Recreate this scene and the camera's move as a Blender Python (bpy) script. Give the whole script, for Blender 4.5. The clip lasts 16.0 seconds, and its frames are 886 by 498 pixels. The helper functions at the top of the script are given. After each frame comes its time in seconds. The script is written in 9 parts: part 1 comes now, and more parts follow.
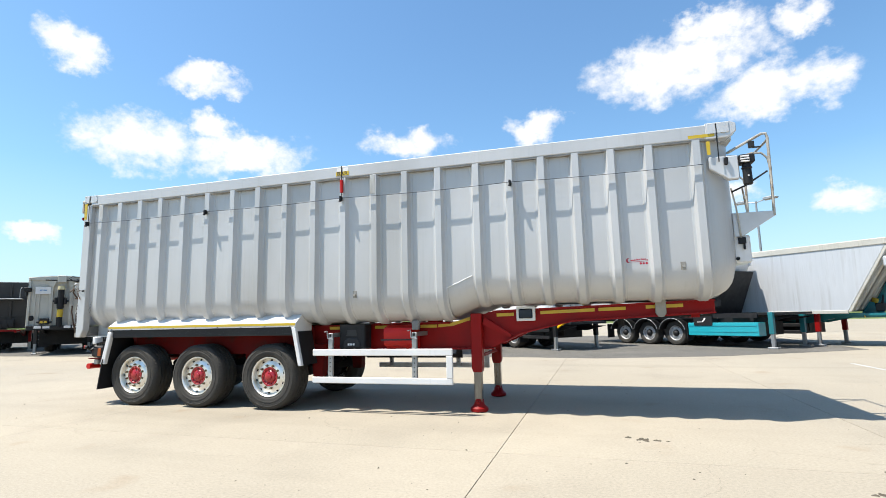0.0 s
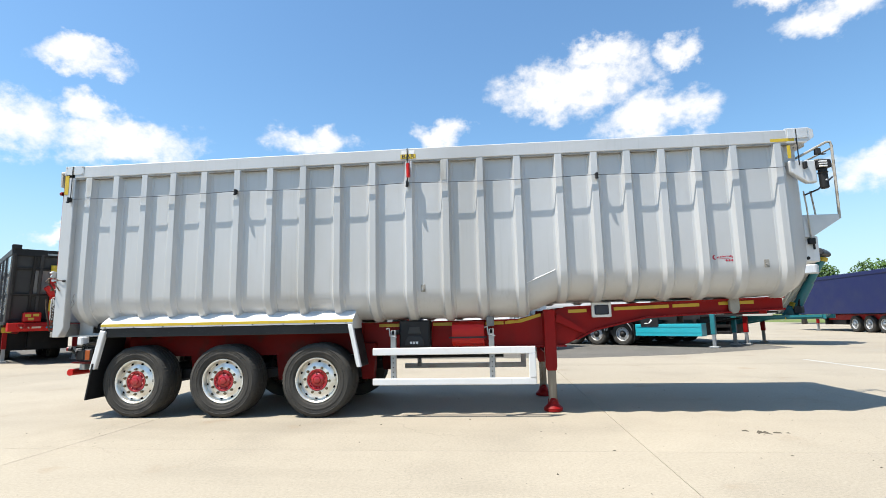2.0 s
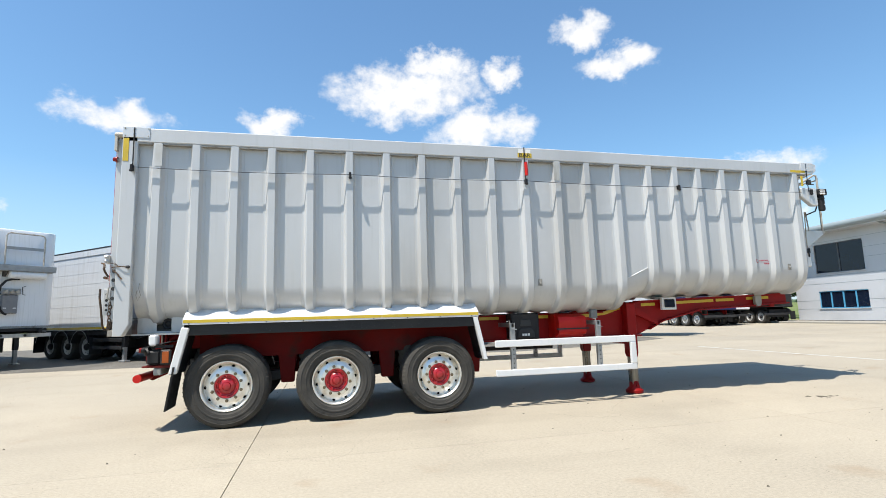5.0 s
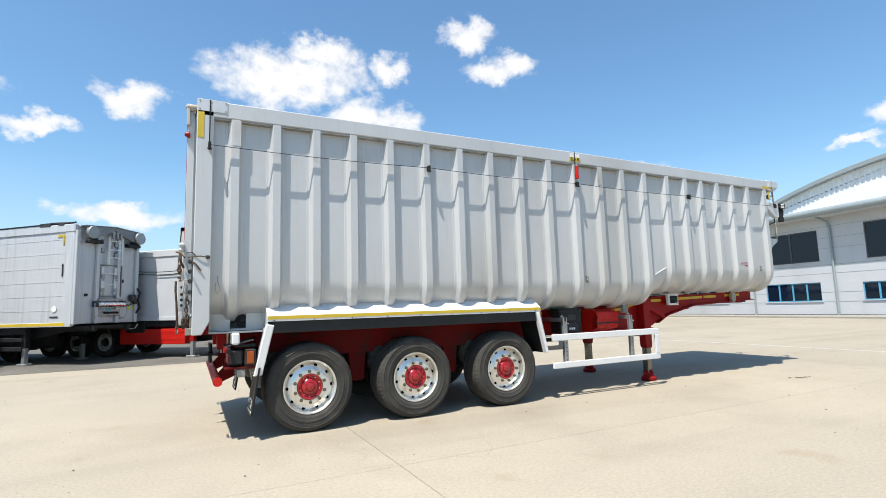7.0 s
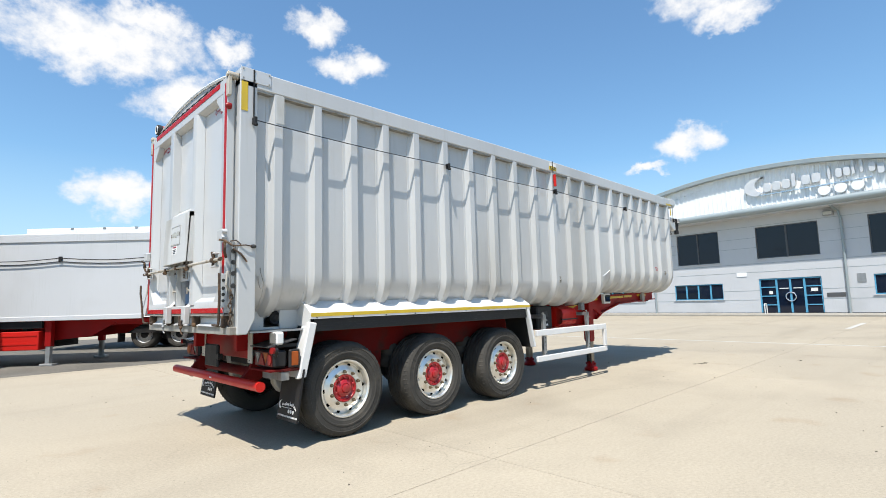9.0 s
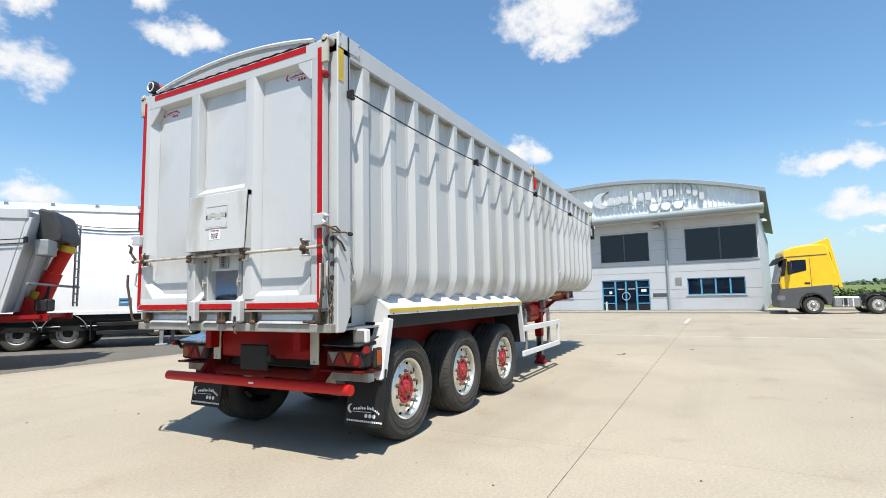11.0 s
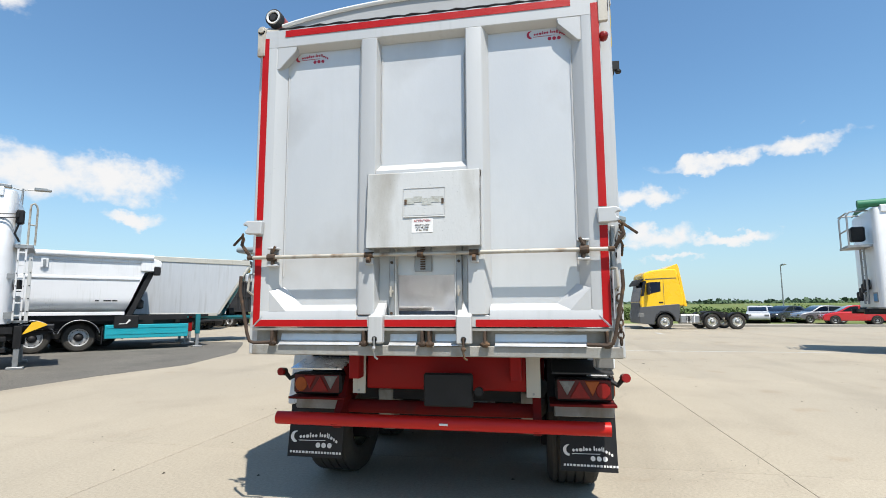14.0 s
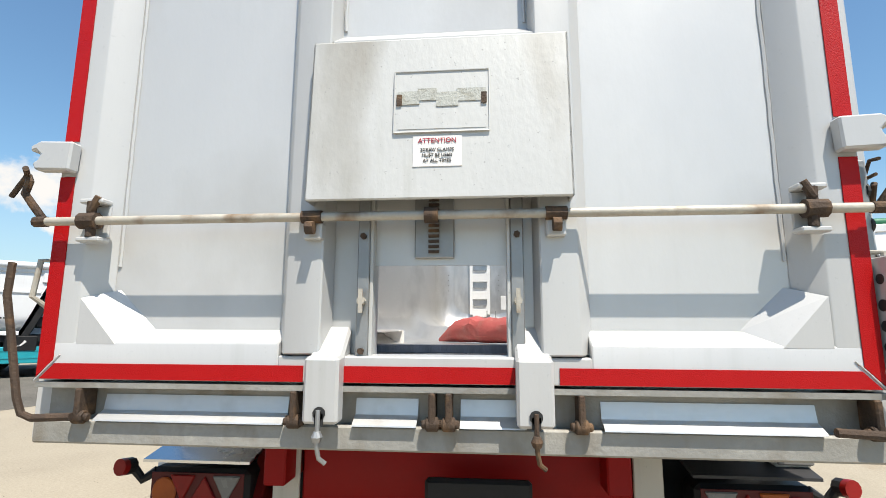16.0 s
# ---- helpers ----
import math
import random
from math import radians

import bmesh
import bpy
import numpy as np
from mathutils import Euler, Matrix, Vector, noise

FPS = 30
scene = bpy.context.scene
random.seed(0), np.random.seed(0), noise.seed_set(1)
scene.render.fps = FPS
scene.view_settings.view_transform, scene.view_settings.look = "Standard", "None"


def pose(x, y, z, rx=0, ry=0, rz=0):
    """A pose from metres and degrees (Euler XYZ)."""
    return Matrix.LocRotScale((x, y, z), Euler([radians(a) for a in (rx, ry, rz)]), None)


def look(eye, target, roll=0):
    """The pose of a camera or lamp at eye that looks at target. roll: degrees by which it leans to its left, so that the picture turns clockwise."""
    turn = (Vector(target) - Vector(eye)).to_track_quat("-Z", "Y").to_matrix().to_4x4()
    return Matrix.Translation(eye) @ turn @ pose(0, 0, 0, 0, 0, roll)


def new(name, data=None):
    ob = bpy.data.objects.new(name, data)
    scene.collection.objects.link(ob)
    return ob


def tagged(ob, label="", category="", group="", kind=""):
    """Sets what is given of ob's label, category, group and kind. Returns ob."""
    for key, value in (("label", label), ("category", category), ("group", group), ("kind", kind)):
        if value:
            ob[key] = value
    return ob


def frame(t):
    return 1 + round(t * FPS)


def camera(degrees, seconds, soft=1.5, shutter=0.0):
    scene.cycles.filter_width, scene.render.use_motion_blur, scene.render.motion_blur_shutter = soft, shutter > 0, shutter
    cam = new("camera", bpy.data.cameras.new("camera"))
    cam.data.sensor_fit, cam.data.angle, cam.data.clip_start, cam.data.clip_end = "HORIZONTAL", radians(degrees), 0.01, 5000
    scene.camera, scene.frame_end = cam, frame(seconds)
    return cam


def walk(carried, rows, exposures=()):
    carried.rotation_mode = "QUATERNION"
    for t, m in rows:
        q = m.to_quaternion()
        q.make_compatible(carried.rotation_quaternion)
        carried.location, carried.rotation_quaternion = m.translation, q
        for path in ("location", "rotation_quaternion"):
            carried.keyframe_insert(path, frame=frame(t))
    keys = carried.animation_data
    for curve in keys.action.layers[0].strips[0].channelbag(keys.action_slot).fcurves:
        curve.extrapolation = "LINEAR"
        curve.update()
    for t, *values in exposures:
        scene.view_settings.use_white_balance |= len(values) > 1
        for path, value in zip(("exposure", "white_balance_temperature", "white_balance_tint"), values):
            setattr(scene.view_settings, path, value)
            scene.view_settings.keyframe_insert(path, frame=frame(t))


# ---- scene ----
cam = camera(82.6, 16.0, soft=0.9)
PATH = [
    (0, (7.398, -6.678, 1.307), (6.823, -4.779, 1.578), -1.3),
    (0.5, (6.787, -6.676, 1.283), (6.269, -4.761, 1.554), -1.3),
    (1, (6.222, -6.686, 1.272), (5.797, -4.750, 1.545), -1.3),
    (1.5, (5.633, -6.661, 1.251), (5.327, -4.702, 1.527), -1.2),
    (2, (5.006, -6.701, 1.250), (4.804, -4.729, 1.528), -1.2),
    (2.5, (4.403, -6.688, 1.252), (4.302, -4.708, 1.532), -1.2),
    (3, (3.783, -6.744, 1.257), (3.825, -4.762, 1.534), -1.4),
    (3.5, (3.101, -6.761, 1.242), (3.249, -4.783, 1.510), -1.5),
    (4, (2.426, -6.748, 1.216), (2.663, -4.779, 1.489), -1.6),
    (6.5, (-0.685, -6.065, 1.319), (0.111, -4.243, 1.548), -1.6),
    (7, (-1.227, -5.824, 1.325), (-0.336, -4.047, 1.554), -1.7),
    (7.5, (-1.704, -5.582, 1.343), (-0.692, -3.870, 1.566), -1.6),
    (8, (-2.165, -5.290, 1.352), (-1.030, -3.657, 1.569), -1.6),
    (8.5, (-2.625, -5.006, 1.369), (-1.364, -3.467, 1.580), -1.5),
    (9, (-3.027, -4.612, 1.351), (-1.638, -3.188, 1.562), -1.6),
    (11.5, (-4.542, -2.225, 1.39), (-2.722, -1.418, 1.575), -0.9),
    (12, (-4.688, -1.687, 1.391), (-2.816, -1.01, 1.582), -0.7),
    (12.5, (-4.79, -1.149, 1.419), (-2.884, -0.582, 1.628), -0.6),
    (13, (-4.851, -0.621, 1.428), (-2.918, -0.161, 1.653), -0.5),
    (13.5, (-4.754, -0.073, 1.43), (-2.807, 0.324, 1.658), -0.4),
    (14, (-4.558, 0.391, 1.434), (-2.605, 0.757, 1.666), -0.3),
    (14.5, (-4.196, 0.699, 1.444), (-2.238, 1.034, 1.679), -0.3),
    (15, (-3.753, 0.901, 1.465), (-1.788, 1.188, 1.697), -0.2),
    (15.5, (-3.254, 0.982, 1.425), (-1.287, 1.205, 1.707), 0.1),
    (16, (-2.756, 0.978, 1.464), (-0.789, 1.163, 1.778), 0.2),
]
walk(cam, [(t, look(eye, target, roll)) for t, eye, target, roll in PATH],
     exposures=[(0.0, 0.87, 6500, 10), (2.0, 0.83, 6500, 10), (4.0, 0.78, 6500, 10), (8.0, 0.73, 6500, 10), (12.0, 0.62, 6500, 10), (13.0, 0.58, 6500, 10), (14.0, 0.57, 6500, 10), (15.0, 0.53, 6650, 10), (15.5, 0.55, 6800, 10), (16.0, 0.65, 6850, 10)])

# ---- world, sun, exposure ----
SUN_EL, SUN_AZ = 63.9, 210.8          # degrees; azimuth counted from +x towards +y
sun_data = bpy.data.lights.new("sun", "SUN")
sun_data.energy, sun_data.angle, sun_data.color = 4.75, radians(0.53), (1.0, 0.955, 0.88)
sun = new("sun", sun_data)
sx, sy, sz = (math.cos(radians(SUN_EL)) * math.cos(radians(SUN_AZ)), math.cos(radians(SUN_EL)) * math.sin(radians(SUN_AZ)), math.sin(radians(SUN_EL)))
sun.matrix_world = look((sx * 60, sy * 60, sz * 60), (0, 0, 0))

# clouds: azimuth, elevation, half width, half height in degrees
CLOUDS_WEST = [(144.6, 25.5, 2.4, 1.7), (133.1, 24.4, 3.8, 1.3), (138.9, 17.6, 5.0, 2.5), (128.4, 17.5, 6.6, 2.1), (132.4, 20.3, 2.2, 1.4),
               (110.3, 19.7, 4.6, 1.6), (96.1, 20.8, 2.8, 1.4), (80.5, 24.5, 8.7, 2.7), (71.7, 20.6, 5.4, 2.1), (76.9, 27.5, 4.6, 1.5),
               (68.8, 26.1, 2.6, 1.4), (67.4, 9.8, 3.0, 1.4), (146.8, 8.5, 2.2, 0.9), (56.3, 25.8, 3.7, 1.4), (60.4, 29.3, 3.1, 1.5), (44.6, 12.5, 4.6, 2.0),
               (131.5, 8.0, 3.6, 0.9), (121.0, 10.2, 2.2, 0.6), (125.0, 8.8, 2.0, 0.8)]
CLOUDS_EAST = [(102.6, 17.0, 2.4, 0.9), (96.3, 9.9, 4.5, 1.2), (78.9, 11.4, 3.4, 2.0), (19.0, 15.5, 3.2, 1.4), (14.3, 26.5, 3.4, 1.2),
               (22.7, 13.2, 1.7, 0.5), (13.7, 29.6, 7.2, 3.1), (-10.6, 11.4, 4.4, 1.0), (-12.7, 7.3, 3.7, 1.3), (-19.3, 6.7, 2.8, 0.6),
               (-18.3, 14.3, 4.2, 0.7), (50.9, 12.1, 6.4, 2.0), (42.1, 8.9, 2.4, 0.7), (-25.2, 15.0, 4.2, 0.8), (-14.0, 4.6, 3.0, 0.4)]
world = bpy.data.worlds.new("sky")
scene.world = world
world.use_nodes = True
wn, wl = world.node_tree.nodes, world.node_tree.links
wn.clear()


def wmath(op, a, b=None, c=None):
    n = wn.new("ShaderNodeMath")
    n.operation = op
    for k, v in enumerate((a, b, c)):
        if v is None:
            continue
        if isinstance(v, (int, float)):
            n.inputs[k].default_value = v
        else:
            wl.new(v, n.inputs[k])
    return n.outputs[0]


sky = wn.new("ShaderNodeTexSky")
sky.sky_type, sky.sun_disc = "NISHITA", False
sky.sun_elevation, sky.sun_rotation = radians(SUN_EL), radians(90 - SUN_AZ)
sky.air_density, sky.dust_density, sky.ozone_density = 1.2, 0.6, 2.0
coord = wn.new("ShaderNodeTexCoord")
sep = wn.new("ShaderNodeSeparateXYZ")
wl.new(coord.outputs["Generated"], sep.inputs[0])
az = wmath("MULTIPLY", wmath("ARCTAN2", sep.outputs[1], sep.outputs[0]), 180 / math.pi)
el = wmath("MULTIPLY", wmath("ARCSINE", sep.outputs[2]), 180 / math.pi)


def sky_noise(scale, detail, rough=0.6, offset=0.0):
    n = wn.new("ShaderNodeTexNoise")
    n.inputs["Scale"].default_value, n.inputs["Detail"].default_value, n.inputs["Roughness"].default_value = scale, detail, rough
    m = wn.new("ShaderNodeMapping")
    m.inputs["Scale"].default_value = (1, 1, 1.25)
    m.inputs["Location"].default_value = (offset, offset, 0)
    wl.new(coord.outputs["Generated"], m.inputs[0])
    wl.new(m.outputs[0], n.inputs["Vector"])
    return n.outputs["Fac"]


big, fine, lumps, lift = sky_noise(9.0, 6), sky_noise(38.0, 8, 0.62), sky_noise(22.0, 5, 0.6), sky_noise(15.0, 5, 0.6, 3.7)
az_w = wmath("ADD", az, wmath("MULTIPLY", wmath("SUBTRACT", big, 0.5), 8.0))
el_w = wmath("ADD", el, wmath("MULTIPLY", wmath("SUBTRACT", lift, 0.5), 5.0))
mask = None
for a, e, w, h in CLOUDS_WEST + CLOUDS_EAST:
    du = wmath("MULTIPLY", wmath("SUBTRACT", az_w, a), 1 / (w * 1.12))
    dv = wmath("MULTIPLY", wmath("SUBTRACT", el_w, e), 1 / (h * 1.15))
    d = wmath("SUBTRACT", 1.0, wmath("ADD", wmath("MULTIPLY", du, du), wmath("MULTIPLY", dv, dv)))
    mask = d if mask is None else wmath("MAXIMUM", mask, d)
mask = wmath("MAXIMUM", mask, -1.2)
puff = wmath("ADD", wmath("MULTIPLY", mask, 0.72), wmath("MULTIPLY", wmath("SUBTRACT", fine, 0.5), 1.15))
puff = wmath("ADD", puff, wmath("MULTIPLY", wmath("SUBTRACT", lumps, 0.5), 1.2))
ramp = wn.new("ShaderNodeMapRange")
ramp.interpolation_type = "SMOOTHSTEP"
ramp.inputs["From Min"].default_value, ramp.inputs["From Max"].default_value = -0.22, 0.78
wl.new(puff, ramp.inputs["Value"])
haze = wn.new("ShaderNodeMapRange")       # thin bright veil towards the horizon
haze.inputs["From Min"].default_value, haze.inputs["From Max"].default_value = 15.0, 0.0
haze.inputs["To Min"].default_value, haze.inputs["To Max"].default_value = 0.0, 0.72
wl.new(el, haze.inputs["Value"])
mix_h = wn.new("ShaderNodeMix")
mix_h.data_type = "RGBA"
wl.new(haze.outputs[0], mix_h.inputs["Factor"])
tint = wn.new("ShaderNodeMix")
tint.data_type, tint.blend_type = "RGBA", "MULTIPLY"
tint.inputs["Factor"].default_value = 1.0
wl.new(sky.outputs[0], tint.inputs["A"])
tint.inputs["B"].default_value = (0.92, 1.19, 1.315, 1)
wl.new(tint.outputs["Result"], mix_h.inputs["A"])
mix_h.inputs["B"].default_value = (4.2, 5.45, 6.65, 1)
mix_c = wn.new("ShaderNodeMix")
mix_c.data_type = "RGBA"
wl.new(ramp.outputs[0], mix_c.inputs["Factor"])
wl.new(mix_h.outputs["Result"], mix_c.inputs["A"])
mix_c.inputs["B"].default_value = (7.3, 7.3, 7.3, 1)
bg = wn.new("ShaderNodeBackground")
bg.inputs["Strength"].default_value = 0.085
wl.new(mix_c.outputs["Result"], bg.inputs["Color"])
wout = wn.new("ShaderNodeOutputWorld")
wl.new(bg.outputs[0], wout.inputs[0])

# ---- materials ----


def material(name, col, rough=0.5, metal=0.0, vary=0.1, scale=2.0, stretch=(1, 1, 1), bump=0.0, bump_scale=40.0, stain=None, stain_amt=0.0,
             stain_scale=1.5, stain_stretch=(1, 1, 1), spec=0.5, coat=0.0, per_object=0.0, streak=0.0, grain=0.0, cracks=0.0):
    m = bpy.data.materials.new(name)
    m.use_nodes = True
    nt = m.node_tree
    n, l = nt.nodes, nt.links
    bsdf = n["Principled BSDF"]
    tc = n.new("ShaderNodeTexCoord")

    def noise_at(sc, detail, st):
        mp = n.new("ShaderNodeMapping")
        mp.inputs["Scale"].default_value = st
        l.new(tc.outputs["Object"], mp.inputs[0])
        t = n.new("ShaderNodeTexNoise")
        t.inputs["Scale"].default_value, t.inputs["Detail"].default_value = sc, detail
        l.new(mp.outputs[0], t.inputs["Vector"])
        return t.outputs["Fac"]

    def mixed(fac, a, b, kind="MIX"):
        x = n.new("ShaderNodeMix")
        x.data_type, x.blend_type = "RGBA", kind
        for key, v in (("Factor", fac), ("A", a), ("B", b)):
            if isinstance(v, (int, float, tuple)):
                x.inputs[key].default_value = v
            else:
                l.new(v, x.inputs[key])
        return x.outputs["Result"]

    def ranged(v, lo, hi, a, b):
        r = n.new("ShaderNodeMapRange")
        r.inputs["From Min"].default_value, r.inputs["From Max"].default_value = lo, hi
        r.inputs["To Min"].default_value, r.inputs["To Max"].default_value = a, b
        l.new(v, r.inputs["Value"])
        return r.outputs[0]

    c = (*col, 1)
    dark = tuple(x * (1 - vary) for x in col) + (1,)
    light = tuple(min(1, x * (1 + vary)) for x in col) + (1,)
    n1, n2 = noise_at(scale, 4, stretch), noise_at(scale * 11, 5, stretch)
    base = mixed(ranged(n1, 0.3, 0.7, 0, 1), dark, light)
    base = mixed(ranged(n2, 0.3, 0.7, 0, 0.5), base, tuple(x * (1 - 0.7 * vary) for x in col) + (1,))
    if stain:
        s1 = noise_at(stain_scale, 7, stain_stretch)
        base = mixed(ranged(s1, 0.52, 0.72, 0, stain_amt), base, (*stain, 1))
    if streak:      # rain runs: thin upright marks, broken up by a coarser noise
        runs = ranged(noise_at(26.0, 3, (1, 1, 0.035)), 0.54, 0.72, 0, 1)
        patch = ranged(noise_at(1.6, 4, (1, 1, 0.5)), 0.42, 0.66, 0, streak)
        both_of = n.new("ShaderNodeMath")
        both_of.operation = "MULTIPLY"
        l.new(runs, both_of.inputs[0])
        l.new(patch, both_of.inputs[1])
        base = mixed(both_of.outputs[0], base, tuple(x * 0.45 for x in col[:2]) + (col[2] * 0.36, 1))
        spots = ranged(noise_at(85.0, 2, (1, 1, 1)), 0.68, 0.76, 0, streak)
        base = mixed(spots, base, tuple(x * 0.5 for x in col) + (1,))
    if grain:       # pores and grit
        g1 = ranged(noise_at(140.0, 4, (1, 1, 1)), 0.32, 0.68, 0, 1)
        base = mixed(g1, base, mixed(grain, base, (0, 0, 0, 1)))
        g2 = ranged(noise_at(38.0, 5, (1, 1, 1)), 0.35, 0.7, 0, 1)
        base = mixed(g2, base, mixed(grain * 0.8, base, tuple(min(1, x * 1.9) for x in col) + (1,)))
        pits = ranged(noise_at(70.0, 2, (1, 1, 1)), 0.69, 0.74, 0, min(1, grain * 3))
        base = mixed(pits, base, tuple(x * 0.35 for x in col) + (1,))
    if cracks:      # hairline cracks that wander and fade
        warp = n.new("ShaderNodeTexNoise")
        warp.inputs["Scale"].default_value, warp.inputs["Detail"].default_value = 1.3, 6
        l.new(tc.outputs["Object"], warp.inputs["Vector"])
        shift = n.new("ShaderNodeVectorMath")
        shift.operation = "MULTIPLY_ADD"
        l.new(warp.outputs["Color"], shift.inputs[0])
        shift.inputs[1].default_value = (0.9, 0.9, 0)
        l.new(tc.outputs["Object"], shift.inputs[2])
        vor = n.new("ShaderNodeTexVoronoi")
        vor.feature = "DISTANCE_TO_EDGE"
        vor.inputs["Scale"].default_value = 0.33
        l.new(shift.outputs[0], vor.inputs["Vector"])
        thin = ranged(vor.outputs["Distance"], 0.0, 0.0022, cracks, 0)
        fade = n.new("ShaderNodeMath")
        fade.operation = "MULTIPLY"
        l.new(thin, fade.inputs[0])
        l.new(ranged(noise_at(0.35, 3, (1, 1, 1)), 0.5, 0.62, 0, 1), fade.inputs[1])
        base = mixed(fade.outputs[0], base, tuple(x * 0.3 for x in col) + (1,))
        tracks = ranged(noise_at(0.5, 6, (0.16, 1.6, 1)), 0.55, 0.7, 0, 0.34)
        base = mixed(tracks, base, tuple(x * 0.6 for x in col) + (1,))
        rustm = ranged(noise_at(1.1, 6, (1, 1, 1)), 0.64, 0.76, 0, 0.4)
        base = mixed(rustm, base, (0.24, 0.16, 0.09, 1))
    if per_object:
        oi = n.new("ShaderNodeObjectInfo")
        v = ranged(oi.outputs["Random"], 0, 1, 1 - per_object, 1 + per_object)
        h = n.new("ShaderNodeHueSaturation")
        l.new(v, h.inputs["Value"])
        l.new(base, h.inputs["Color"])
        base = h.outputs[0]
    l.new(base, bsdf.inputs["Base Color"])
    l.new(ranged(n1, 0.25, 0.75, max(0.02, rough * 0.8), min(1, rough * 1.2)), bsdf.inputs["Roughness"])
    bsdf.inputs["Metallic"].default_value = metal
    bsdf.inputs["Specular IOR Level"].default_value = spec
    bsdf.inputs["Coat Weight"].default_value = coat
    bsdf.inputs["Coat Roughness"].default_value = 0.08
    if bump:
        b = n.new("ShaderNodeBump")
        b.inputs["Strength"].default_value, b.inputs["Distance"].default_value = bump, 0.01
        l.new(noise_at(bump_scale, 5, stretch), b.inputs["Height"])
        l.new(b.outputs[0], bsdf.inputs["Normal"])
    return m


M = {}
M["tub"] = material("silver_paint", (0.468, 0.471, 0.468), 0.42, 0.15, 0.05, 1.1, (1, 1, 0.35), 0.05, 60, (0.31, 0.295, 0.27), 0.5, 0.7, (1, 1, 0.3), coat=0.15, streak=0.16)
M["grey"] = material("grey_panel", (0.545, 0.547, 0.543), 0.38, 0.25, 0.05, 1.4, (1, 1, 0.5), 0.05, 50, (0.28, 0.265, 0.24), 0.4, 1.3, coat=0.1, streak=0.04)
M["hatch"] = material("worn_grey_panel", (0.50, 0.505, 0.495), 0.5, 0.1, 0.06, 2.0, (1, 1, 0.6), 0.1, 60, (0.21, 0.18, 0.13), 0.75, 2.6, (1, 1, 0.35), streak=0.7)
M["sill"] = material("weathered_steel", (0.285, 0.28, 0.258), 0.62, 0.2, 0.2, 5.0, (1, 1, 1), 0.25, 70, (0.15, 0.115, 0.075), 0.75, 7.0, (1, 1, 0.4))
M["white"] = material("white_paint", (0.64, 0.64, 0.632), 0.4, 0.0, 0.04, 2.0, bump=0.03, coat=0.2, stain=(0.341, 0.322, 0.285), stain_amt=0.25, streak=0.25)
M["white_side"] = material("white_trailer_side", (0.72, 0.722, 0.725), 0.38, 0.0, 0.03, 0.6, stain=(0.372, 0.36, 0.335), stain_amt=0.3, stain_scale=0.8, coat=0.2, streak=0.3)
M["pale_side"] = material("pale_grey_trailer_side", (0.47, 0.478, 0.49), 0.4, 0.05, 0.03, 0.6, stain=(0.36, 0.36, 0.35), stain_amt=0.3, stain_scale=0.8, streak=0.2)
M["silver_side"] = material("brushed_aluminium", (0.50, 0.512, 0.525), 0.42, 0.2, 0.08, 1.0, (6, 6, 0.4), 0.04, 60, (0.3, 0.29, 0.28), 0.5, 1.2, (5, 5, 0.3), streak=0.3)
M["red"] = material("red_chassis_paint", (0.245, 0.004, 0.004), 0.5, 0.0, 0.14, 3.0, bump=0.08, stain=(0.06, 0.010, 0.008), stain_amt=0.6, spec=0.2)
# chassis red darkened to carry the shade underneath, plus dirt stains
M["red_shade_dirt"] = material("red_paint_with_shade_and_dirt", (0.12, 0.006, 0.005), 0.75, 0.0, 0.25, 4.0, bump=0.25, bump_scale=50, stain=(0.028, 0.020, 0.016), stain_amt=0.9, stain_scale=3.0, spec=0.15)
M["worn"] = material("worn_blotched_paint", (0.40, 0.41, 0.38), 0.65, 0.0, 0.2, 14.0, bump=0.3, bump_scale=120, stain=(0.19, 0.18, 0.13), stain_amt=0.95, stain_scale=16)
M["red_bright"] = material("bright_red_paint", (0.45, 0.01, 0.006), 0.42, 0.0, 0.08, 3.0, spec=0.3, stain=(0.19, 0.0125, 0.009), stain_amt=0.4)
M["tape_red"] = material("red_reflective_tape", (0.37, 0.003, 0.004), 0.45, 0.0, 0.06, 8.0, bump=0.25, bump_scale=300, spec=0.25)
M["tape_yellow"] = material("yellow_reflective_tape", (0.518, 0.36, 0.0216), 0.4, 0.0, 0.08, 8.0, bump=0.15, bump_scale=250, stain=(0.279, 0.223, 0.062), stain_amt=0.4)
M["rubber"] = material("tyre_rubber", (0.045, 0.042, 0.037), 0.85, 0.0, 0.3, 5.0, bump=0.3, bump_scale=60, stain=(0.075, 0.066, 0.054), stain_amt=0.75, stain_scale=3.0, spec=0.3)
M["black"] = material("black_plastic", (0.014, 0.014, 0.015), 0.55, 0.0, 0.2, 6.0, bump=0.1, bump_scale=90, stain=(0.04, 0.037, 0.034), stain_amt=0.5, spec=0.25)
M["skirt"] = material("dark_skirt", (0.029, 0.029, 0.030), 0.6, 0.0, 0.2, 3.0, (0.3, 1, 1), 0.1, 50, (0.05, 0.046, 0.042), 0.5, spec=0.25)
M["alloy"] = material("polished_alloy", (0.76, 0.745, 0.70), 0.36, 0.85, 0.1, 6.0, stain=(0.48, 0.42, 0.31), stain_amt=0.6, stain_scale=9, bump=0.05, bump_scale=60)
M["hub_red"] = material("glossy_red_hub", (0.34, 0.008, 0.012), 0.3, 0.0, 0.25, 18.0, stain=(0.12, 0.006, 0.008), stain_amt=0.6, stain_scale=16, spec=0.5, coat=0.4)
M["nut"] = material("brown_stained_nut", (0.15, 0.12, 0.075), 0.5, 0.6, 0.3, 20.0, bump=0.2, bump_scale=150)
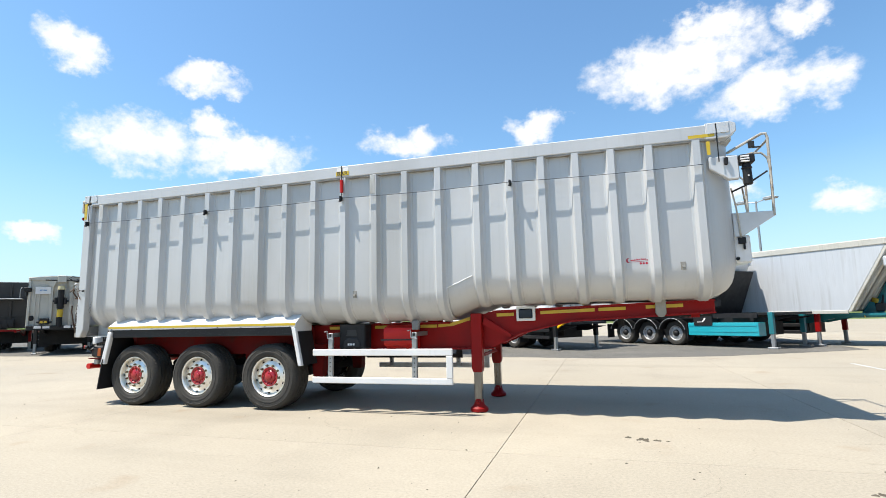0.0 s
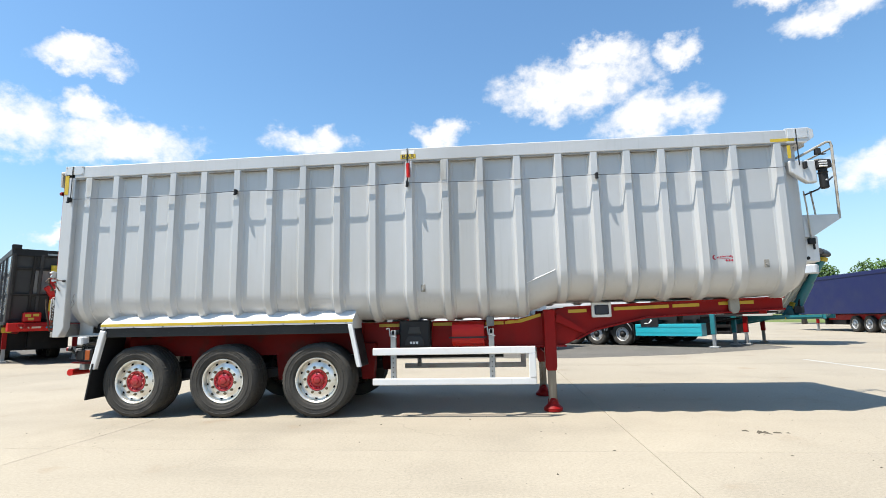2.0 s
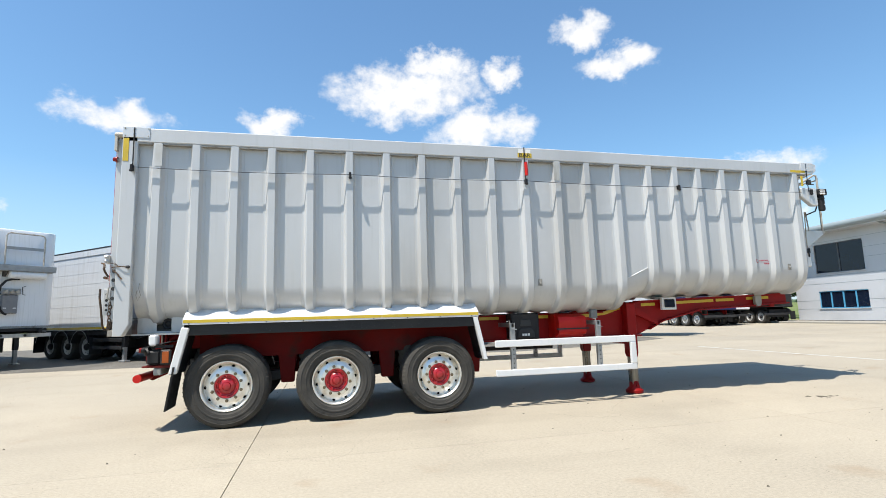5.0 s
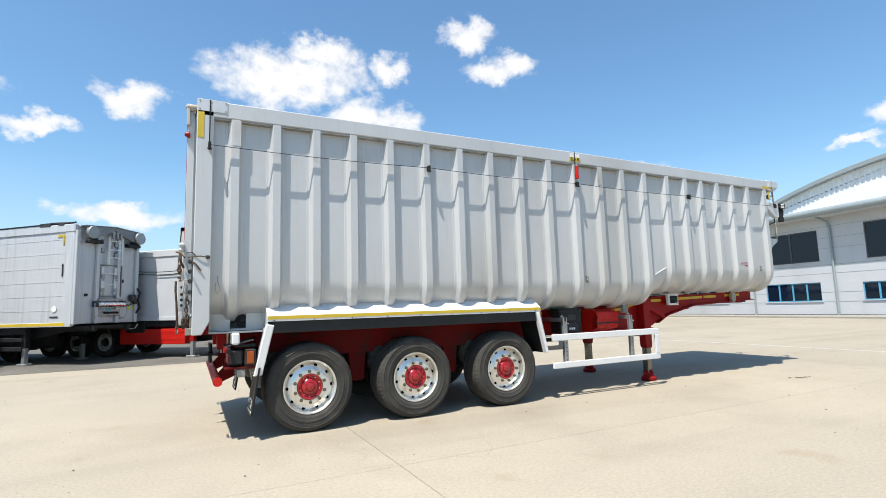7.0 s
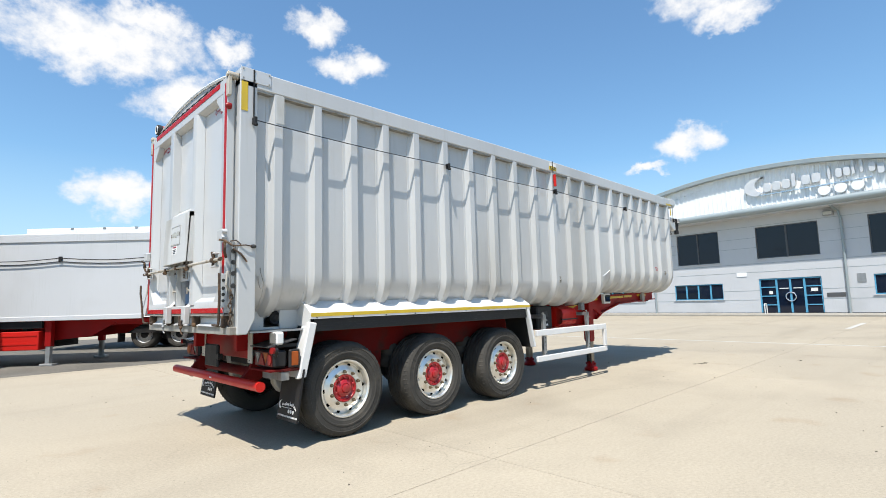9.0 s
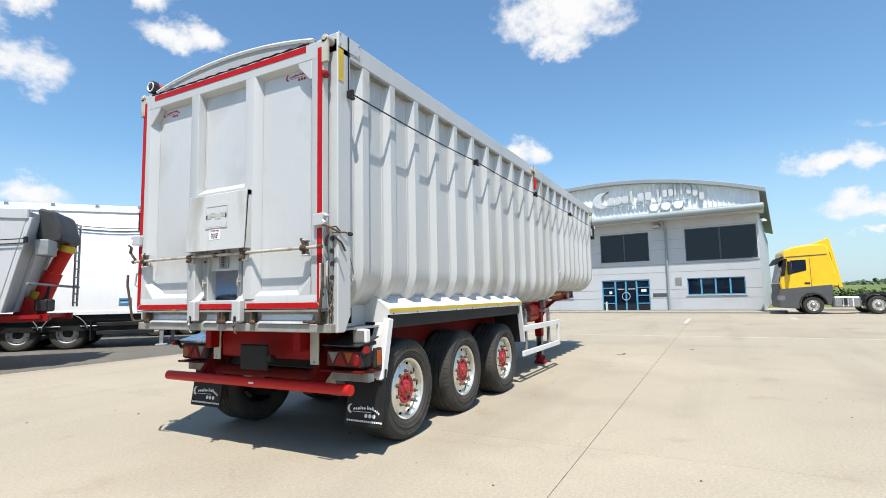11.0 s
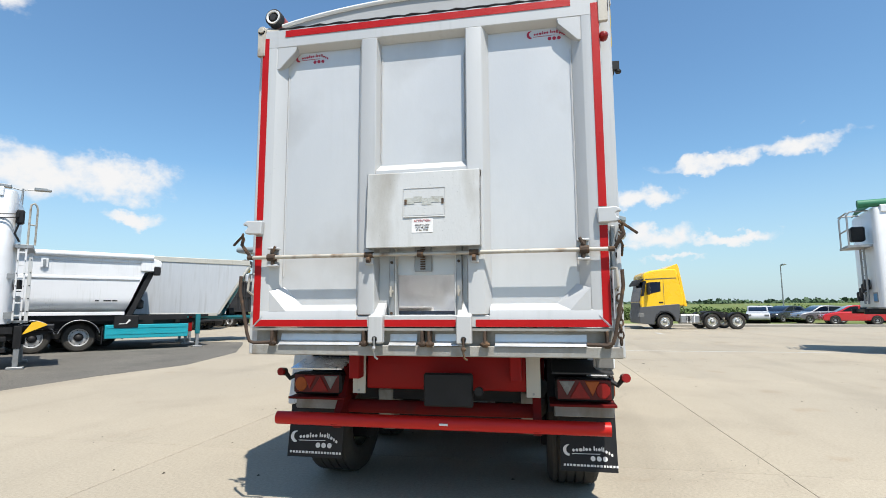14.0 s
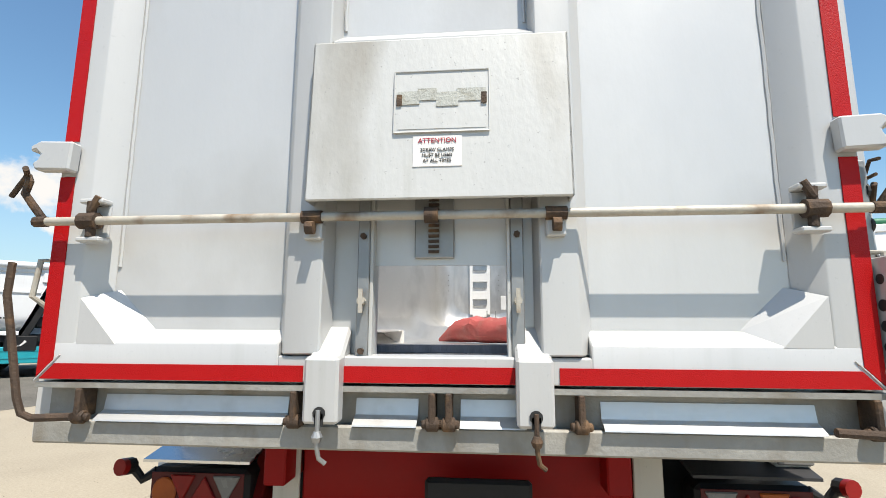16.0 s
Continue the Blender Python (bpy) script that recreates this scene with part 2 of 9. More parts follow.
M["steel"] = material("galvanised_steel", (0.322, 0.329, 0.329), 0.5, 0.7, 0.12, 9.0, bump=0.06, stain=(0.217, 0.198, 0.174), stain_amt=0.4, stain_scale=6)
M["leg_steel"] = material("oily_bare_steel", (0.20, 0.19, 0.175), 0.3, 0.9, 0.35, 3.0, (6, 6, 0.6), stain=(0.10, 0.075, 0.05), stain_amt=0.8, stain_scale=4.0, stain_stretch=(5, 5, 0.5))
M["chrome"] = material("bright_steel", (0.72, 0.74, 0.76), 0.26, 1.0, 0.05, 4.0)
M["drip"] = material("bright_zinc_plate", (0.66, 0.665, 0.665), 0.42, 0.55, 0.08, 8.0, (1, 0.4, 1), stain=(0.4, 0.38, 0.34), stain_amt=0.4, stain_scale=9)
M["rim_dull"] = material("dull_silver_rim", (0.50, 0.50, 0.495), 0.5, 0.3, 0.1, 6.0, stain=(0.25, 0.24, 0.22), stain_amt=0.5, stain_scale=6)
M["plank_in"] = material("worn_floor_plank", (0.20, 0.185, 0.20), 0.6, 0.1, 0.3, 6.0, (0.5, 4, 1), 0.2, 60, (0.06, 0.05, 0.05), 0.6, 5.0, (0.5, 3, 1), per_object=0.2)
M["grey_dark"] = material("dark_grey_panel", (0.17, 0.172, 0.178), 0.5, 0.0, 0.1, 3.0, stain=(0.26, 0.25, 0.23), stain_amt=0.4, stain_scale=5)
M["brass_paint"] = material("cream_collar_paint", (0.55, 0.48, 0.28), 0.5, 0.0, 0.1, 5.0)
M["rust"] = material("rusty_steel", (0.066, 0.043, 0.029), 0.8, 0.2, 0.4, 14.0, bump=0.4, bump_scale=120, stain=(0.25, 0.14, 0.065), stain_amt=0.6, stain_scale=16)
M["rod"] = material("worn_painted_rod", (0.41, 0.38, 0.325), 0.55, 0.1, 0.15, 6.0, bump=0.15, bump_scale=90, stain=(0.17, 0.11, 0.06), stain_amt=1.0, stain_scale=9)
M["tail"] = material("red_lamp_lens", (0.20, 0.006, 0.005), 0.35, 0.0, 0.2, 20.0, spec=0.3)
M["lens_dark"] = material("dark_red_lens_panel", (0.075, 0.004, 0.005), 0.35, 0.0, 0.2, 20.0, spec=0.3)
M["amber"] = material("amber_lamp_lens", (0.30, 0.065, 0.01), 0.35, 0.0, 0.15, 20.0, spec=0.3)
M["clear"] = material("clear_lamp_lens", (0.16, 0.16, 0.155), 0.25, 0.0, 0.1, 20.0, spec=0.4)
M["teal"] = material("teal_paint", (0.00864, 0.302, 0.36), 0.35, 0.0, 0.06, 3.0, coat=0.3)
M["teal_dark"] = material("dark_teal_chassis", (0.008, 0.14, 0.16), 0.4, 0.0, 0.1, 3.0, coat=0.2)
M["blue"] = material("blue_trailer_side", (0.012, 0.017, 0.075), 0.55, 0.0, 0.1, 1.2, spec=0.25, stain=(0.03, 0.03, 0.07), stain_amt=0.5)
M["darkgrey"] = material("dark_grey_body", (0.038, 0.038, 0.04), 0.55, 0.1, 0.15, 1.5, stain=(0.065, 0.062, 0.058), stain_amt=0.5, spec=0.3)
M["yellow"] = material("yellow_cab_paint", (0.8, 0.47, 0.012), 0.28, 0.0, 0.03, 1.5, coat=0.6)
M["cabgrey"] = material("grey_cab_plastic", (0.07, 0.072, 0.075), 0.5, 0.0, 0.1, 4.0)
M["carred"] = material("car_red", (0.45, 0.012, 0.018), 0.2, 0.0, 0.03, 2.0, coat=0.9)
M["carsilver"] = material("car_silver", (0.279, 0.285, 0.298), 0.25, 0.6, 0.03, 2.0, coat=0.8)
M["cardark"] = material("car_dark_blue", (0.02, 0.024, 0.035), 0.2, 0.1, 0.05, 2.0, coat=0.9)
M["carwhite"] = material("car_white", (0.465, 0.465, 0.465), 0.25, 0.0, 0.03, 2.0, coat=0.8)
M["glass"] = material("dark_window_glass", (0.006, 0.011, 0.024), 0.03, 0.0, 0.1, 1.0, spec=0.4)
M["sheet"] = material("white_profiled_sheeting", (0.74, 0.75, 0.75), 0.45, 0.0, 0.03, 0.8, stain=(0.6, 0.6, 0.59), stain_amt=0.3, stain_scale=0.6)
M["clad"] = material("grey_wall_cladding", (0.475, 0.485, 0.50), 0.45, 0.05, 0.02, 0.8, stain=(0.322, 0.329, 0.329), stain_amt=0.3, stain_scale=0.5, streak=0.15)
M["roof"] = material("pale_grey_metal_roof", (0.27, 0.31, 0.32), 0.45, 0.2, 0.05, 1.0, coat=0.1)
M["frame_blue"] = material("blue_window_frame", (0.075, 0.29, 0.46), 0.35, 0.0, 0.05, 3.0, coat=0.3)
M["concrete"] = material("pale_concrete", (0.333, 0.291, 0.223), 0.82, 0.0, 0.09, 0.22, bump=0.13, bump_scale=70, stain=(0.235, 0.205, 0.16), stain_amt=0.5, stain_scale=0.55, per_object=0.035, spec=0.25, grain=0.22, cracks=0.3)
M["asphalt"] = material("worn_asphalt", (0.135, 0.126, 0.11), 0.95, 0.0, 0.3, 0.8, bump=0.9, bump_scale=45, stain=(0.075, 0.071, 0.063), stain_amt=0.8, stain_scale=0.9, spec=0.15, grain=0.55)
M["grit"] = material("dry_grit", (0.10, 0.085, 0.065), 0.95, 0.0, 0.4, 8.0, spec=0.1)
M["kerb"] = material("kerb_concrete", (0.285, 0.267, 0.229), 0.85, 0.0, 0.12, 1.5, bump=0.3, spec=0.2, grain=0.2)
M["grass"] = material("dry_field_grass", (0.12, 0.155, 0.05), 0.95, 0.0, 0.35, 0.06, bump=0.4, bump_scale=8, stain=(0.22, 0.19, 0.09), stain_amt=0.7, stain_scale=0.05, spec=0.1)
M["leaf"] = material("tree_leaves", (0.055, 0.105, 0.025), 0.8, 0.0, 0.45, 0.6, stain=(0.11, 0.16, 0.04), stain_amt=0.7, stain_scale=1.2, spec=0.2)
M["hedge"] = material("hedge_leaves", (0.085, 0.135, 0.04), 0.8, 0.0, 0.35, 0.8, stain=(0.13, 0.17, 0.06), stain_amt=0.6, stain_scale=1.0, spec=0.2)
# distance haze mixed into the leaf colour: paler and bluer than the near trees
M["leaf_hazed"] = material("hazed_tree_leaves", (0.075, 0.115, 0.065), 0.9, 0.0, 0.3, 0.05, stain=(0.10, 0.14, 0.08), stain_amt=0.6, stain_scale=0.08, spec=0.1)
M["bark"] = material("bark", (0.09, 0.07, 0.05), 0.9, 0.0, 0.3, 6.0, bump=0.5)
M["fabric"] = material("grey_sheet_fabric", (0.341, 0.347, 0.353), 0.7, 0.0, 0.08, 3.0, bump=0.15, bump_scale=200)
M["tarp"] = material("faded_red_tarpaulin", (0.374, 0.0792, 0.072), 0.7, 0.0, 0.15, 5.0, bump=0.4, bump_scale=30, stain=(0.372, 0.174, 0.149), stain_amt=0.5, stain_scale=6)
M["floor_in"] = material("scoured_aluminium_floor", (0.54, 0.531, 0.513), 0.35, 0.7, 0.12, 2.5, (0.4, 3, 1), 0.1, 50, (0.3, 0.29, 0.28), 0.6, 1.5, (0.4, 2, 1))
M["label"] = material("white_label", (0.656, 0.648, 0.632), 0.5, 0.0, 0.04, 10.0)
M["ink"] = material("black_print", (0.02, 0.02, 0.02), 0.6, 0.0, 0.1, 10.0)
M["void"] = material("unlit_hole", (0.002, 0.002, 0.002), 1.0, 0.0, 0.1, 10.0, spec=0.0)
M["ink_red"] = material("red_print", (0.36, 0.012, 0.035), 0.5, 0.0, 0.1, 10.0)
M["paint_line"] = material("worn_white_road_paint", (0.409, 0.397, 0.366), 0.8, 0.0, 0.12, 3.0, stain=(0.31, 0.285, 0.242), stain_amt=0.9, stain_scale=2.5)
M["cream_side"] = material("pale_steel_paint", (0.46, 0.44, 0.385), 0.5, 0.1, 0.06, 1.5, (1, 1, 0.4), 0.06, 50, (0.3, 0.27, 0.22), 0.5, 1.4, streak=0.4)
M["badge_blue"] = material("blue_badge", (0.03, 0.22, 0.45), 0.4, 0.0, 0.1, 6.0)
M["hi_vis"] = material("yellow_green_label", (0.45, 0.6, 0.02), 0.5, 0.0, 0.05, 9.0)
M["sign_silver"] = material("brushed_sign_metal", (0.55, 0.56, 0.57), 0.4, 0.2, 0.06, 3.0)
M["green"] = material("green_sheet_fabric", (0.02, 0.16, 0.08), 0.6, 0.0, 0.1, 4.0)

# ---- mesh helpers ----


class Build:
    """Collects vertices and faces of one mesh."""

    def __init__(self):
        self.v, self.f = [], []

    def add(self, verts, faces):
        k = len(self.v)
        self.v += [tuple(p) for p in verts]
        self.f += [tuple(i + k for i in q) for q in faces]
        return self

    def box(self, x0, x1, y0, y1, z0, z1):
        return self.add([(x, y, z) for z in (z0, z1) for y in (y0, y1) for x in (x0, x1)],
                        [(0, 2, 3, 1), (4, 5, 7, 6), (0, 1, 5, 4), (2, 6, 7, 3), (0, 4, 6, 2), (1, 3, 7, 5)])

    def prism(self, poly, axis, c0, c1):
        def at(p, c):
            return {"x": (c, p[0], p[1]), "y": (p[0], c, p[1]), "z": (p[0], p[1], c)}[axis]
        n = len(poly)
        area = sum(poly[i][0] * poly[(i + 1) % n][1] - poly[(i + 1) % n][0] * poly[i][1] for i in range(n))
        if (area > 0) == (axis == "y"):
            poly = poly[::-1]
        if c0 > c1:
            c0, c1 = c1, c0
        verts = [at(p, c0) for p in poly] + [at(p, c1) for p in poly]
        faces = [tuple(range(n))[::-1], tuple(range(n, 2 * n))] + [(i, (i + 1) % n, n + (i + 1) % n, n + i) for i in range(n)]
        return self.add(verts, faces)

    def cyl(self, p0, p1, r, n=12, r2=None):
        a, b = Vector(p0), Vector(p1)
        w = (b - a).normalized()
        u = w.orthogonal().normalized()
        t = w.cross(u)
        r2 = r if r2 is None else r2
        ring = [(math.cos(2 * math.pi * i / n), math.sin(2 * math.pi * i / n)) for i in range(n)]
        verts = [a + r * (c * u + s * t) for c, s in ring] + [b + r2 * (c * u + s * t) for c, s in ring]
        return self.add(verts, [tuple(range(n))[::-1], tuple(range(n, 2 * n))] + [(i, (i + 1) % n, n + (i + 1) % n, n + i) for i in range(n)])

    def tube(self, pts, r, n=8):
        pts = [Vector(p) for p in pts]
        rings, u = [], None
        for i, p in enumerate(pts):
            w = (pts[min(i + 1, len(pts) - 1)] - pts[max(i - 1, 0)]).normalized()
            u = w.orthogonal().normalized() if u is None else (u - w * u.dot(w)).normalized()
            t = w.cross(u)
            rings.append([p + r * (math.cos(2 * math.pi * k / n) * u + math.sin(2 * math.pi * k / n) * t) for k in range(n)])
        m = len(pts)
        faces = [tuple(range(n))[::-1], tuple(range((m - 1) * n, m * n))]
        faces += [(i * n + k, i * n + (k + 1) % n, (i + 1) * n + (k + 1) % n, (i + 1) * n + k) for i in range(m - 1) for k in range(n)]
        return self.add([p for ring in rings for p in ring], faces)

    def lathe(self, prof, c, n=32, axis="y"):
        """Profile of (along the axis, radius); open ends are closed when the radius is 0."""
        m, verts, faces = len(prof), [], []
        for a, r in prof:
            for k in range(n):
                s, q = r * math.sin(2 * math.pi * k / n), r * math.cos(2 * math.pi * k / n)
                verts.append((c[0] + s, c[1] + a, c[2] + q) if axis == "y" else (c[0] + a, c[1] + s, c[2] + q) if axis == "x" else (c[0] + s, c[1] + q, c[2] + a))
        for i in range(m - 1):
            for k in range(n):
                faces.append((i * n + k, i * n + (k + 1) % n, (i + 1) * n + (k + 1) % n, (i + 1) * n + k))
        return self.add(verts, faces)

    def loft(self, rings, closed=True, caps=False):
        n, faces = len(rings[0]), []
        for i in range(len(rings) - 1):
            for k in range(n if closed else n - 1):
                faces.append((i * n + k, i * n + (k + 1) % n, (i + 1) * n + (k + 1) % n, (i + 1) * n + k))
        if caps:
            faces += [tuple(range(n))[::-1], tuple(range((len(rings) - 1) * n, len(rings) * n))]
        return self.add([p for r in rings for p in r], faces)

    def mesh(self, name, mat, bevel=0.0):
        me = bpy.data.meshes.new(name)
        me.from_pydata(self.v, [], self.f)
        bm = bmesh.new()
        bm.from_mesh(me)
        bmesh.ops.recalc_face_normals(bm, faces=bm.faces)
        if bevel:
            edges = [e for e in bm.edges if len(e.link_faces) == 2 and e.calc_face_angle(0) > 0.6]
            bmesh.ops.bevel(bm, geom=edges, offset=bevel, segments=1, affect="EDGES", clamp_overlap=True)
        bm.to_mesh(me)
        bm.free()
        me.materials.append(mat)
        for p in me.polygons:
            p.use_smooth = True
        me.set_sharp_from_angle(angle=radians(32))
        return me


def part(name, b, mat, parent, label="", bevel=0.0):
    me = b if isinstance(b, bpy.types.Mesh) else b.mesh(name, mat, bevel)
    ob = new(name, me)
    ob.parent = parent
    if label:
        ob["label"] = label
    return ob


def thing(name, m, label, category, group="", kind=""):
    ob = new(name)
    ob.empty_display_size = 0.3
    ob.matrix_basis = m
    return tagged(ob, label, category, group, kind)


def solid(name, b, mat, label, category="", kind="structure", bevel=0.0):
    return tagged(new(name, b.mesh(name, mat, bevel)), label, category, "", kind)


# ---- ground ----
gb = Build()
gb.add([(-1500, -1500, -0.06), (1500, -1500, -0.06), (1500, 1500, -0.06), (-1500, 1500, -0.06)], [(0, 1, 2, 3)])
solid("ground", gb, M["grass"], "flat dry grass land reaching to the horizon", "ground")
b = Build().box(-60, 42, -60, 70, -0.075, -0.012)
yard = solid("pavement", b, M["concrete"], "pale sun-bleached concrete yard cast in large bays", "pavement")
b = Build().prism([(-59.6, 10.3), (1.5, 9.95), (5.0, 9.85), (7.3, 9.4), (10.9, 10.3), (14.5, 12.3), (15.6, 13.0), (15.6, 26), (-59.6, 26)], "z", -0.03, 0.004)
solid("asphalt_strip", b, M["asphalt"], "worn dark asphalt and gravel strip under the parked trailers", "asphalt")
JX = [-59.6, -53.6, -47.6, -41.6, -35.6, -29.6, -23.6, -17.6, -11.6, -5.6, 0.4, 6.38, 10.1, 16.1, 22.1, 28.0, 34.0, 41.9]
JY = [-59.9, -50, -44, -38, -32, -26, -20, -13.9, -7.7, -1.65, 4.0, 9.55, 15.5, 21.5, 27.5, 33.5, 39.5, 45.5, 51.5, 57.5, 63.5, 69.9]
for i in range(len(JX) - 1):
    for j in range(len(JY) - 1):
        x0, x1, y0, y1 = JX[i] + 0.0032, JX[i + 1] - 0.0032, JY[j] + 0.0032, JY[j + 1] - 0.0032
        if y0 > 15 and x0 < 16:
            continue
        part("concrete_slab", Build().box(x0, x1, y0, y1, -0.05, 0.0).mesh("concrete_slab", M["concrete"], 0.0015), None, yard)

# ---- the tipping trailer ----
trailer = thing("tipping_trailer", pose(0, 0, 0), "silver ribbed aluminium tipping trailer on a red three-axle chassis", "trailer")
YN, YF = -0.06, 2.36           # outer faces of the side panels
Z_TOP = 3.41


def floor_z(x):
    return 1.27 if x < 5.28 else 1.475 if x > 5.84 else 1.27 + (x - 5.28) / 0.56 * 0.205


def taper(x):
    """The tub narrows slightly towards its front."""
    return 0.018 * max(0.0, x - 4.0)


def section(x, inset=0.0, skin=0.0, n=8, lift=0.0):
    """Half-pipe section of the tub from the near top edge round to the far one."""
    zb, r = floor_z(x) + skin + lift, 0.40 - skin
    y0, y1 = YN + skin + inset + taper(x), YF - skin - inset - taper(x)
    pts = [(y0, Z_TOP), (y0, zb + r + 0.6)]
    pts += [(y0 + r - r * math.cos(a), zb + r - r * math.sin(a)) for a in (math.pi / 2 * k / n for k in range(n + 1))]
    pts += [(y1 - r + r * math.sin(a), zb + r - r * math.cos(a)) for a in (math.pi / 2 * k / n for k in range(n + 1))]
    pts += [(y1, zb + r + 0.6), (y1, Z_TOP)]
    return [(x, y, z) for y, z in pts]


def tub_rings(skin):
    xs = [-1.05, 0.5, 2.0, 4.0, 5.28, 5.84, 7.0, 8.62]
    rings = [section(x, 0, skin) for x in xs]
    R = 0.44 - skin
    for k in range(1, 7):
        a = math.pi / 2 * k / 6
        rings.append(section(8.66 + R * math.sin(a), R * (1 - math.cos(a)), skin, lift=0.75 * R * (1 - math.cos(a))))
    return rings


b = Build()
outer, inner = tub_rings(0.0), tub_rings(0.035)
b.loft(outer, closed=False)
tub = part("tub", b, M["tub"], trailer, "silver painted aluminium half-pipe tipper tub")
b = Build().add(outer[-1], [tuple(range(len(outer[-1])))])
part("front_wall", b, M["tub"], tub)
b = Build()
b.loft([r[::-1] for r in inner], closed=False)
b.add(inner[-1], [tuple(range(len(inner[-1])))])
part("lining", b, M["floor_in"], tub, "scoured bare aluminium inner lining")

RIBS = [-0.835, -0.405, 0.036, 0.474, 0.941, 1.435, 1.919, 2.395, 2.886, 3.382, 3.885, 4.379, 4.849, 5.346, 5.891, 6.354, 6.780, 7.222, 7.666, 8.122, 8.668]


def rib_mesh(x, far=False):
    rings, d = [], 0.072
    zb, r = floor_z(x), 0.40
    path = [((0.0), Z_TOP, 1.0), (0.0, 2.4, 1.0), (0.0, zb + r, 1.0)]
    arc = [(math.pi / 2 * k / 7) for k in range(1, 8)]
    yn = YN + taper(x)
    rows = [(yn, z, (-1, 0), f) for _, z, f in path]
    rows += [(yn + r - r * math.cos(a), zb + r - r * math.sin(a), (-math.cos(a), -math.sin(a)), 1.0 - 0.55 * (k / 6) ** 2) for k, a in enumerate(arc)]
    for y, z, (ny, nz), f in rows:
        ring = [(x - 0.104, y - ny * 0.01, z - nz * 0.01), (x - 0.102, y + ny * 0.005, z + nz * 0.005), (x - 0.074, y + ny * 0.006, z + nz * 0.006), (x - 0.043, y + ny * d * f, z + nz * d * f),
                (x + 0.043, y + ny * d * f, z + nz * d * f), (x + 0.074, y + ny * 0.006, z + nz * 0.006), (x + 0.102, y + ny * 0.005, z + nz * 0.005), (x + 0.104, y - ny * 0.01, z - nz * 0.01)]
        rings.append([(p[0], YN + YF - p[1], p[2]) if far else p for p in ring])
    bb = Build().loft(rings, closed=True, caps=True)
    return bb.mesh("rib", M["tub"], 0.003)


for x in RIBS:
    part("rib", rib_mesh(x), None, tub)
for x in RIBS:
    part("rib", rib_mesh(x, True), None, tub)

# top rails, cross rail at the front, corner blocks
for y0, y1 in ((-0.135, 0.03), (2.27, 2.435)):
    tf = taper(8.86) if y0 < 0 else -taper(8.86)
    part("top_rail", Build().prism([(-1.215, y0), (4.0, y0), (8.86, y0 + tf), (8.86, y1 + tf), (4.0, y1), (-1.215, y1)], "z", 3.407, 3.585), M["tub"], trailer, bevel=0.012)
    y0, y1 = y0 + tf, y1 + tf
    ys = (y0 - 0.004, y1) if y0 < 1 else (y0, y1 + 0.004)
    part("rail_end", Build().prism([(8.78, 3.40), (9.02, 3.40), (9.12, 3.47), (9.12, 3.57), (9.06, 3.60), (8.78, 3.60)], "y", *ys), M["grey"], trailer, bevel=0.008)
part("front_rail", Build().box(8.98, 9.10, 0.12, 2.18, 3.40, 3.57), M["tub"], trailer, bevel=0.01)
part("rail_joint", Build().prism([(-1.2, -0.128), (4.0, -0.128), (8.9, -0.04), (8.9, 0.04), (4.0, -0.05), (-1.2, -0.05)], "z", 3.388, 3.4065), M["sill"], trailer)

# rear corner posts
for near in (True, False):
    y0, y1 = (-0.135, -0.015) if near else (2.315, 2.435)
    p = part("rear_post", Build().prism([(-1.215, 1.115), (-1.12, 1.115), (-1.05, 1.25), (-1.05, 3.46), (-1.08, 3.53), (-1.215, 3.53)], "y", y0, y1), M["tub"], trailer, bevel=0.008)
    if near:
        part("corner_plate", Build().box(-1.215, -0.92, -0.142, -0.136, 3.46, 3.59), M["grey"], p, "riveted grey corner plate", 0.003)
        part("reflector_strip", Build().box(-1.205, -1.145, -0.139, -0.1355, 3.17, 3.45), M["tape_yellow"], p)
part("rear_skirt", Build().box(-1.05, -0.84, 0.15, 0.165, 1.135, 1.44).box(-0.68, -0.34, 0.15, 0.165, 1.135, 1.46).box(-0.84, -0.68, 0.15, 0.165, 1.135, 1.16).box(-0.84, -0.68, 0.15, 0.165, 1.32, 1.44), M["hatch"], trailer, "grey skirt plate with a square opening", 0.004)
part("skirt_fold", Build().prism([(-0.80, 0.15), (-0.79, 0.12), (-0.775, 0.12), (-0.785, 0.15)], "z", 1.32, 1.44), M["hatch"], trailer)
part("skirt_back", Build().box(-1.02, -0.36, 0.34, 0.37, 1.135, 1.40), M["grey_dark"], trailer)
part("skirt_shelf", Build().box(-1.05, -0.34, -0.03, 0.37, 1.118, 1.135), M["steel"], trailer)

# strap along the side, with its clips
rows = []
for xa, xb in ((-1.09, 1.44), (1.44, 3.87), (3.87, 6.37), (6.37, 9.05)):
    for k in range(8):
        q = k / 8
        x, h = xa + (xb - xa) * q, 3.085 - 0.02 * math.sin(math.pi * q)
        rows.append([(x, taper(x) - 0.181, h), (x, taper(x) - 0.160, h + 0.003), (x, taper(x) - 0.160, h + 0.007), (x, taper(x) - 0.181, h + 0.004)])
b = Build().loft(rows, caps=True)
strap = part("strap", b, M["black"], trailer, "thin black webbing strap along the side")
for x in (-1.09, 1.44, 3.87, 6.37):
    tx = taper(x)
    part("clip", Build().box(x - 0.014, x + 0.014, tx - 0.198, tx - 0.135, 3.05, 3.115).cyl((x, tx - 0.19, 3.05), (x, tx - 0.19, 3.03), 0.022, 8), M["black"], strap, bevel=0.004)
part("strap_tail", Build().box(-1.097, -1.084, -0.149, -0.1455, 3.1, 3.583), M["black"], strap)
part("strap_tail", Build().box(3.863, 3.876, -0.149, -0.1455, 3.1, 3.583), M["black"], strap)
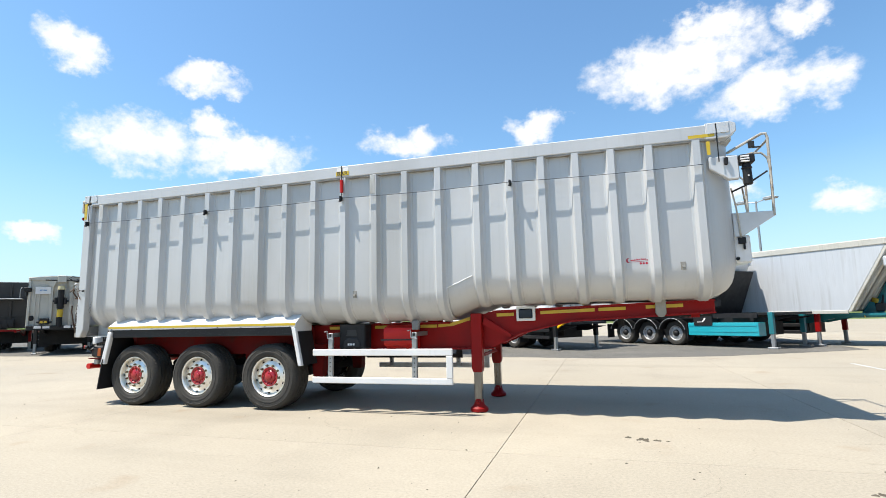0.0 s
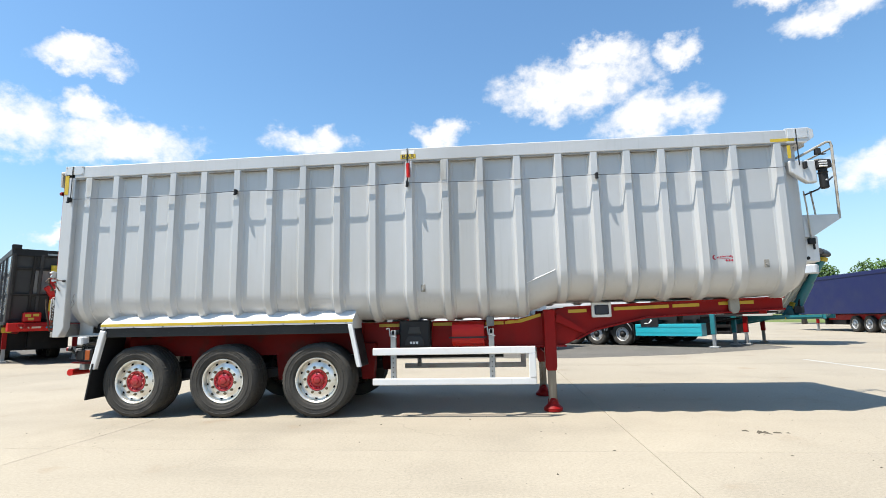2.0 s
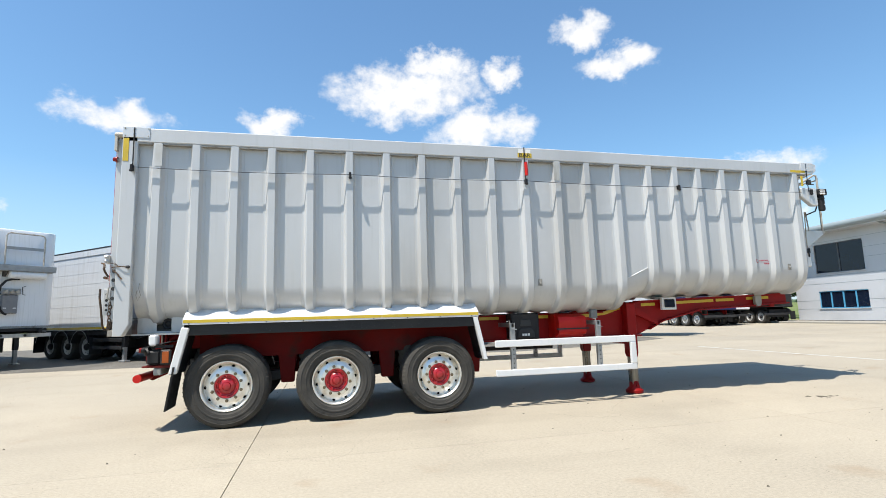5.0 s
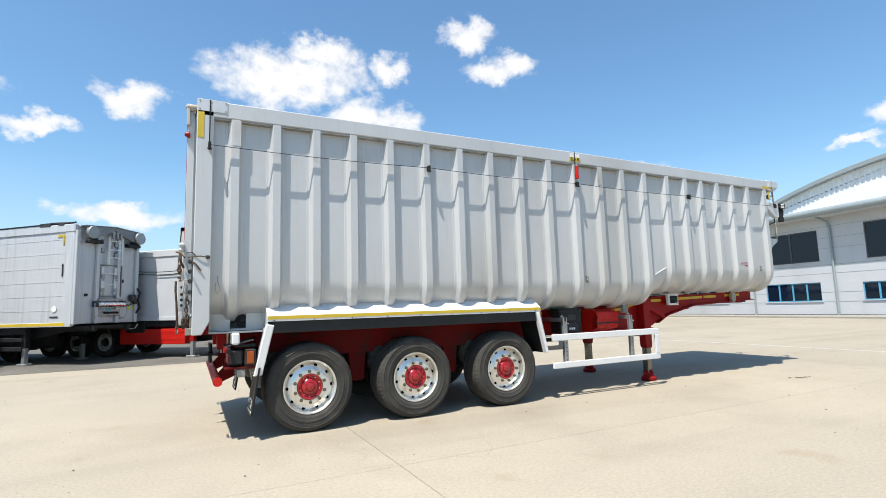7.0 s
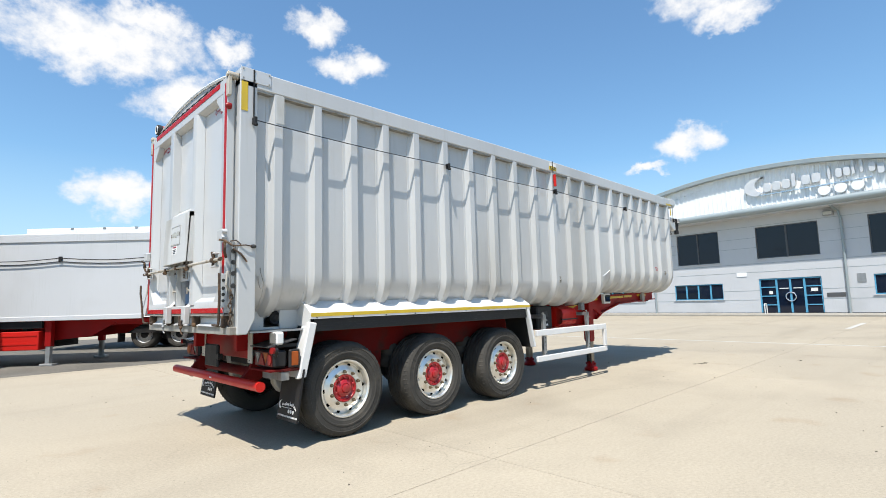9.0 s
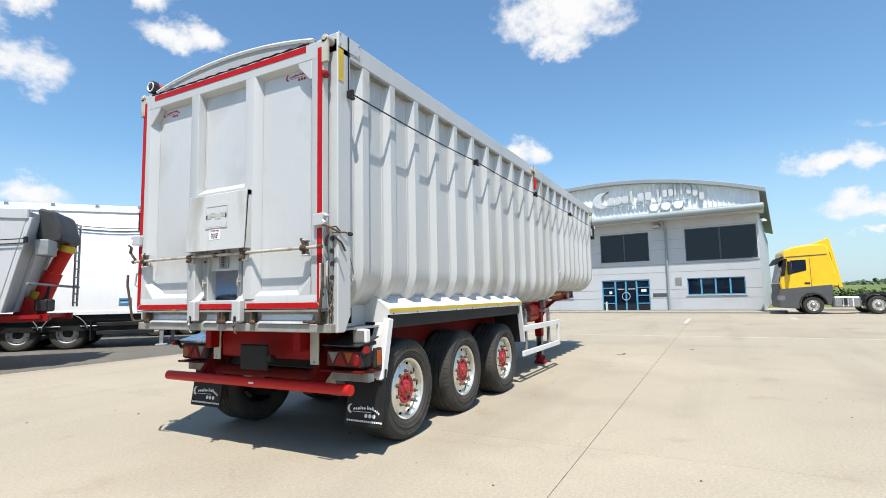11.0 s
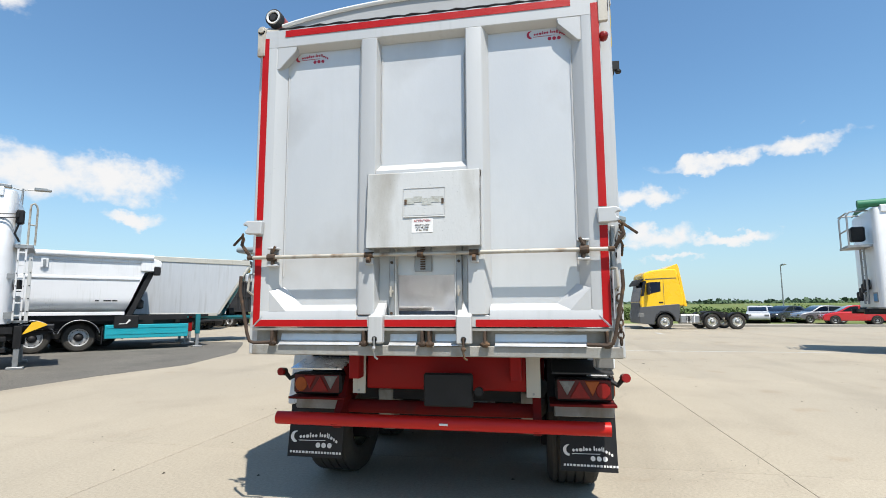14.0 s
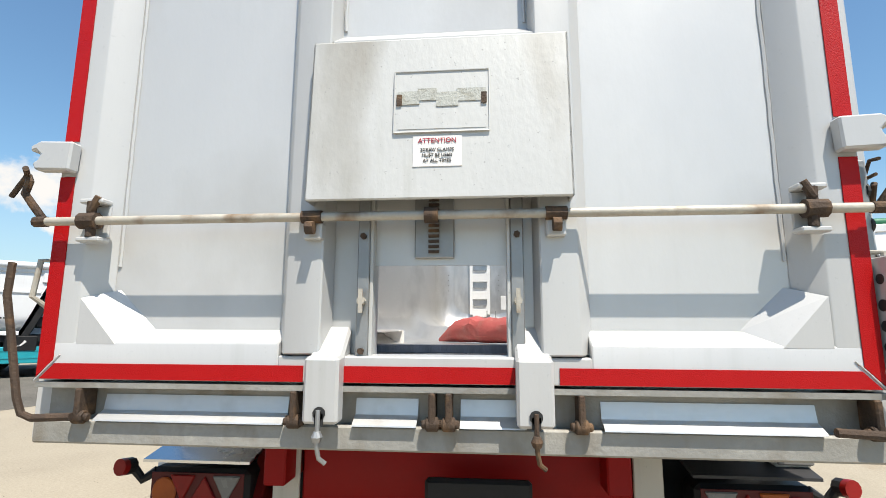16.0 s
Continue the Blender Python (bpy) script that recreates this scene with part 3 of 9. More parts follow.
part("handle", Build().cyl((3.885, -0.165, 3.17), (3.88, -0.165, 3.36), 0.024, 8), M["red_bright"], strap, "red plastic handle", 0.0)
part("strap_tail", Build().box(8.895, 8.908, -0.062, -0.056, 3.1, 3.583), M["black"], strap)

# ---- wheels and tyres ----
TR = 0.487


def wheel_meshes():
    prof = [(0.04, 0.285), (0.0, 0.292), (-0.016, 0.305), (-0.022, 0.318), (-0.030, 0.325), (-0.036, 0.36), (-0.040, 0.364), (-0.040, 0.378), (-0.036, 0.382), (-0.036, 0.425), (-0.040, 0.430), (-0.030, 0.452), (-0.014, 0.472), (0.012, TR - 0.004), (0.03, TR)]
    for k in range(4):
        a = 0.075 + 0.065 * k
        prof += [(a, TR), (a + 0.003, TR - 0.012), (a + 0.011, TR - 0.012), (a + 0.014, TR)]
    prof += [(0.31, TR), (0.34, 0.462), (0.355, 0.42), (0.35, 0.36), (0.33, 0.31), (0.30, 0.285)]
    body = Build().lathe(prof, (0, 0, 0), 60)
    for k in range(60):     # shoulder sipes
        a = 2 * math.pi * (k + 0.5) / 60
        c, q = math.cos(a), math.sin(a)
        u = (-q * 0.006, 0, c * 0.006)
        body.add([(r * c + e * u[0], y, r * q + e * u[2]) for y, r in ((-0.026, 0.458), (0.012, TR + 0.001)) for e in (-1, 1)] + [((r + 0.004) * c, y - 0.003, (r + 0.004) * q) for y, r in ((-0.026, 0.458), (0.012, TR - 0.001))], [(0, 4, 5, 2), (4, 1, 3, 5), (0, 1, 4), (2, 5, 3)])
    for k in range(30):     # raised sidewall marking, two groups of blocks
        if k % 15 in (0, 1, 6, 12, 13, 14):
            continue
        a = 2 * math.pi * k / 30
        d = 0.016 if k % 4 else 0.010
        body.add([(r * math.cos(a + e * d / r), y, r * math.sin(a + e * d / r)) for y in (-0.035, -0.0395) for r, e in ((0.390, -1), (0.390, 1), (0.418, 1), (0.418, -1))],
                 [(0, 1, 2, 3), (7, 6, 5, 4), (0, 4, 5, 1), (1, 5, 6, 2), (2, 6, 7, 3), (3, 7, 4, 0)])
    tyre = body.mesh("tyre", M["rubber"])
    rim = Build().lathe([(0.30, 0.283), (0.02, 0.284), (-0.010, 0.297), (-0.018, 0.294), (-0.018, 0.284), (-0.006, 0.272), (0.034, 0.266), (0.050, 0.262), (0.052, 0.257), (0.040, 0.249), (0.030, 0.228), (0.018, 0.200), (0.013, 0.192), (0.012, 0.188), (0.012, 0.145), (0.03, 0.14)], (0, 0, 0), 56).mesh("rim", M["alloy"])
    holes = Build().lathe([(0.0315, 0.0), (0.0315, 0.016), (0.034, 0.019), (0.06, 0.019)], (0, 0, 0), 14).mesh("hand_hole", M["void"])
    nut = Build().cyl((0, -0.024, 0), (0, 0.02, 0), 0.012, 6).cyl((0, 0.002, 0), (0, 0.014, 0), 0.019, 10).mesh("wheel_nut", M["nut"])
    # hub cover: flange with a bolt circle, stepped dome and a central cap
    hub = Build().lathe([(0.04, 0.140), (0.012, 0.140), (0.006, 0.136), (0.008, 0.122), (0.022, 0.112), (0.026, 0.098), (0.012, 0.088), (0.002, 0.074), (-0.004, 0.052), (0.002, 0.048), (-0.012, 0.044), (-0.016, 0.034), (-0.017, 0.0)], (0, 0, 0), 32)
    for k in range(10):
        a = 2 * math.pi * k / 10
        hub.lathe([(0.024, 0.012), (0.010, 0.011), (0.006, 0.007), (0.006, 0.0)], (0.110 * math.cos(a), 0, 0.110 * math.sin(a)), 8)
    return tyre, rim, holes, nut, hub.mesh("hub", M["hub_red"])


TYRE, RIM, HOLES, NUT, HUB = wheel_meshes()
RIM_DULL = RIM.copy()
RIM_DULL.name = "rim"
RIM_DULL.materials[0] = M["rim_dull"]


def put_wheel(parent, x, y, z, far=False, hub=None, rim_label="", nuts=True, rim=None):
    w = part("wheel", TYRE, None, parent)
    w.name = "wheel"
    w.matrix_basis = pose(x, y, z, 0, random.uniform(0, 360), 180 if far else 0)
    part("rim", rim or RIM, None, w, rim_label)
    for k in range(10):
        a = 2 * math.pi * (k + 0.5) / 10
        part("hand_hole", HOLES, None, w).location = (0.237 * math.cos(a), 0, 0.237 * math.sin(a))
    part("hub", hub or HUB, None, w)
    if nuts:
        for k in range(10):
            a = 2 * math.pi * k / 10
            o = part("wheel_nut", NUT, None, w)
            o.location = (0.169 * math.cos(a), 0, 0.169 * math.sin(a))
    return w


for x in (-0.012, 1.27, 2.59):
    put_wheel(trailer, x, 0.0, TR)
    put_wheel(trailer, x, 2.31, TR, True)
    part("axle", Build().cyl((x, 0.3, TR), (x, 2.0, TR), 0.065, 12), M["black"], trailer)

# ---- chassis ----
beam = [(-0.95, 0.92), (-0.95, 1.19), (5.3, 1.225), (5.95, 1.385), (8.82, 1.455), (8.82, 1.30), (7.05, 1.225), (6.35, 1.07), (6.1, 0.95), (5.9, 0.86), (3.2, 0.86), (3.0, 0.92)]
chassis = part("chassis", Build().prism(beam, "y", 0.52, 0.60), M["red"], trailer, "red painted steel chassis beams", 0.006)
part("beam", Build().prism(beam, "y", 1.70, 1.78), M["red"], chassis, bevel=0.006)
for z0, off in ((1.20, 0.0), (0.87, 0.0)):
    part("flange", Build().prism([(-0.95, z0 - 0.01), (5.3, z0 + 0.02), (5.3, z0 + 0.04), (-0.95, z0 + 0.01)] if z0 > 1 else [(3.2, 0.85), (5.95, 0.85), (5.95, 0.87), (3.2, 0.87)], "y", 0.47, 0.65), M["red"], chassis)
part("flange", Build().prism([(5.95, 1.375), (8.82, 1.447), (8.82, 1.467), (5.95, 1.395)], "y", 0.46, 0.66), M["red"], chassis)
part("flange", Build().prism([(7.05, 1.215), (8.82, 1.29), (8.82, 1.31), (7.05, 1.235)], "y", 0.46, 0.66), M["red"], chassis)
part("flange", Build().prism([(6.1, 0.94), (6.35, 1.06), (7.05, 1.215), (7.05, 1.235), (6.35, 1.08), (6.1, 0.96)], "y", 0.46, 0.66), M["red"], chassis)
for x in (-0.6, 0.65, 1.95, 3.3, 4.6, 5.9, 7.2, 8.6):
    zz = 1.05 if x < 5.5 else 1.32
    part("cross_member", Build().box(x - 0.05, x + 0.05, 0.6, 1.70, zz - 0.08, zz + 0.06), M["red"], chassis, bevel=0.006)
for x in (0.65, 1.95, 3.17):
    part("hanger", Build().prism([(x - 0.13, 0.95), (x + 0.13, 0.95), (x + 0.09, 0.45), (x - 0.07, 0.45)], "y", 0.40, 0.56), M["red_shade_dirt"], chassis, bevel=0.01)
    part("hanger", Build().prism([(x - 0.13, 0.95), (x + 0.13, 0.95), (x + 0.09, 0.45), (x - 0.07, 0.45)], "y", 1.74, 1.90), M["red_shade_dirt"], chassis, bevel=0.01)
for x in (-0.012, 1.27, 2.59):      # trailing arms, air bellows and brake chambers of each axle
    for y in (0.47, 1.83):
        part("trailing_arm", Build().prism([(x + 0.62, 0.62), (x + 0.62, 0.50), (x + 0.1, 0.42), (x - 0.42, 0.48), (x - 0.42, 0.60), (x + 0.1, 0.60)], "y", y - 0.06, y + 0.06), M["black"], chassis, "dirty black trailing arm", 0.012)
        part("air_bellows", Build().lathe([(0.58, 0.0), (0.58, 0.10), (0.62, 0.13), (0.68, 0.14), (0.73, 0.12), (0.78, 0.14), (0.84, 0.13), (0.88, 0.10), (0.92, 0.10), (0.92, 0.0)], (x - 0.34, y, 0.0), 18, "z"), M["rubber"], chassis, "black rubber air bellows")
    for y in (0.72, 1.58):
        part("brake_chamber", Build().cyl((x + 0.16, y, 0.60), (x + 0.38, y, 0.66), 0.085, 14), M["black"], chassis)
    part("drum", Build().cyl((x, 0.22, TR), (x, 0.40, TR), 0.21, 20), M["black"], chassis)
    part("drum", Build().cyl((x, 1.90, TR), (x, 2.08, TR), 0.21, 20), M["black"], chassis)
part("inner_panel", Build().box(-0.4, 3.12, 0.36, 0.40, 0.80, 1.22), M["red_shade_dirt"], chassis)
part("inner_panel", Build().box(-0.4, 3.12, 1.90, 1.94, 0.80, 1.22), M["red_shade_dirt"], chassis)
for xa, xb, za, zb in ((3.32, 3.62, 1.185, 1.185), (4.10, 4.42, 1.188, 1.188), (4.84, 5.10, 1.19, 1.19), (6.0, 6.25, 1.33, 1.335), (6.62, 7.35, 1.35, 1.37), (7.40, 7.75, 1.372, 1.38), (8.0, 8.45, 1.39, 1.40)):
    part("reflector_strip", Build().prism([(xa, za - 0.022), (xb, zb - 0.022), (xb, zb + 0.022), (xa, za + 0.022)], "y", 0.514, 0.518), M["tape_yellow"], chassis)
part("reflector_strip", Build().prism([(5.12, 1.17), (5.35, 1.19), (5.62, 1.27), (5.62, 1.315), (5.33, 1.235), (5.12, 1.213)], "y", 0.514, 0.518), M["tape_yellow"], chassis)

# landing legs
for y0, y1 in ((0.37, 0.51), (1.79, 1.93)):
    leg = part("landing_leg", Build().prism([(5.645, 1.36), (5.80, 1.36), (5.80, 0.60), (5.785, 0.54), (5.665, 0.54), (5.645, 0.60)], "y", y0, y1), M["red"], trailer, "red landing leg", 0.01)
    ym = (y0 + y1) / 2
    part("inner_leg", Build().box(5.672, 5.778, ym - 0.053, ym + 0.053, 0.10, 0.56), M["leg_steel"], leg, "scraped bare steel sliding leg", 0.005)
    foot = [[(5.725 + rx * math.cos(a), ym + ry * math.sin(a), z) for a in (2 * math.pi * k / 12 for k in range(12))] for z, rx, ry in ((0.0, 0.10, 0.10), (0.012, 0.125, 0.125), (0.05, 0.13, 0.125), (0.075, 0.10, 0.10), (0.10, 0.075, 0.085), (0.165, 0.062, 0.075), (0.18, 0.05, 0.06))]
    part("foot", Build().loft(foot, caps=True), M["red"], leg, "scuffed red foot")
    part("foot_pin", Build().cyl((5.725, ym - 0.10, 0.13), (5.725, ym + 0.10, 0.13), 0.022, 10), M["red"], leg)
part("leg_shaft", Build().cyl((5.72, 0.5, 0.75), (5.72, 1.8, 0.75), 0.025, 8), M["red"], trailer)
part("leg_brace", Build().prism([(5.80, 1.2), (6.2, 1.02), (6.22, 1.06), (5.84, 1.3)], "y", 0.42, 0.46), M["red"], trailer)

# side guards
for y0, y1, mat, xs in ((-0.05, -0.012, "white", (3.36, 5.487)), (2.31, 2.348, "white", (3.36, 5.487))):
    g = part("side_guard", Build().box(xs[0], xs[1], y0, y1, 0.80, 0.893), M[mat], trailer, "white painted side guard rails", 0.008)
    part("rail", Build().box(xs[0], xs[1], y0, y1, 0.415, 0.50), M[mat], g, bevel=0.008)
    part("end_rail", Build().box(5.398, 5.487, y0 - 0.003, y1 + 0.003, 0.50, 0.80), M[mat], g, bevel=0.008)
    for px in (3.63, 4.93):
        yy = y1 if y0 < 0 else y0 - 0.05
        part("post", Build().box(px - 0.035, px + 0.035, yy, yy + 0.05, 0.45, 1.12).box(px - 0.02, px + 0.02, yy, 0.52 if y0 < 0 else yy + 0.05, 1.06, 1.12), M["steel"], g, "perforated galvanised post", 0.004)
        for k in range(5):
            zz = 0.52 + 0.06 * k
            part("hole", Build().cyl((px, yy - 0.002, zz), (px, yy + 0.004, zz), 0.009, 8), M["ink"], g)
        part("latch_pin", Build().tube([(px - 0.09, yy - 0.01, 1.14), (px - 0.05, yy - 0.01, 1.15), (px - 0.04, yy - 0.01, 1.05), (px + 0.05, yy - 0.01, 1.03)], 0.008, 6), M["steel"], g)
part("far_guard", Build().box(3.3, 5.1, 1.9, 1.95, 0.62, 0.69).box(5.0, 5.1, 1.9, 1.95, 0.69, 0.86), M["skirt"], trailer)

# boxes under the body
tool = part("extinguisher_box", Build().prism([(3.68, 0.88), (4.10, 0.88), (4.10, 1.25), (3.68, 1.25)], "y", 0.16, 0.40), M["black"], trailer, "dark grey plastic box with recessed handle", 0.02)
part("handle_recess", Build().prism([(3.80, 1.07), (3.98, 1.07), (3.96, 1.16), (3.82, 1.16)], "y", 0.152, 0.165), M["ink"], tool, bevel=0.004)
part("lid_panel", Build().prism([(3.76, 0.91), (4.02, 0.91), (4.02, 0.98), (3.97, 1.04), (3.81, 1.04), (3.76, 0.98)], "y", 0.145, 0.165), M["skirt"], tool, bevel=0.008)
for k in range(3):
    part("print_bar", Build().box(3.83 + 0.04 * k, 3.86 + 0.04 * k, 0.141, 0.146, 0.935, 0.965), M["label"], tool)
b = Build()
nx, nz = 12, 9
grid = [[(4.40 + 0.43 * i / (nx - 1), 0.30 - 0.14 * min(1, 2.2 * math.sin(math.pi * j / (nz - 1))) + 0.018 * noise.noise((i * 0.6, j * 0.7, 3)), 0.89 + 0.33 * j / (nz - 1)) for i in range(nx)] for j in range(nz)]
b.add([p for r in grid for p in r], [(j * nx + i, j * nx + i + 1, (j + 1) * nx + i + 1, (j + 1) * nx + i) for j in range(nz - 1) for i in range(nx - 1)])
b.box(4.40, 4.83, 0.29, 0.51, 0.89, 1.22)
part("document_bag", b, M["red_bright"], trailer, "soft red pouch strapped to the chassis")
part("bag_strap", Build().box(4.36, 4.87, 0.145, 0.153, 1.0, 1.02), M["skirt"], trailer)
lb = part("lamp_panel", Build().box(6.30, 6.56, 0.40, 0.46, 1.24, 1.44), M["white"], trailer, "white lamp panel with dark lens", 0.008)
part("lens", Build().box(6.335, 6.525, 0.38, 0.402, 1.275, 1.405), M["glass"], lb, bevel=0.02)
part("tongue", Build().prism([(8.11, 1.50), (8.24, 1.50), (8.24, 1.31), (8.215, 1.265), (8.175, 1.25), (8.135, 1.265), (8.11, 1.31)], "y", 0.44, 0.50), M["sill"], trailer, "rounded grey locating tongue", 0.008)
part("work_lamp", Build().box(4.87, 4.97, 0.06, 0.14, 1.15, 1.28).box(4.91, 4.93, 0.14, 0.3, 1.24, 1.27), M["clear"], trailer, "small square work lamp", 0.015)
part("fifth_wheel_plate", Build().box(6.6, 8.8, 0.62, 1.68, 1.25, 1.28).cyl((7.7, 1.15, 1.26), (7.7, 1.15, 1.14), 0.045, 12), M["black"], chassis)

# mudguards over the axles
for near in (True, False):
    s = (lambda y: y) if near else (lambda y: 2.3 - y)
    pr = [(s(0.30), 1.46), (s(0.10), 1.44), (s(-0.10), 1.30), (s(-0.125), 1.28), (s(-0.125), 1.226), (s(-0.105), 1.226), (s(-0.105), 1.275), (s(0.09), 1.42), (s(0.30), 1.44)]
    mg = part("mudguard", Build().prism(pr, "x", -0.49, 3.115), M["white"], trailer, "white steel mudguard with yellow reflective strip")
    for xa, xb in ((-0.485, 1.83), (1.835, 3.11)):
        part("reflector_strip", Build().box(xa, xb, min(s(-0.1265), s(-0.129)), max(s(-0.1265), s(-0.129)), 1.247, 1.284), M["tape_yellow"], mg)
    for xa, xb in ((-0.488, -0.478), (3.103, 3.113)):
        part("end_plate", Build().prism([(s(0.32), 1.445), (s(0.10), 1.435), (s(-0.10), 1.295), (s(-0.105), 1.16), (s(0.32), 1.16)], "x", xa, xb), M["white"], mg)
    for k in range(9):
        bx = -0.42 + 0.43 * k
        part("rivet", Build().cyl((bx, s(-0.125), 1.236), (bx, s(-0.131), 1.236), 0.007, 6), M["black"], mg)
    part("skirt", Build().box(-0.43, 3.08, min(s(-0.09), s(-0.06)), max(s(-0.09), s(-0.06)), 1.10, 1.225), M["skirt"], mg, "black rubber skirt", 0.004)
    for z in (1.125, 1.15, 1.175, 1.20):
        part("skirt_bead", Build().box(-0.43, 3.08, min(s(-0.096), s(-0.089)), max(s(-0.096), s(-0.089)), z - 0.004, z + 0.004), M["skirt"], mg)
    part("underside", Build().box(-0.45, 3.1, min(s(-0.06), s(0.35)), max(s(-0.06), s(0.35)), 1.20, 1.215), M["black"], mg)
    yi, yo = s(0.13), s(-0.125)
    part("blade_face", Build().loft([[(x, y, z) for x, y in ((xb, ya), (xb, yo), (xb + 0.012, yo), (xb + 0.012, ya))] for xb, z, ya in ((-0.508, 1.16, s(0.02)), (-0.56, 0.92, s(0.05)), (-0.585, 0.80, yi), (-0.618, 0.675, yi))], caps=True), M["white"], mg, "white rear face of the mudguard blade", 0.003)
    part("rear_blade", Build().prism([(-0.50, 1.20), (-0.415, 1.185), (-0.535, 0.67), (-0.625, 0.66)], "y", s(-0.128), s(-0.06)), M["white"], mg, "white rear edge of the mudguard", 0.01)
    part("rear_panel", Build().prism([(-0.47, 1.20), (-0.43, 1.19), (-0.55, 0.66), (-0.59, 0.66)], "y", s(-0.06), s(0.34)), M["black"], mg)
    part("front_blade", Build().prism([(3.04, 1.22), (3.10, 1.22), (3.225, 0.66), (3.165, 0.66)], "y", s(-0.128), s(-0.06)), M["white"], mg, bevel=0.008)
    part("front_panel", Build().prism([(3.06, 1.22), (3.09, 1.22), (3.21, 0.66), (3.18, 0.66)], "y", s(-0.06), s(0.34)), M["black"], mg)
    part("mud_flap", Build().prism([(-0.573, 0.75), (-0.553, 0.75), (-0.628, 0.26), (-0.648, 0.26)], "y", -0.138 if near else 1.945, 0.26 if near else 2.405), M["black"], mg, "black rubber mud flap with white printed logo")

# ---- tailgate ----
FX = -1.30                     # front face of the tailgate frame
CY, GK = 1.155, 1.03         # middle and stretch of the tailgate across the trailer


def both(f):
    """Calls f for the far side as given and for the near side mirrored about the middle."""
    f(lambda y: CY + (y - 1.145) * GK)
    f(lambda y: CY - (y - 1.145) * GK)



def plate_with_hole(x0, x1, y0, y1, z0, z1, a0, a1, b0, b1):
    """An upright plate across the trailer with one rectangular opening."""
    o, i = [(y0, z0), (y1, z0), (y1, z1), (y0, z1)], [(a0, b0), (a1, b0), (a1, b1), (a0, b1)]
    verts = [(x, y, z) for x in (x0, x1) for y, z in o + i]
    faces = []
    for k in range(4):
        n = (k + 1) % 4
        faces += [(k, n, 4 + n, 4 + k), (8 + n, 8 + k, 12 + k, 12 + n), (k, 8 + k, 8 + n, n), (4 + k, 4 + n, 12 + n, 12 + k)]
    return Build().add(verts, faces)


gate = part("tailgate", plate_with_hole(-1.232, -1.19, -0.03, 2.34, 1.33, 3.46, 0.93, 1.33, 1.385, 1.83), M["grey"], trailer, "grey steel tailgate with welded frame and grain hatch")
part("bottom_member", Build().prism([(FX, 1.31), (FX, 1.42), (-1.232, 1.462), (-1.232, 1.31)], "y", 1.60, 2.345), M["tub"], gate, bevel=0.004)
part("bottom_member", Build().prism([(FX, 1.31), (FX, 1.42), (-1.232, 1.462), (-1.232, 1.31)], "y", -0.035, 0.70), M["tub"], gate, bevel=0.004)
part("bottom_member", Build().prism([(FX, 1.31), (FX, 1.385), (-1.232, 1.39), (-1.232, 1.31)], "y", 0.70, 1.60), M["tub"], gate, bevel=0.004)
part("top_member", Build().prism([(FX, 3.495), (FX, 3.355), (-1.232, 3.325), (-1.232, 3.495)], "y", -0.035, 2.345), M["tub"], gate, bevel=0.004)


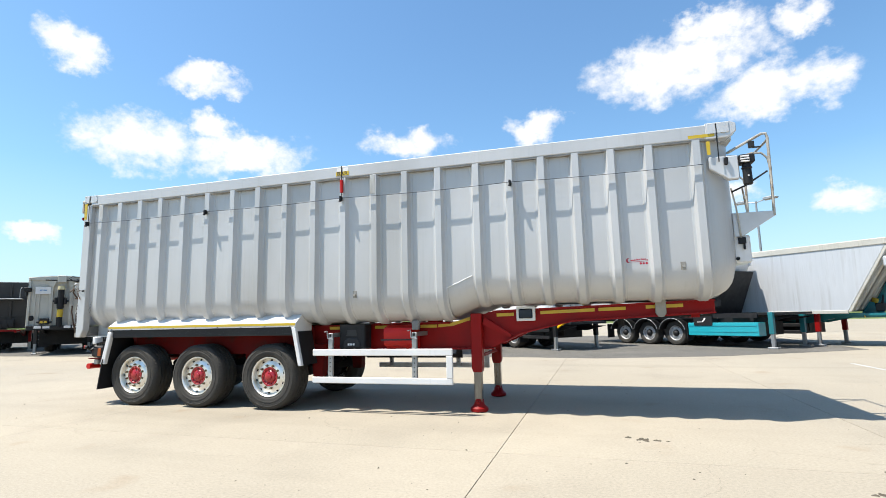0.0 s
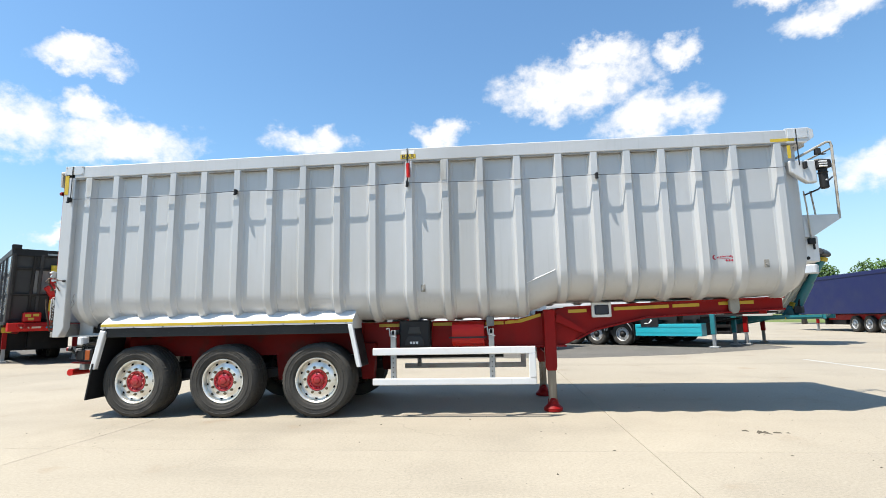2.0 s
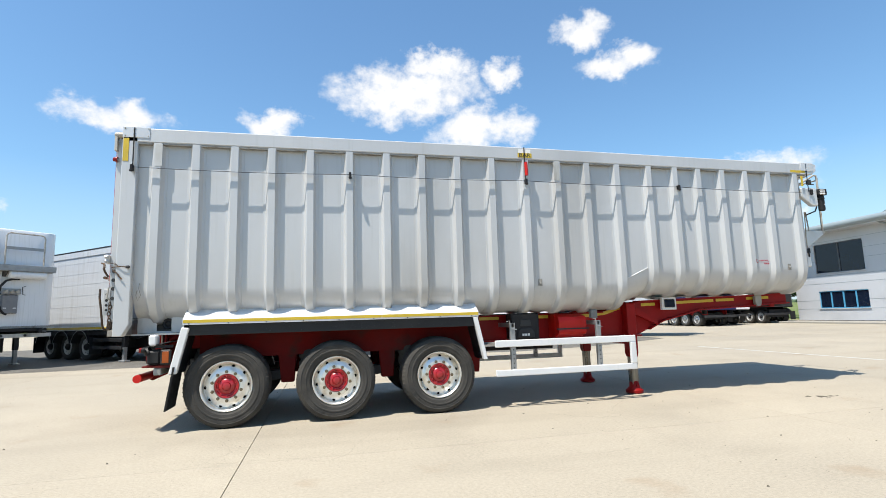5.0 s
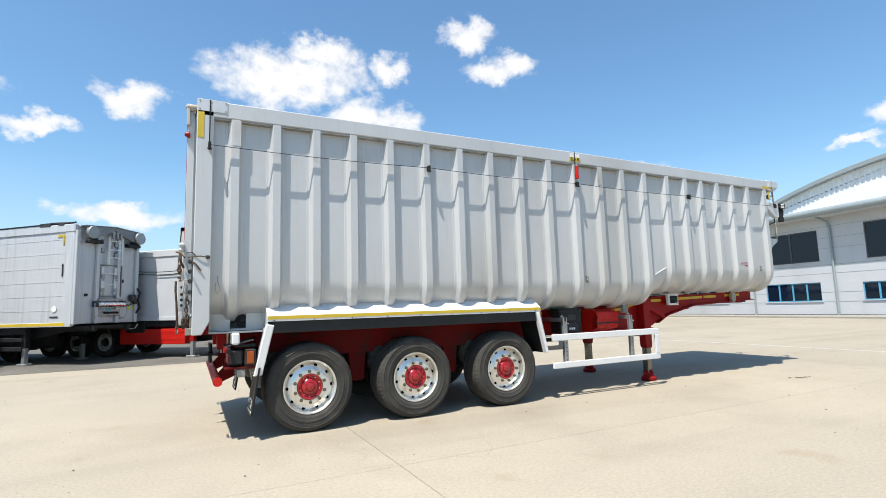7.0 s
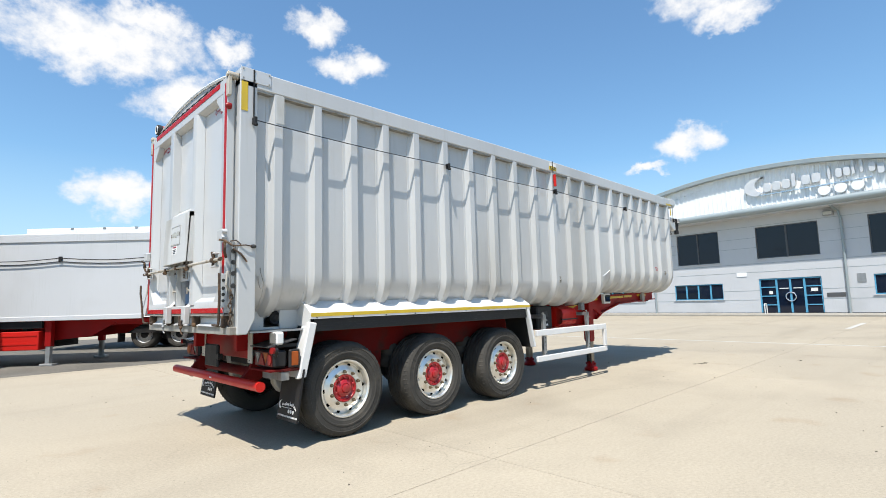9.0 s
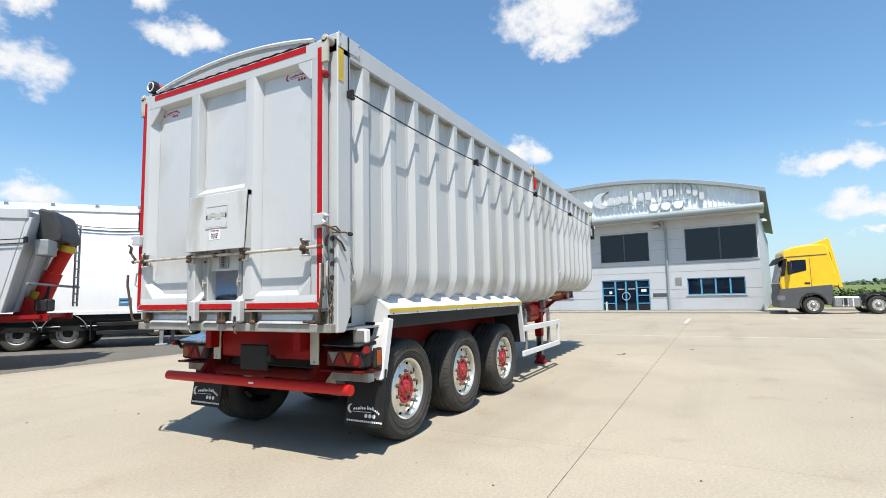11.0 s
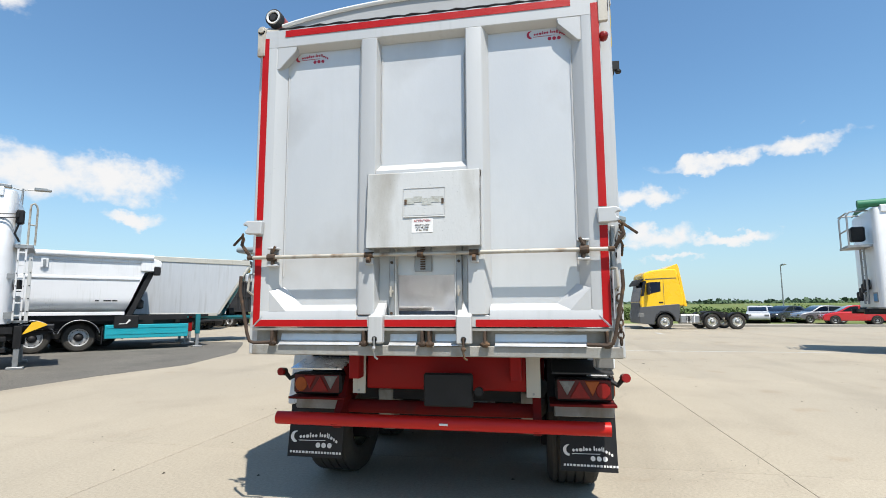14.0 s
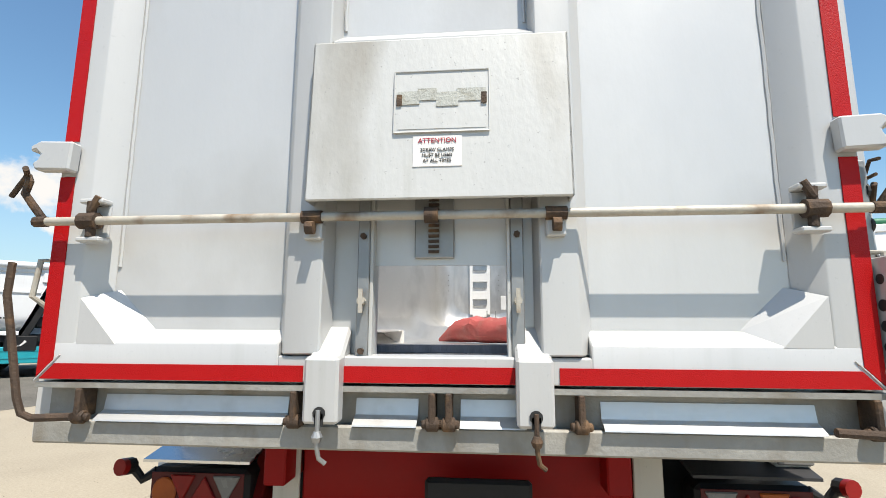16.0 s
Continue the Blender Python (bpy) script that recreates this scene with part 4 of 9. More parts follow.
def side_parts(s):
    pts = [(FX + 0.001, s(2.318)), (FX + 0.001, s(2.205)), (-1.232, s(2.14)), (-1.232, s(2.318))]
    part("side_member", Build().prism(pts, "z", 1.31, 3.49), M["tub"], gate, bevel=0.004)
    part("gusset", Build().prism([(s(2.20), 3.356), (s(2.20), 3.19), (s(2.18), 3.19), (s(2.06), 3.315), (s(2.05), 3.356)], "x", FX + 0.002, -1.232), M["tub"], gate, bevel=0.004)
    P = [(FX, s(2.20), 1.555), (-1.232, s(2.125), 1.585), (-1.232, s(2.0), 1.462), (FX, s(2.075), 1.415), (FX, s(2.20), 1.415), (-1.232, s(2.12), 1.455)]
    part("gusset", Build().add(P, [(0, 1, 2, 3), (0, 3, 4), (1, 0, 4, 5), (2, 1, 5), (3, 2, 5, 4)]), M["tub"], gate)
    part("post", Build().prism([(FX - 0.008, s(1.455)), (FX - 0.008, s(1.56)), (-1.232, s(1.60)), (-1.232, s(1.44))], "z", 1.39, 3.352), M["tub"], gate, bevel=0.004)
    # weld seam along the panel edge
    rngw = random.Random(7)
    seam = [(-1.234, s(2.135) + rngw.uniform(-0.002, 0.002), 1.66 + 0.06 * k) for k in range(26)]
    part("weld_seam", Build().tube(seam, 0.006, 5), M["tub"], gate)
    seam = [(-1.234, s(1.432) + rngw.uniform(-0.002, 0.002), 2.45 + 0.06 * k) for k in range(14)]
    part("weld_seam", Build().tube(seam, 0.006, 5), M["tub"], gate)
    # reflective strips
    part("reflector_strip", Build().prism([(s(2.265), 1.368), (s(2.313), 1.318), (s(2.313), 1.945), (s(2.265), 1.945)], "x", FX - 0.003, FX), M["tape_red"], gate)
    part("reflector_strip", Build().prism([(s(2.265), 2.065), (s(2.313), 2.065), (s(2.313), 3.435), (s(2.265), 3.435)], "x", FX - 0.003, FX), M["tape_red"], gate)
    part("reflector_strip", Build().prism([(s(1.50), 1.312), (s(2.302), 1.312), (s(2.258), 1.358), (s(1.50), 1.358)], "x", FX - 0.004, FX), M["tape_red"], gate)
    part("mitre_weld", Build().tube([(FX - 0.001, s(2.318), 1.306), (FX - 0.002, s(2.28), 1.347), (FX - 0.001, s(2.245), 1.384)], 0.0026, 6), M["tub"], gate)
    # hook plate with slotted lug and hanging T bolt
    hook = [(s(2.255), 1.955), (s(2.25), 2.05), (s(2.36), 2.055), (s(2.39), 2.04), (s(2.39), 2.02), (s(2.37), 2.025), (s(2.355), 2.01), (s(2.365), 1.99), (s(2.38), 1.985), (s(2.37), 1.96)]
    hp = part("hook_plate", Build().prism(hook, "x", FX - 0.045, FX - 0.001), M["tub"], gate, "white slotted hook plate", 0.006)
    part("t_bolt", Build().tube([(-1.30, s(2.35), 1.80), (-1.325, s(2.375), 1.85), (-1.33, s(2.40), 1.885), (-1.33, s(2.39), 1.925), (-1.33, s(2.40), 1.945)], 0.012).tube([(-1.37, s(2.37), 1.955), (-1.33, s(2.40), 1.945), (-1.29, s(2.485), 1.89)], 0.009), M["rust"], hp, "rusty hanging T bolt")
    # rod bracket
    ya, yb = min(s(2.125), s(2.20)), max(s(2.125), s(2.20))
    br = part("rod_bracket", Build().box(-1.35, FX, ya, yb, 1.725, 1.74).box(-1.35, FX, ya, yb, 1.845, 1.86).box(-1.312, FX, ya, yb, 1.74, 1.845), M["tub"], gate, "white channel bracket", 0.004)
    part("collar", Build().cyl((-1.345, s(2.165), 1.82), (-1.345, s(2.14), 1.865), 0.012, 8).cyl((-1.34, s(2.14), 1.79), (-1.34, s(2.195), 1.79), 0.026, 10).cyl((-1.34, s(2.16), 1.74), (-1.34, s(2.165), 1.85), 0.014, 8), M["rust"], br)
    # lower clamp with slot and swing bolt
    y = s(1.43)
    cl = part("clamp", Build().prism([(-1.36, 1.205), (-1.36, 1.385), (-1.315, 1.39), (-1.236, 1.475), (-1.236, 1.37), (-1.30, 1.35), (-1.30, 1.205)], "y", y - 0.05, y + 0.05), M["tub"], gate, "white welded clamp plate", 0.008)
    part("slot", Build().box(-1.364, -1.358, y - 0.012, y + 0.012, 1.203, 1.235).cyl((-1.364, y, 1.235), (-1.358, y, 1.235), 0.018, 10), M["ink"], cl)
    part("swing_bolt", Build().tube([(-1.37, y, 1.245), (-1.372, y, 1.15), (-1.368, y - 0.006, 1.12), (-1.36, y - 0.022, 1.105)], 0.0065).lathe([(-0.014, 0.0), (-0.014, 0.011), (0.0, 0.016), (0.014, 0.010), (0.018, 0.0)], (-1.371, y, 1.175), 10, "z"), M["steel"] if y > CY else M["rust"], cl)
    # side lever
    lev = [(-1.335, s(2.16), 1.208), (-1.335, s(2.28), 1.202), (-1.34, s(2.31), 1.215), (-1.345, s(2.325), 1.26), (-1.355, s(2.36), 1.45), (-1.365, s(2.378), 1.56), (-1.365, s(2.375), 1.66)]
    part("lever", Build().tube(lev, 0.0115), M["rust"], gate, "bent rusty locking lever")
    part("lever_loop", Build().tube([(-1.25, s(2.33), 1.68), (-1.29, s(2.355), 1.675), (-1.30, s(2.36), 1.56), (-1.27, s(2.335), 1.53), (-1.25, s(2.33), 1.46)], 0.009), M["rod"], gate)


both(side_parts)
part("reflector_strip", Build().box(FX - 0.004, FX, 0.89, 1.40, 1.312, 1.358), M["tape_red"], gate)
part("reflector_strip", Build().box(FX - 0.004, FX, 0.13, 2.18, 3.432, 3.482), M["tape_red"], gate)
part("centre_ledge", Build().prism([(FX, 2.345), (FX, 2.375), (-1.232, 2.43), (-1.232, 2.345)], "y", 0.82, 1.47), M["tub"], gate)

# hatch housing with worn pocket and sticker
hb = [(-1.378, 1.83), (-1.352, 2.34), (-1.232, 2.35), (-1.232, 2.30), (-1.334, 2.29), (-1.363, 1.83)]
house = part("hatch_housing", Build().prism(hb, "y", 0.742, 1.514).prism([(-1.378, 1.83), (-1.352, 2.34), (-1.232, 2.35), (-1.232, 1.83)], "y", 0.742, 0.752).prism([(-1.378, 1.83), (-1.352, 2.34), (-1.232, 2.35), (-1.232, 1.83)], "y", 1.504, 1.514), M["hatch"], gate, "stained grey hatch housing", 0.004)


def on_housing(y0, y1, z0, z1, off, thick=0.003):
    def xa(z):
        return -1.378 + (z - 1.83) / 0.51 * 0.027 - off
    return Build().add([(xa(z) - t, y, z) for t in (0.0, thick) for y, z in ((y0, z0), (y1, z0), (y1, z1), (y0, z1))],
                       [(0, 1, 2, 3), (7, 6, 5, 4), (0, 4, 5, 1), (1, 5, 6, 2), (2, 6, 7, 3), (3, 7, 4, 0)])


part("patch_plate", on_housing(0.975, 1.255, 2.03, 2.225, 0.0, 0.004), M["hatch"], house)
for k, (ya, yb, za, zb) in enumerate(((0.985, 1.07, 2.125, 2.165), (1.065, 1.13, 2.11, 2.155), (1.128, 1.185, 2.13, 2.168), (1.18, 1.245, 2.118, 2.16))):
    part("worn_band", on_housing(ya, yb, za, zb, 0.0045 + 0.0002 * k, 0.002), M["worn"], house, "stained worn band")
part("scraped_paint", on_housing(0.985, 1.245, 2.04, 2.10, 0.0045, 0.001), M["hatch"], house, "pale scraped paint")
bead = [(-1.378 + (z - 1.83) / 0.51 * 0.027 - 0.006, y, z) for y, z in ((0.975, 2.03), (1.255, 2.03), (1.255, 2.225), (0.975, 2.225), (0.975, 2.03))]
for k in range(4):
    part("weld_bead", Build().cyl(bead[k], bead[k + 1], 0.002, 5), M["hatch"], house)
for y in (0.99, 1.24):
    part("slot", on_housing(y - 0.008, y + 0.008, 2.115, 2.15, 0.007, 0.002), M["rust"], house)
part("sticker", on_housing(1.055, 1.197, 1.925, 2.018, 0.0005, 0.002), M["label"], house, "white warning sticker with red and black print")


def text_on(body, size, m, mat, parent, name="print", align="CENTER"):
    cu = bpy.data.curves.new("print", "FONT")
    cu.body, cu.size, cu.align_x, cu.align_y, cu.extrude = body, size, align, "CENTER", 0.0008
    tmp = new("print", cu)
    bpy.context.view_layer.update()
    me = bpy.data.meshes.new_from_object(tmp.evaluated_get(bpy.context.evaluated_depsgraph_get()))
    bpy.data.objects.remove(tmp)
    me.materials.clear()
    me.materials.append(mat)
    o = new(name, me)
    o.parent = parent
    o.matrix_basis = m
    return o


REARWARD = pose(0, 0, 0, 90, 0, -90)          # text that is read from behind the trailer
for k, (line, sz, mt) in enumerate((("ATTENTION", 0.020, "ink_red"), ("SCREW CLAMPS", 0.0135, "ink"), ("MUST BE USED", 0.0135, "ink"), ("AT ALL TIMES", 0.0135, "ink"))):
    z = 2.003 - (0.0 if k == 0 else 0.028 + 0.0165 * (k - 1))
    text_on(line, sz, Matrix.Translation((-1.378 + (z - 1.83) / 0.51 * 0.027 - 0.0045, 1.126, z)) @ REARWARD, M[mt], house)

# grain hatch: guides, slide with rack, pinion and rod
for y0, y1 in ((1.338, 1.374), (0.880, 0.918)):
    gd = part("slide_guide", Build().box(-1.275, -1.232, y0, y1, 1.36, 1.86).box(-1.285, -1.275, y0, y1, 1.36, 1.86), M["steel"], gate, "dull galvanised slide guide", 0.003)
    ye = y0 - 0.006 if y0 > CY else y1 + 0.006
    part("guide_edge", Build().box(-1.280, -1.232, ye - 0.0055, ye + 0.0055, 1.36, 1.86), M["hatch"], gd, "pale guide edge", 0.002)
    for z in (1.40, 1.74):
        part("bolt", Build().cyl((-1.297, (y0 + y1) / 2, z), (-1.284, (y0 + y1) / 2, z), 0.010, 6), M["rust"], gd)
    part("wing_bolt", Build().cyl((-1.31, (y0 + y1) / 2, 1.545), (-1.284, (y0 + y1) / 2, 1.545), 0.012, 8).box(-1.312, -1.304, (y0 + y1) / 2 - 0.006, (y0 + y1) / 2 + 0.006, 1.51, 1.58), M["rod"], gd)
slide = part("hatch_slide", Build().box(-1.245, -1.235, 0.93, 1.33, 1.655, 1.90), M["grey"], gate, "grey hatch slide raised a little")
rack = part("rack", Build().box(-1.262, -1.245, 1.085, 1.205, 1.675, 1.86), M["steel"], slide, "toothed rack plate", 0.003)
for k in range(11):
    part("tooth", Build().box(-1.272, -1.262, 1.130, 1.162, 1.690 + 0.016 * k, 1.698 + 0.016 * k), M["rust"], rack)
rod = part("operating_rod", Build().cyl((-1.34, -0.05, 1.79), (-1.34, 2.36, 1.79), 0.0135, 12), M["rod"], gate, "worn cream painted operating rod")
part("pinion", Build().cyl((-1.34, 1.125, 1.79), (-1.34, 1.165, 1.79), 0.024, 14), M["rust"], rod)
for y in (1.50, 0.79):
    part("collar", Build().cyl((-1.34, y - 0.03, 1.79), (-1.34, y + 0.03, 1.79), 0.02, 10).cyl((-1.355, y - 0.012, 1.755), (-1.355, y + 0.012, 1.755), 0.02, 8), M["rust"], rod)
    part("rod_tab", Build().box(-1.335, -1.26, y - 0.028, y + 0.028, 1.725, 1.775), M["tub"], rod, "", 0.004)
for y in (2.37, -0.06):
    part("rod_end", Build().cyl((-1.34, y - 0.02, 1.79), (-1.34, y + 0.02, 1.79), 0.017, 10), M["rust"], rod)

pt_ = part("catch_plate", Build().box(-1.345, -1.275, -0.066, -0.058, 1.36, 1.66), M["tub"], gate, "white catch plate with round holes", 0.003)
for z, r in ((1.42, 0.014), (1.475, 0.015), (1.53, 0.016), (1.60, 0.014)):
    part("hole", Build().cyl((-1.312, -0.068, z), (-1.312, -0.056, z), r, 14), M["ink"], pt_)

# rear sill with hinges and bright drip plates
sill = part("rear_sill", Build().box(-1.272, -1.12, -0.113, 2.378, 1.118, 1.188), M["sill"], trailer, "weathered steel rear sill", 0.006)
part("sill_channel", Build().box(-1.235, -1.12, -0.06, 2.36, 1.188, 1.298), M["sill"], sill)
part("sill_lip", Build().box(-1.30, -1.2, -0.06, 2.36, 1.286, 1.302), M["sill"], sill)
for y0, y1 in ((1.56, 2.13), (1.18, 1.36), (0.88, 1.06), (0.12, 0.675)):
    part("drip_plate", Build().prism([(-1.238, 1.262), (-1.247, 1.216), (-1.268, 1.206), (-1.288, 1.193), (-1.289, 1.189), (-1.266, 1.200), (-1.243, 1.210), (-1.2355, 1.25)], "y", CY + (y0 - 1.145) * GK, CY + (y1 - 1.145) * GK), M["drip"], sill, "bright bent drip plate")
for y in (2.211, 1.546, 1.145, 1.098, 0.733, -0.019):
    part("hinge", Build().box(-1.31, -1.235, y - 0.009, y + 0.009, 1.20, 1.286).cyl((-1.29, y - 0.03, 1.200), (-1.29, y + 0.03, 1.200), 0.013, 10).cyl((-1.29, y - 0.018, 1.200), (-1.29, y + 0.018, 1.200), 0.021, 10), M["rust"], sill, "rusty hinge knuckle", 0.004)

# canopy hoop over the tailgate, cover roll, corner fittings
arc = [(2.24 - 2.14 * k / 24, 3.50 + 0.16 * math.sin(math.pi * (0.06 + 0.88 * k / 24)) ** 0.7) for k in range(25)]
can = part("rear_canopy", Build().prism(arc + [(y, 3.49) for y, _ in reversed(arc)], "x", -1.235, -1.225), M["fabric"], trailer, "grey fabric gable under the rear hoop")
part("hoop", Build().tube([(-1.24, y, z + 0.008) for y, z in arc], 0.016), M["white"], can)
b = Build()
b.loft([[(x, y, z + 0.012) for y, z in arc] for x in (-1.24, -0.95, -0.7)], closed=False)
b.loft([[(x, y, z + 0.004) for y, z in arc] for x in (-1.24, -0.95, -0.7)], closed=False)
part("canopy_sheet", b, M["fabric"], can)
for k in range(1, 12):
    y = 2.2 - 2.05 * k / 12
    part("hook", Build().box(-1.242, -1.236, y - 0.006, y + 0.006, 3.49, 3.52), M["black"], can)
part("seal_strip", Build().tube([(-1.296 + 0.004 * math.sin(k * 1.9), 2.23 - 2.13 * k / 40, 3.500 + 0.005 * math.sin(k * 2.3 + 1)) for k in range(41)], 0.009, 6), M["black"], can)
roll = part("cover_roll", Build().cyl((-1.24, 2.30, 3.62), (8.95, 2.30, 3.62), 0.062, 14), M["tarp"], trailer, "rolled red load cover lying along the far rail")
part("roll_end", Build().lathe([(0.02, 0.066), (-0.03, 0.066), (-0.035, 0.05), (-0.02, 0.045), (-0.02, 0.03), (-0.04, 0.025), (-0.04, 0.0)], (-1.245, 2.30, 3.62), 18, "x"), M["skirt"], roll)
part("roll_ring", Build().lathe([(0.0, 0.038), (-0.008, 0.042), (-0.01, 0.052), (0.0, 0.056)], (-1.275, 2.30, 3.62), 18, "x"), M["label"], roll)
for y in (2.37, -0.075):
    part("pivot", Build().cyl((-1.31, y, 3.50), (-1.18, y, 3.50), 0.035, 12).box(-1.31, -1.28, y - 0.03, y + 0.03, 3.30, 3.5).cyl((-1.32, y, 3.50), (-1.30, y, 3.50), 0.022, 10), M["rod"], trailer, "worn tailgate pivot", 0.003)
    part("pivot_arm", Build().cyl((-1.27, y, 3.50), (-1.27, 2.14 if y > 1 else 0.16, 3.46), 0.028, 10), M["rod"], trailer)
part("side_marker", Build().lathe([(0.02, 0.03), (-0.01, 0.03), (-0.03, 0.018), (-0.034, 0.0)], (-1.295, -0.075, 3.20), 12, "x"), M["tail"], trailer)

# ---- rear end: bumper, lamps, plates ----
rear = part("rear_panel", Build().prism([(-0.83, 0.845), (-0.80, 0.83), (-0.80, 1.11), (-0.815, 1.11), (-0.83, 1.02)], "y", 0.49, 1.68), M["red"], trailer, "red rear cross panel", 0.006)
part("rear_tube", Build().cyl((-0.75, 0.45, 0.69), (-0.75, 1.85, 0.69), 0.05, 12), M["red_shade_dirt"], rear)
for y in (0.44, 1.735):
    part("strap_plate", Build().box(-0.85, -0.835, y - 0.05, y + 0.05, 0.80, 1.118), M["cream_side"], rear, "pale galvanised hanger strap", 0.003)
    for z in (0.825, 1.09):
        part("bolt", Build().cyl((-0.858, y, z), (-0.85, y, z), 0.009, 6), M["steel"], rear)
for y in (0.48, 1.60):
    part("spring_hanger", Build().prism([(-0.62, 0.80), (-0.36, 0.80), (-0.40, 0.55), (-0.47, 0.47), (-0.52, 0.47), (-0.58, 0.56)], "y", y - 0.06, y + 0.06), M["sill"], trailer, "dirty steel spring hanger", 0.01)
# black box added to darken the cavity behind the panel, not a known member
part("cross_member", Build().box(-0.60, -0.52, 0.40, 1.82, 0.72, 0.92), M["black"], trailer, "", 0.01)
pl = part("plate_holder", Build().box(-1.02, -0.985, 0.85, 1.20, 0.75, 0.98), M["black"], trailer, "black plastic plate holder", 0.012)
part("socket", Build().cyl((-1.03, 0.81, 0.86), (-0.98, 0.81, 0.86), 0.03, 10), M["black"], pl)
bump = part("bumper", Build().cyl((-0.96, -0.06, 0.628), (-0.96, 2.33, 0.628), 0.046, 20), M["red_bright"], trailer, "round red underrun bumper", 0.0)
part("bumper_label", Build().box(-1.008, -1.004, 1.03, 1.09, 0.621, 0.636), M["label"], bump)
for y in (0.42, 1.87):
    part("bumper_arm", Build().prism([(-1.0, 0.60), (-0.93, 0.56), (-0.75, 0.64), (-0.55, 0.80), (-0.55, 1.05), (-0.72, 1.0), (-0.86, 0.76)], "y", y - 0.03, y + 0.03), M["red_shade_dirt"], bump, bevel=0.006)


def rear_lamp(near):
    s = (lambda y: y) if near else (lambda y: 2.165 - y)

    def bx(x0, x1, y0, y1, z0, z1):
        return Build().box(x0, x1, min(s(y0), s(y1)), max(s(y0), s(y1)), z0, z1)
    h = part("tail_lamp", bx(-0.86, -0.72, -0.10, 0.29, 0.785, 0.945), M["black"], trailer, "triangular-lens tail lamp cluster", 0.02)

    part("lens_panel", bx(-0.864, -0.86, -0.085, 0.275, 0.80, 0.932), M["lens_dark"], h, "", 0.001)

    def tri(pts, mat, nm):
        part(nm, Build().prism([(s(a), c) for a, c in pts], "x", -0.872, -0.8642), M[mat], h, "", 0.004)
    tri([(0.265, 0.925), (0.155, 0.925), (0.21, 0.825)], "clear", "reverse_lens")
    tri([(0.195, 0.808), (0.055, 0.808), (0.125, 0.922)], "tail", "reflector")
    tri([(0.09, 0.925), (-0.01, 0.925), (0.04, 0.825)], "amber" if near else "tail", "indicator_lens")
    tri([(-0.03 + 0.048 * math.cos(a), 0.862 + 0.055 * math.sin(a)) for a in (2 * math.pi * k / 14 for k in range(14))], "tail" if near else "amber", "brake_lens")
    part("lamp_hood", Build().prism([(-0.90, 0.975), (-0.62, 1.035), (-0.62, 1.045), (-0.90, 0.985)], "y", s(-0.10), s(0.31)), M["chrome"] if not near else M["darkgrey"], h)
    part("lamp_tray", Build().prism([(-0.90, 0.755), (-0.60, 0.745), (-0.60, 0.77), (-0.90, 0.77)], "y", s(-0.115), s(0.33)), M["red_shade_dirt"], h)
    part("lamp_bracket", bx(-0.78, -0.70, -0.11, 0.30, 0.665, 0.745), M["sill"], h, "stained alloy bracket", 0.006)
    part("marker_stalk", Build().tube([(-0.84, s(-0.08), 0.93), (-0.85, s(-0.13), 0.90), (-0.86, s(-0.17), 0.95)], 0.018).cyl((-0.895, s(-0.175), 0.955), (-0.86, s(-0.17), 0.95), 0.03, 10), M["black"], h)
    part("marker_lens", Build().cyl((-0.915, s(-0.18), 0.957), (-0.893, s(-0.175), 0.955), 0.03, 12), M["tail"], h)


rear_lamp(True)
rear_lamp(False)
part("side_indicator", Build().box(-0.71, -0.60, -0.125, -0.09, 0.78, 0.95), M["black"], trailer, "", 0.01)
part("side_indicator_lens", Build().box(-0.69, -0.62, -0.132, -0.125, 0.80, 0.93), M["amber"], trailer, "", 0.006)
wl_ = part("work_lamp", Build().box(-0.84, -0.76, -0.12, 0.02, 1.0, 1.12), M["white"], trailer, "square rear work lamp", 0.015)
part("lens", Build().box(-0.848, -0.838, -0.11, 0.01, 1.01, 1.11), M["clear"], wl_, "", 0.006)
part("bracket", Build().box(-0.8, -0.6, -0.06, -0.03, 0.97, 1.0), M["black"], wl_)
part("loudspeaker", Build().lathe([(0.06, 0.0), (0.06, 0.066), (0.0, 0.068), (-0.012, 0.06), (0.0, 0.038), (-0.014, 0.018), (-0.014, 0.0)], (-0.715, 0.165, 1.245), 20), M["black"], trailer, "round black reversing sounder")


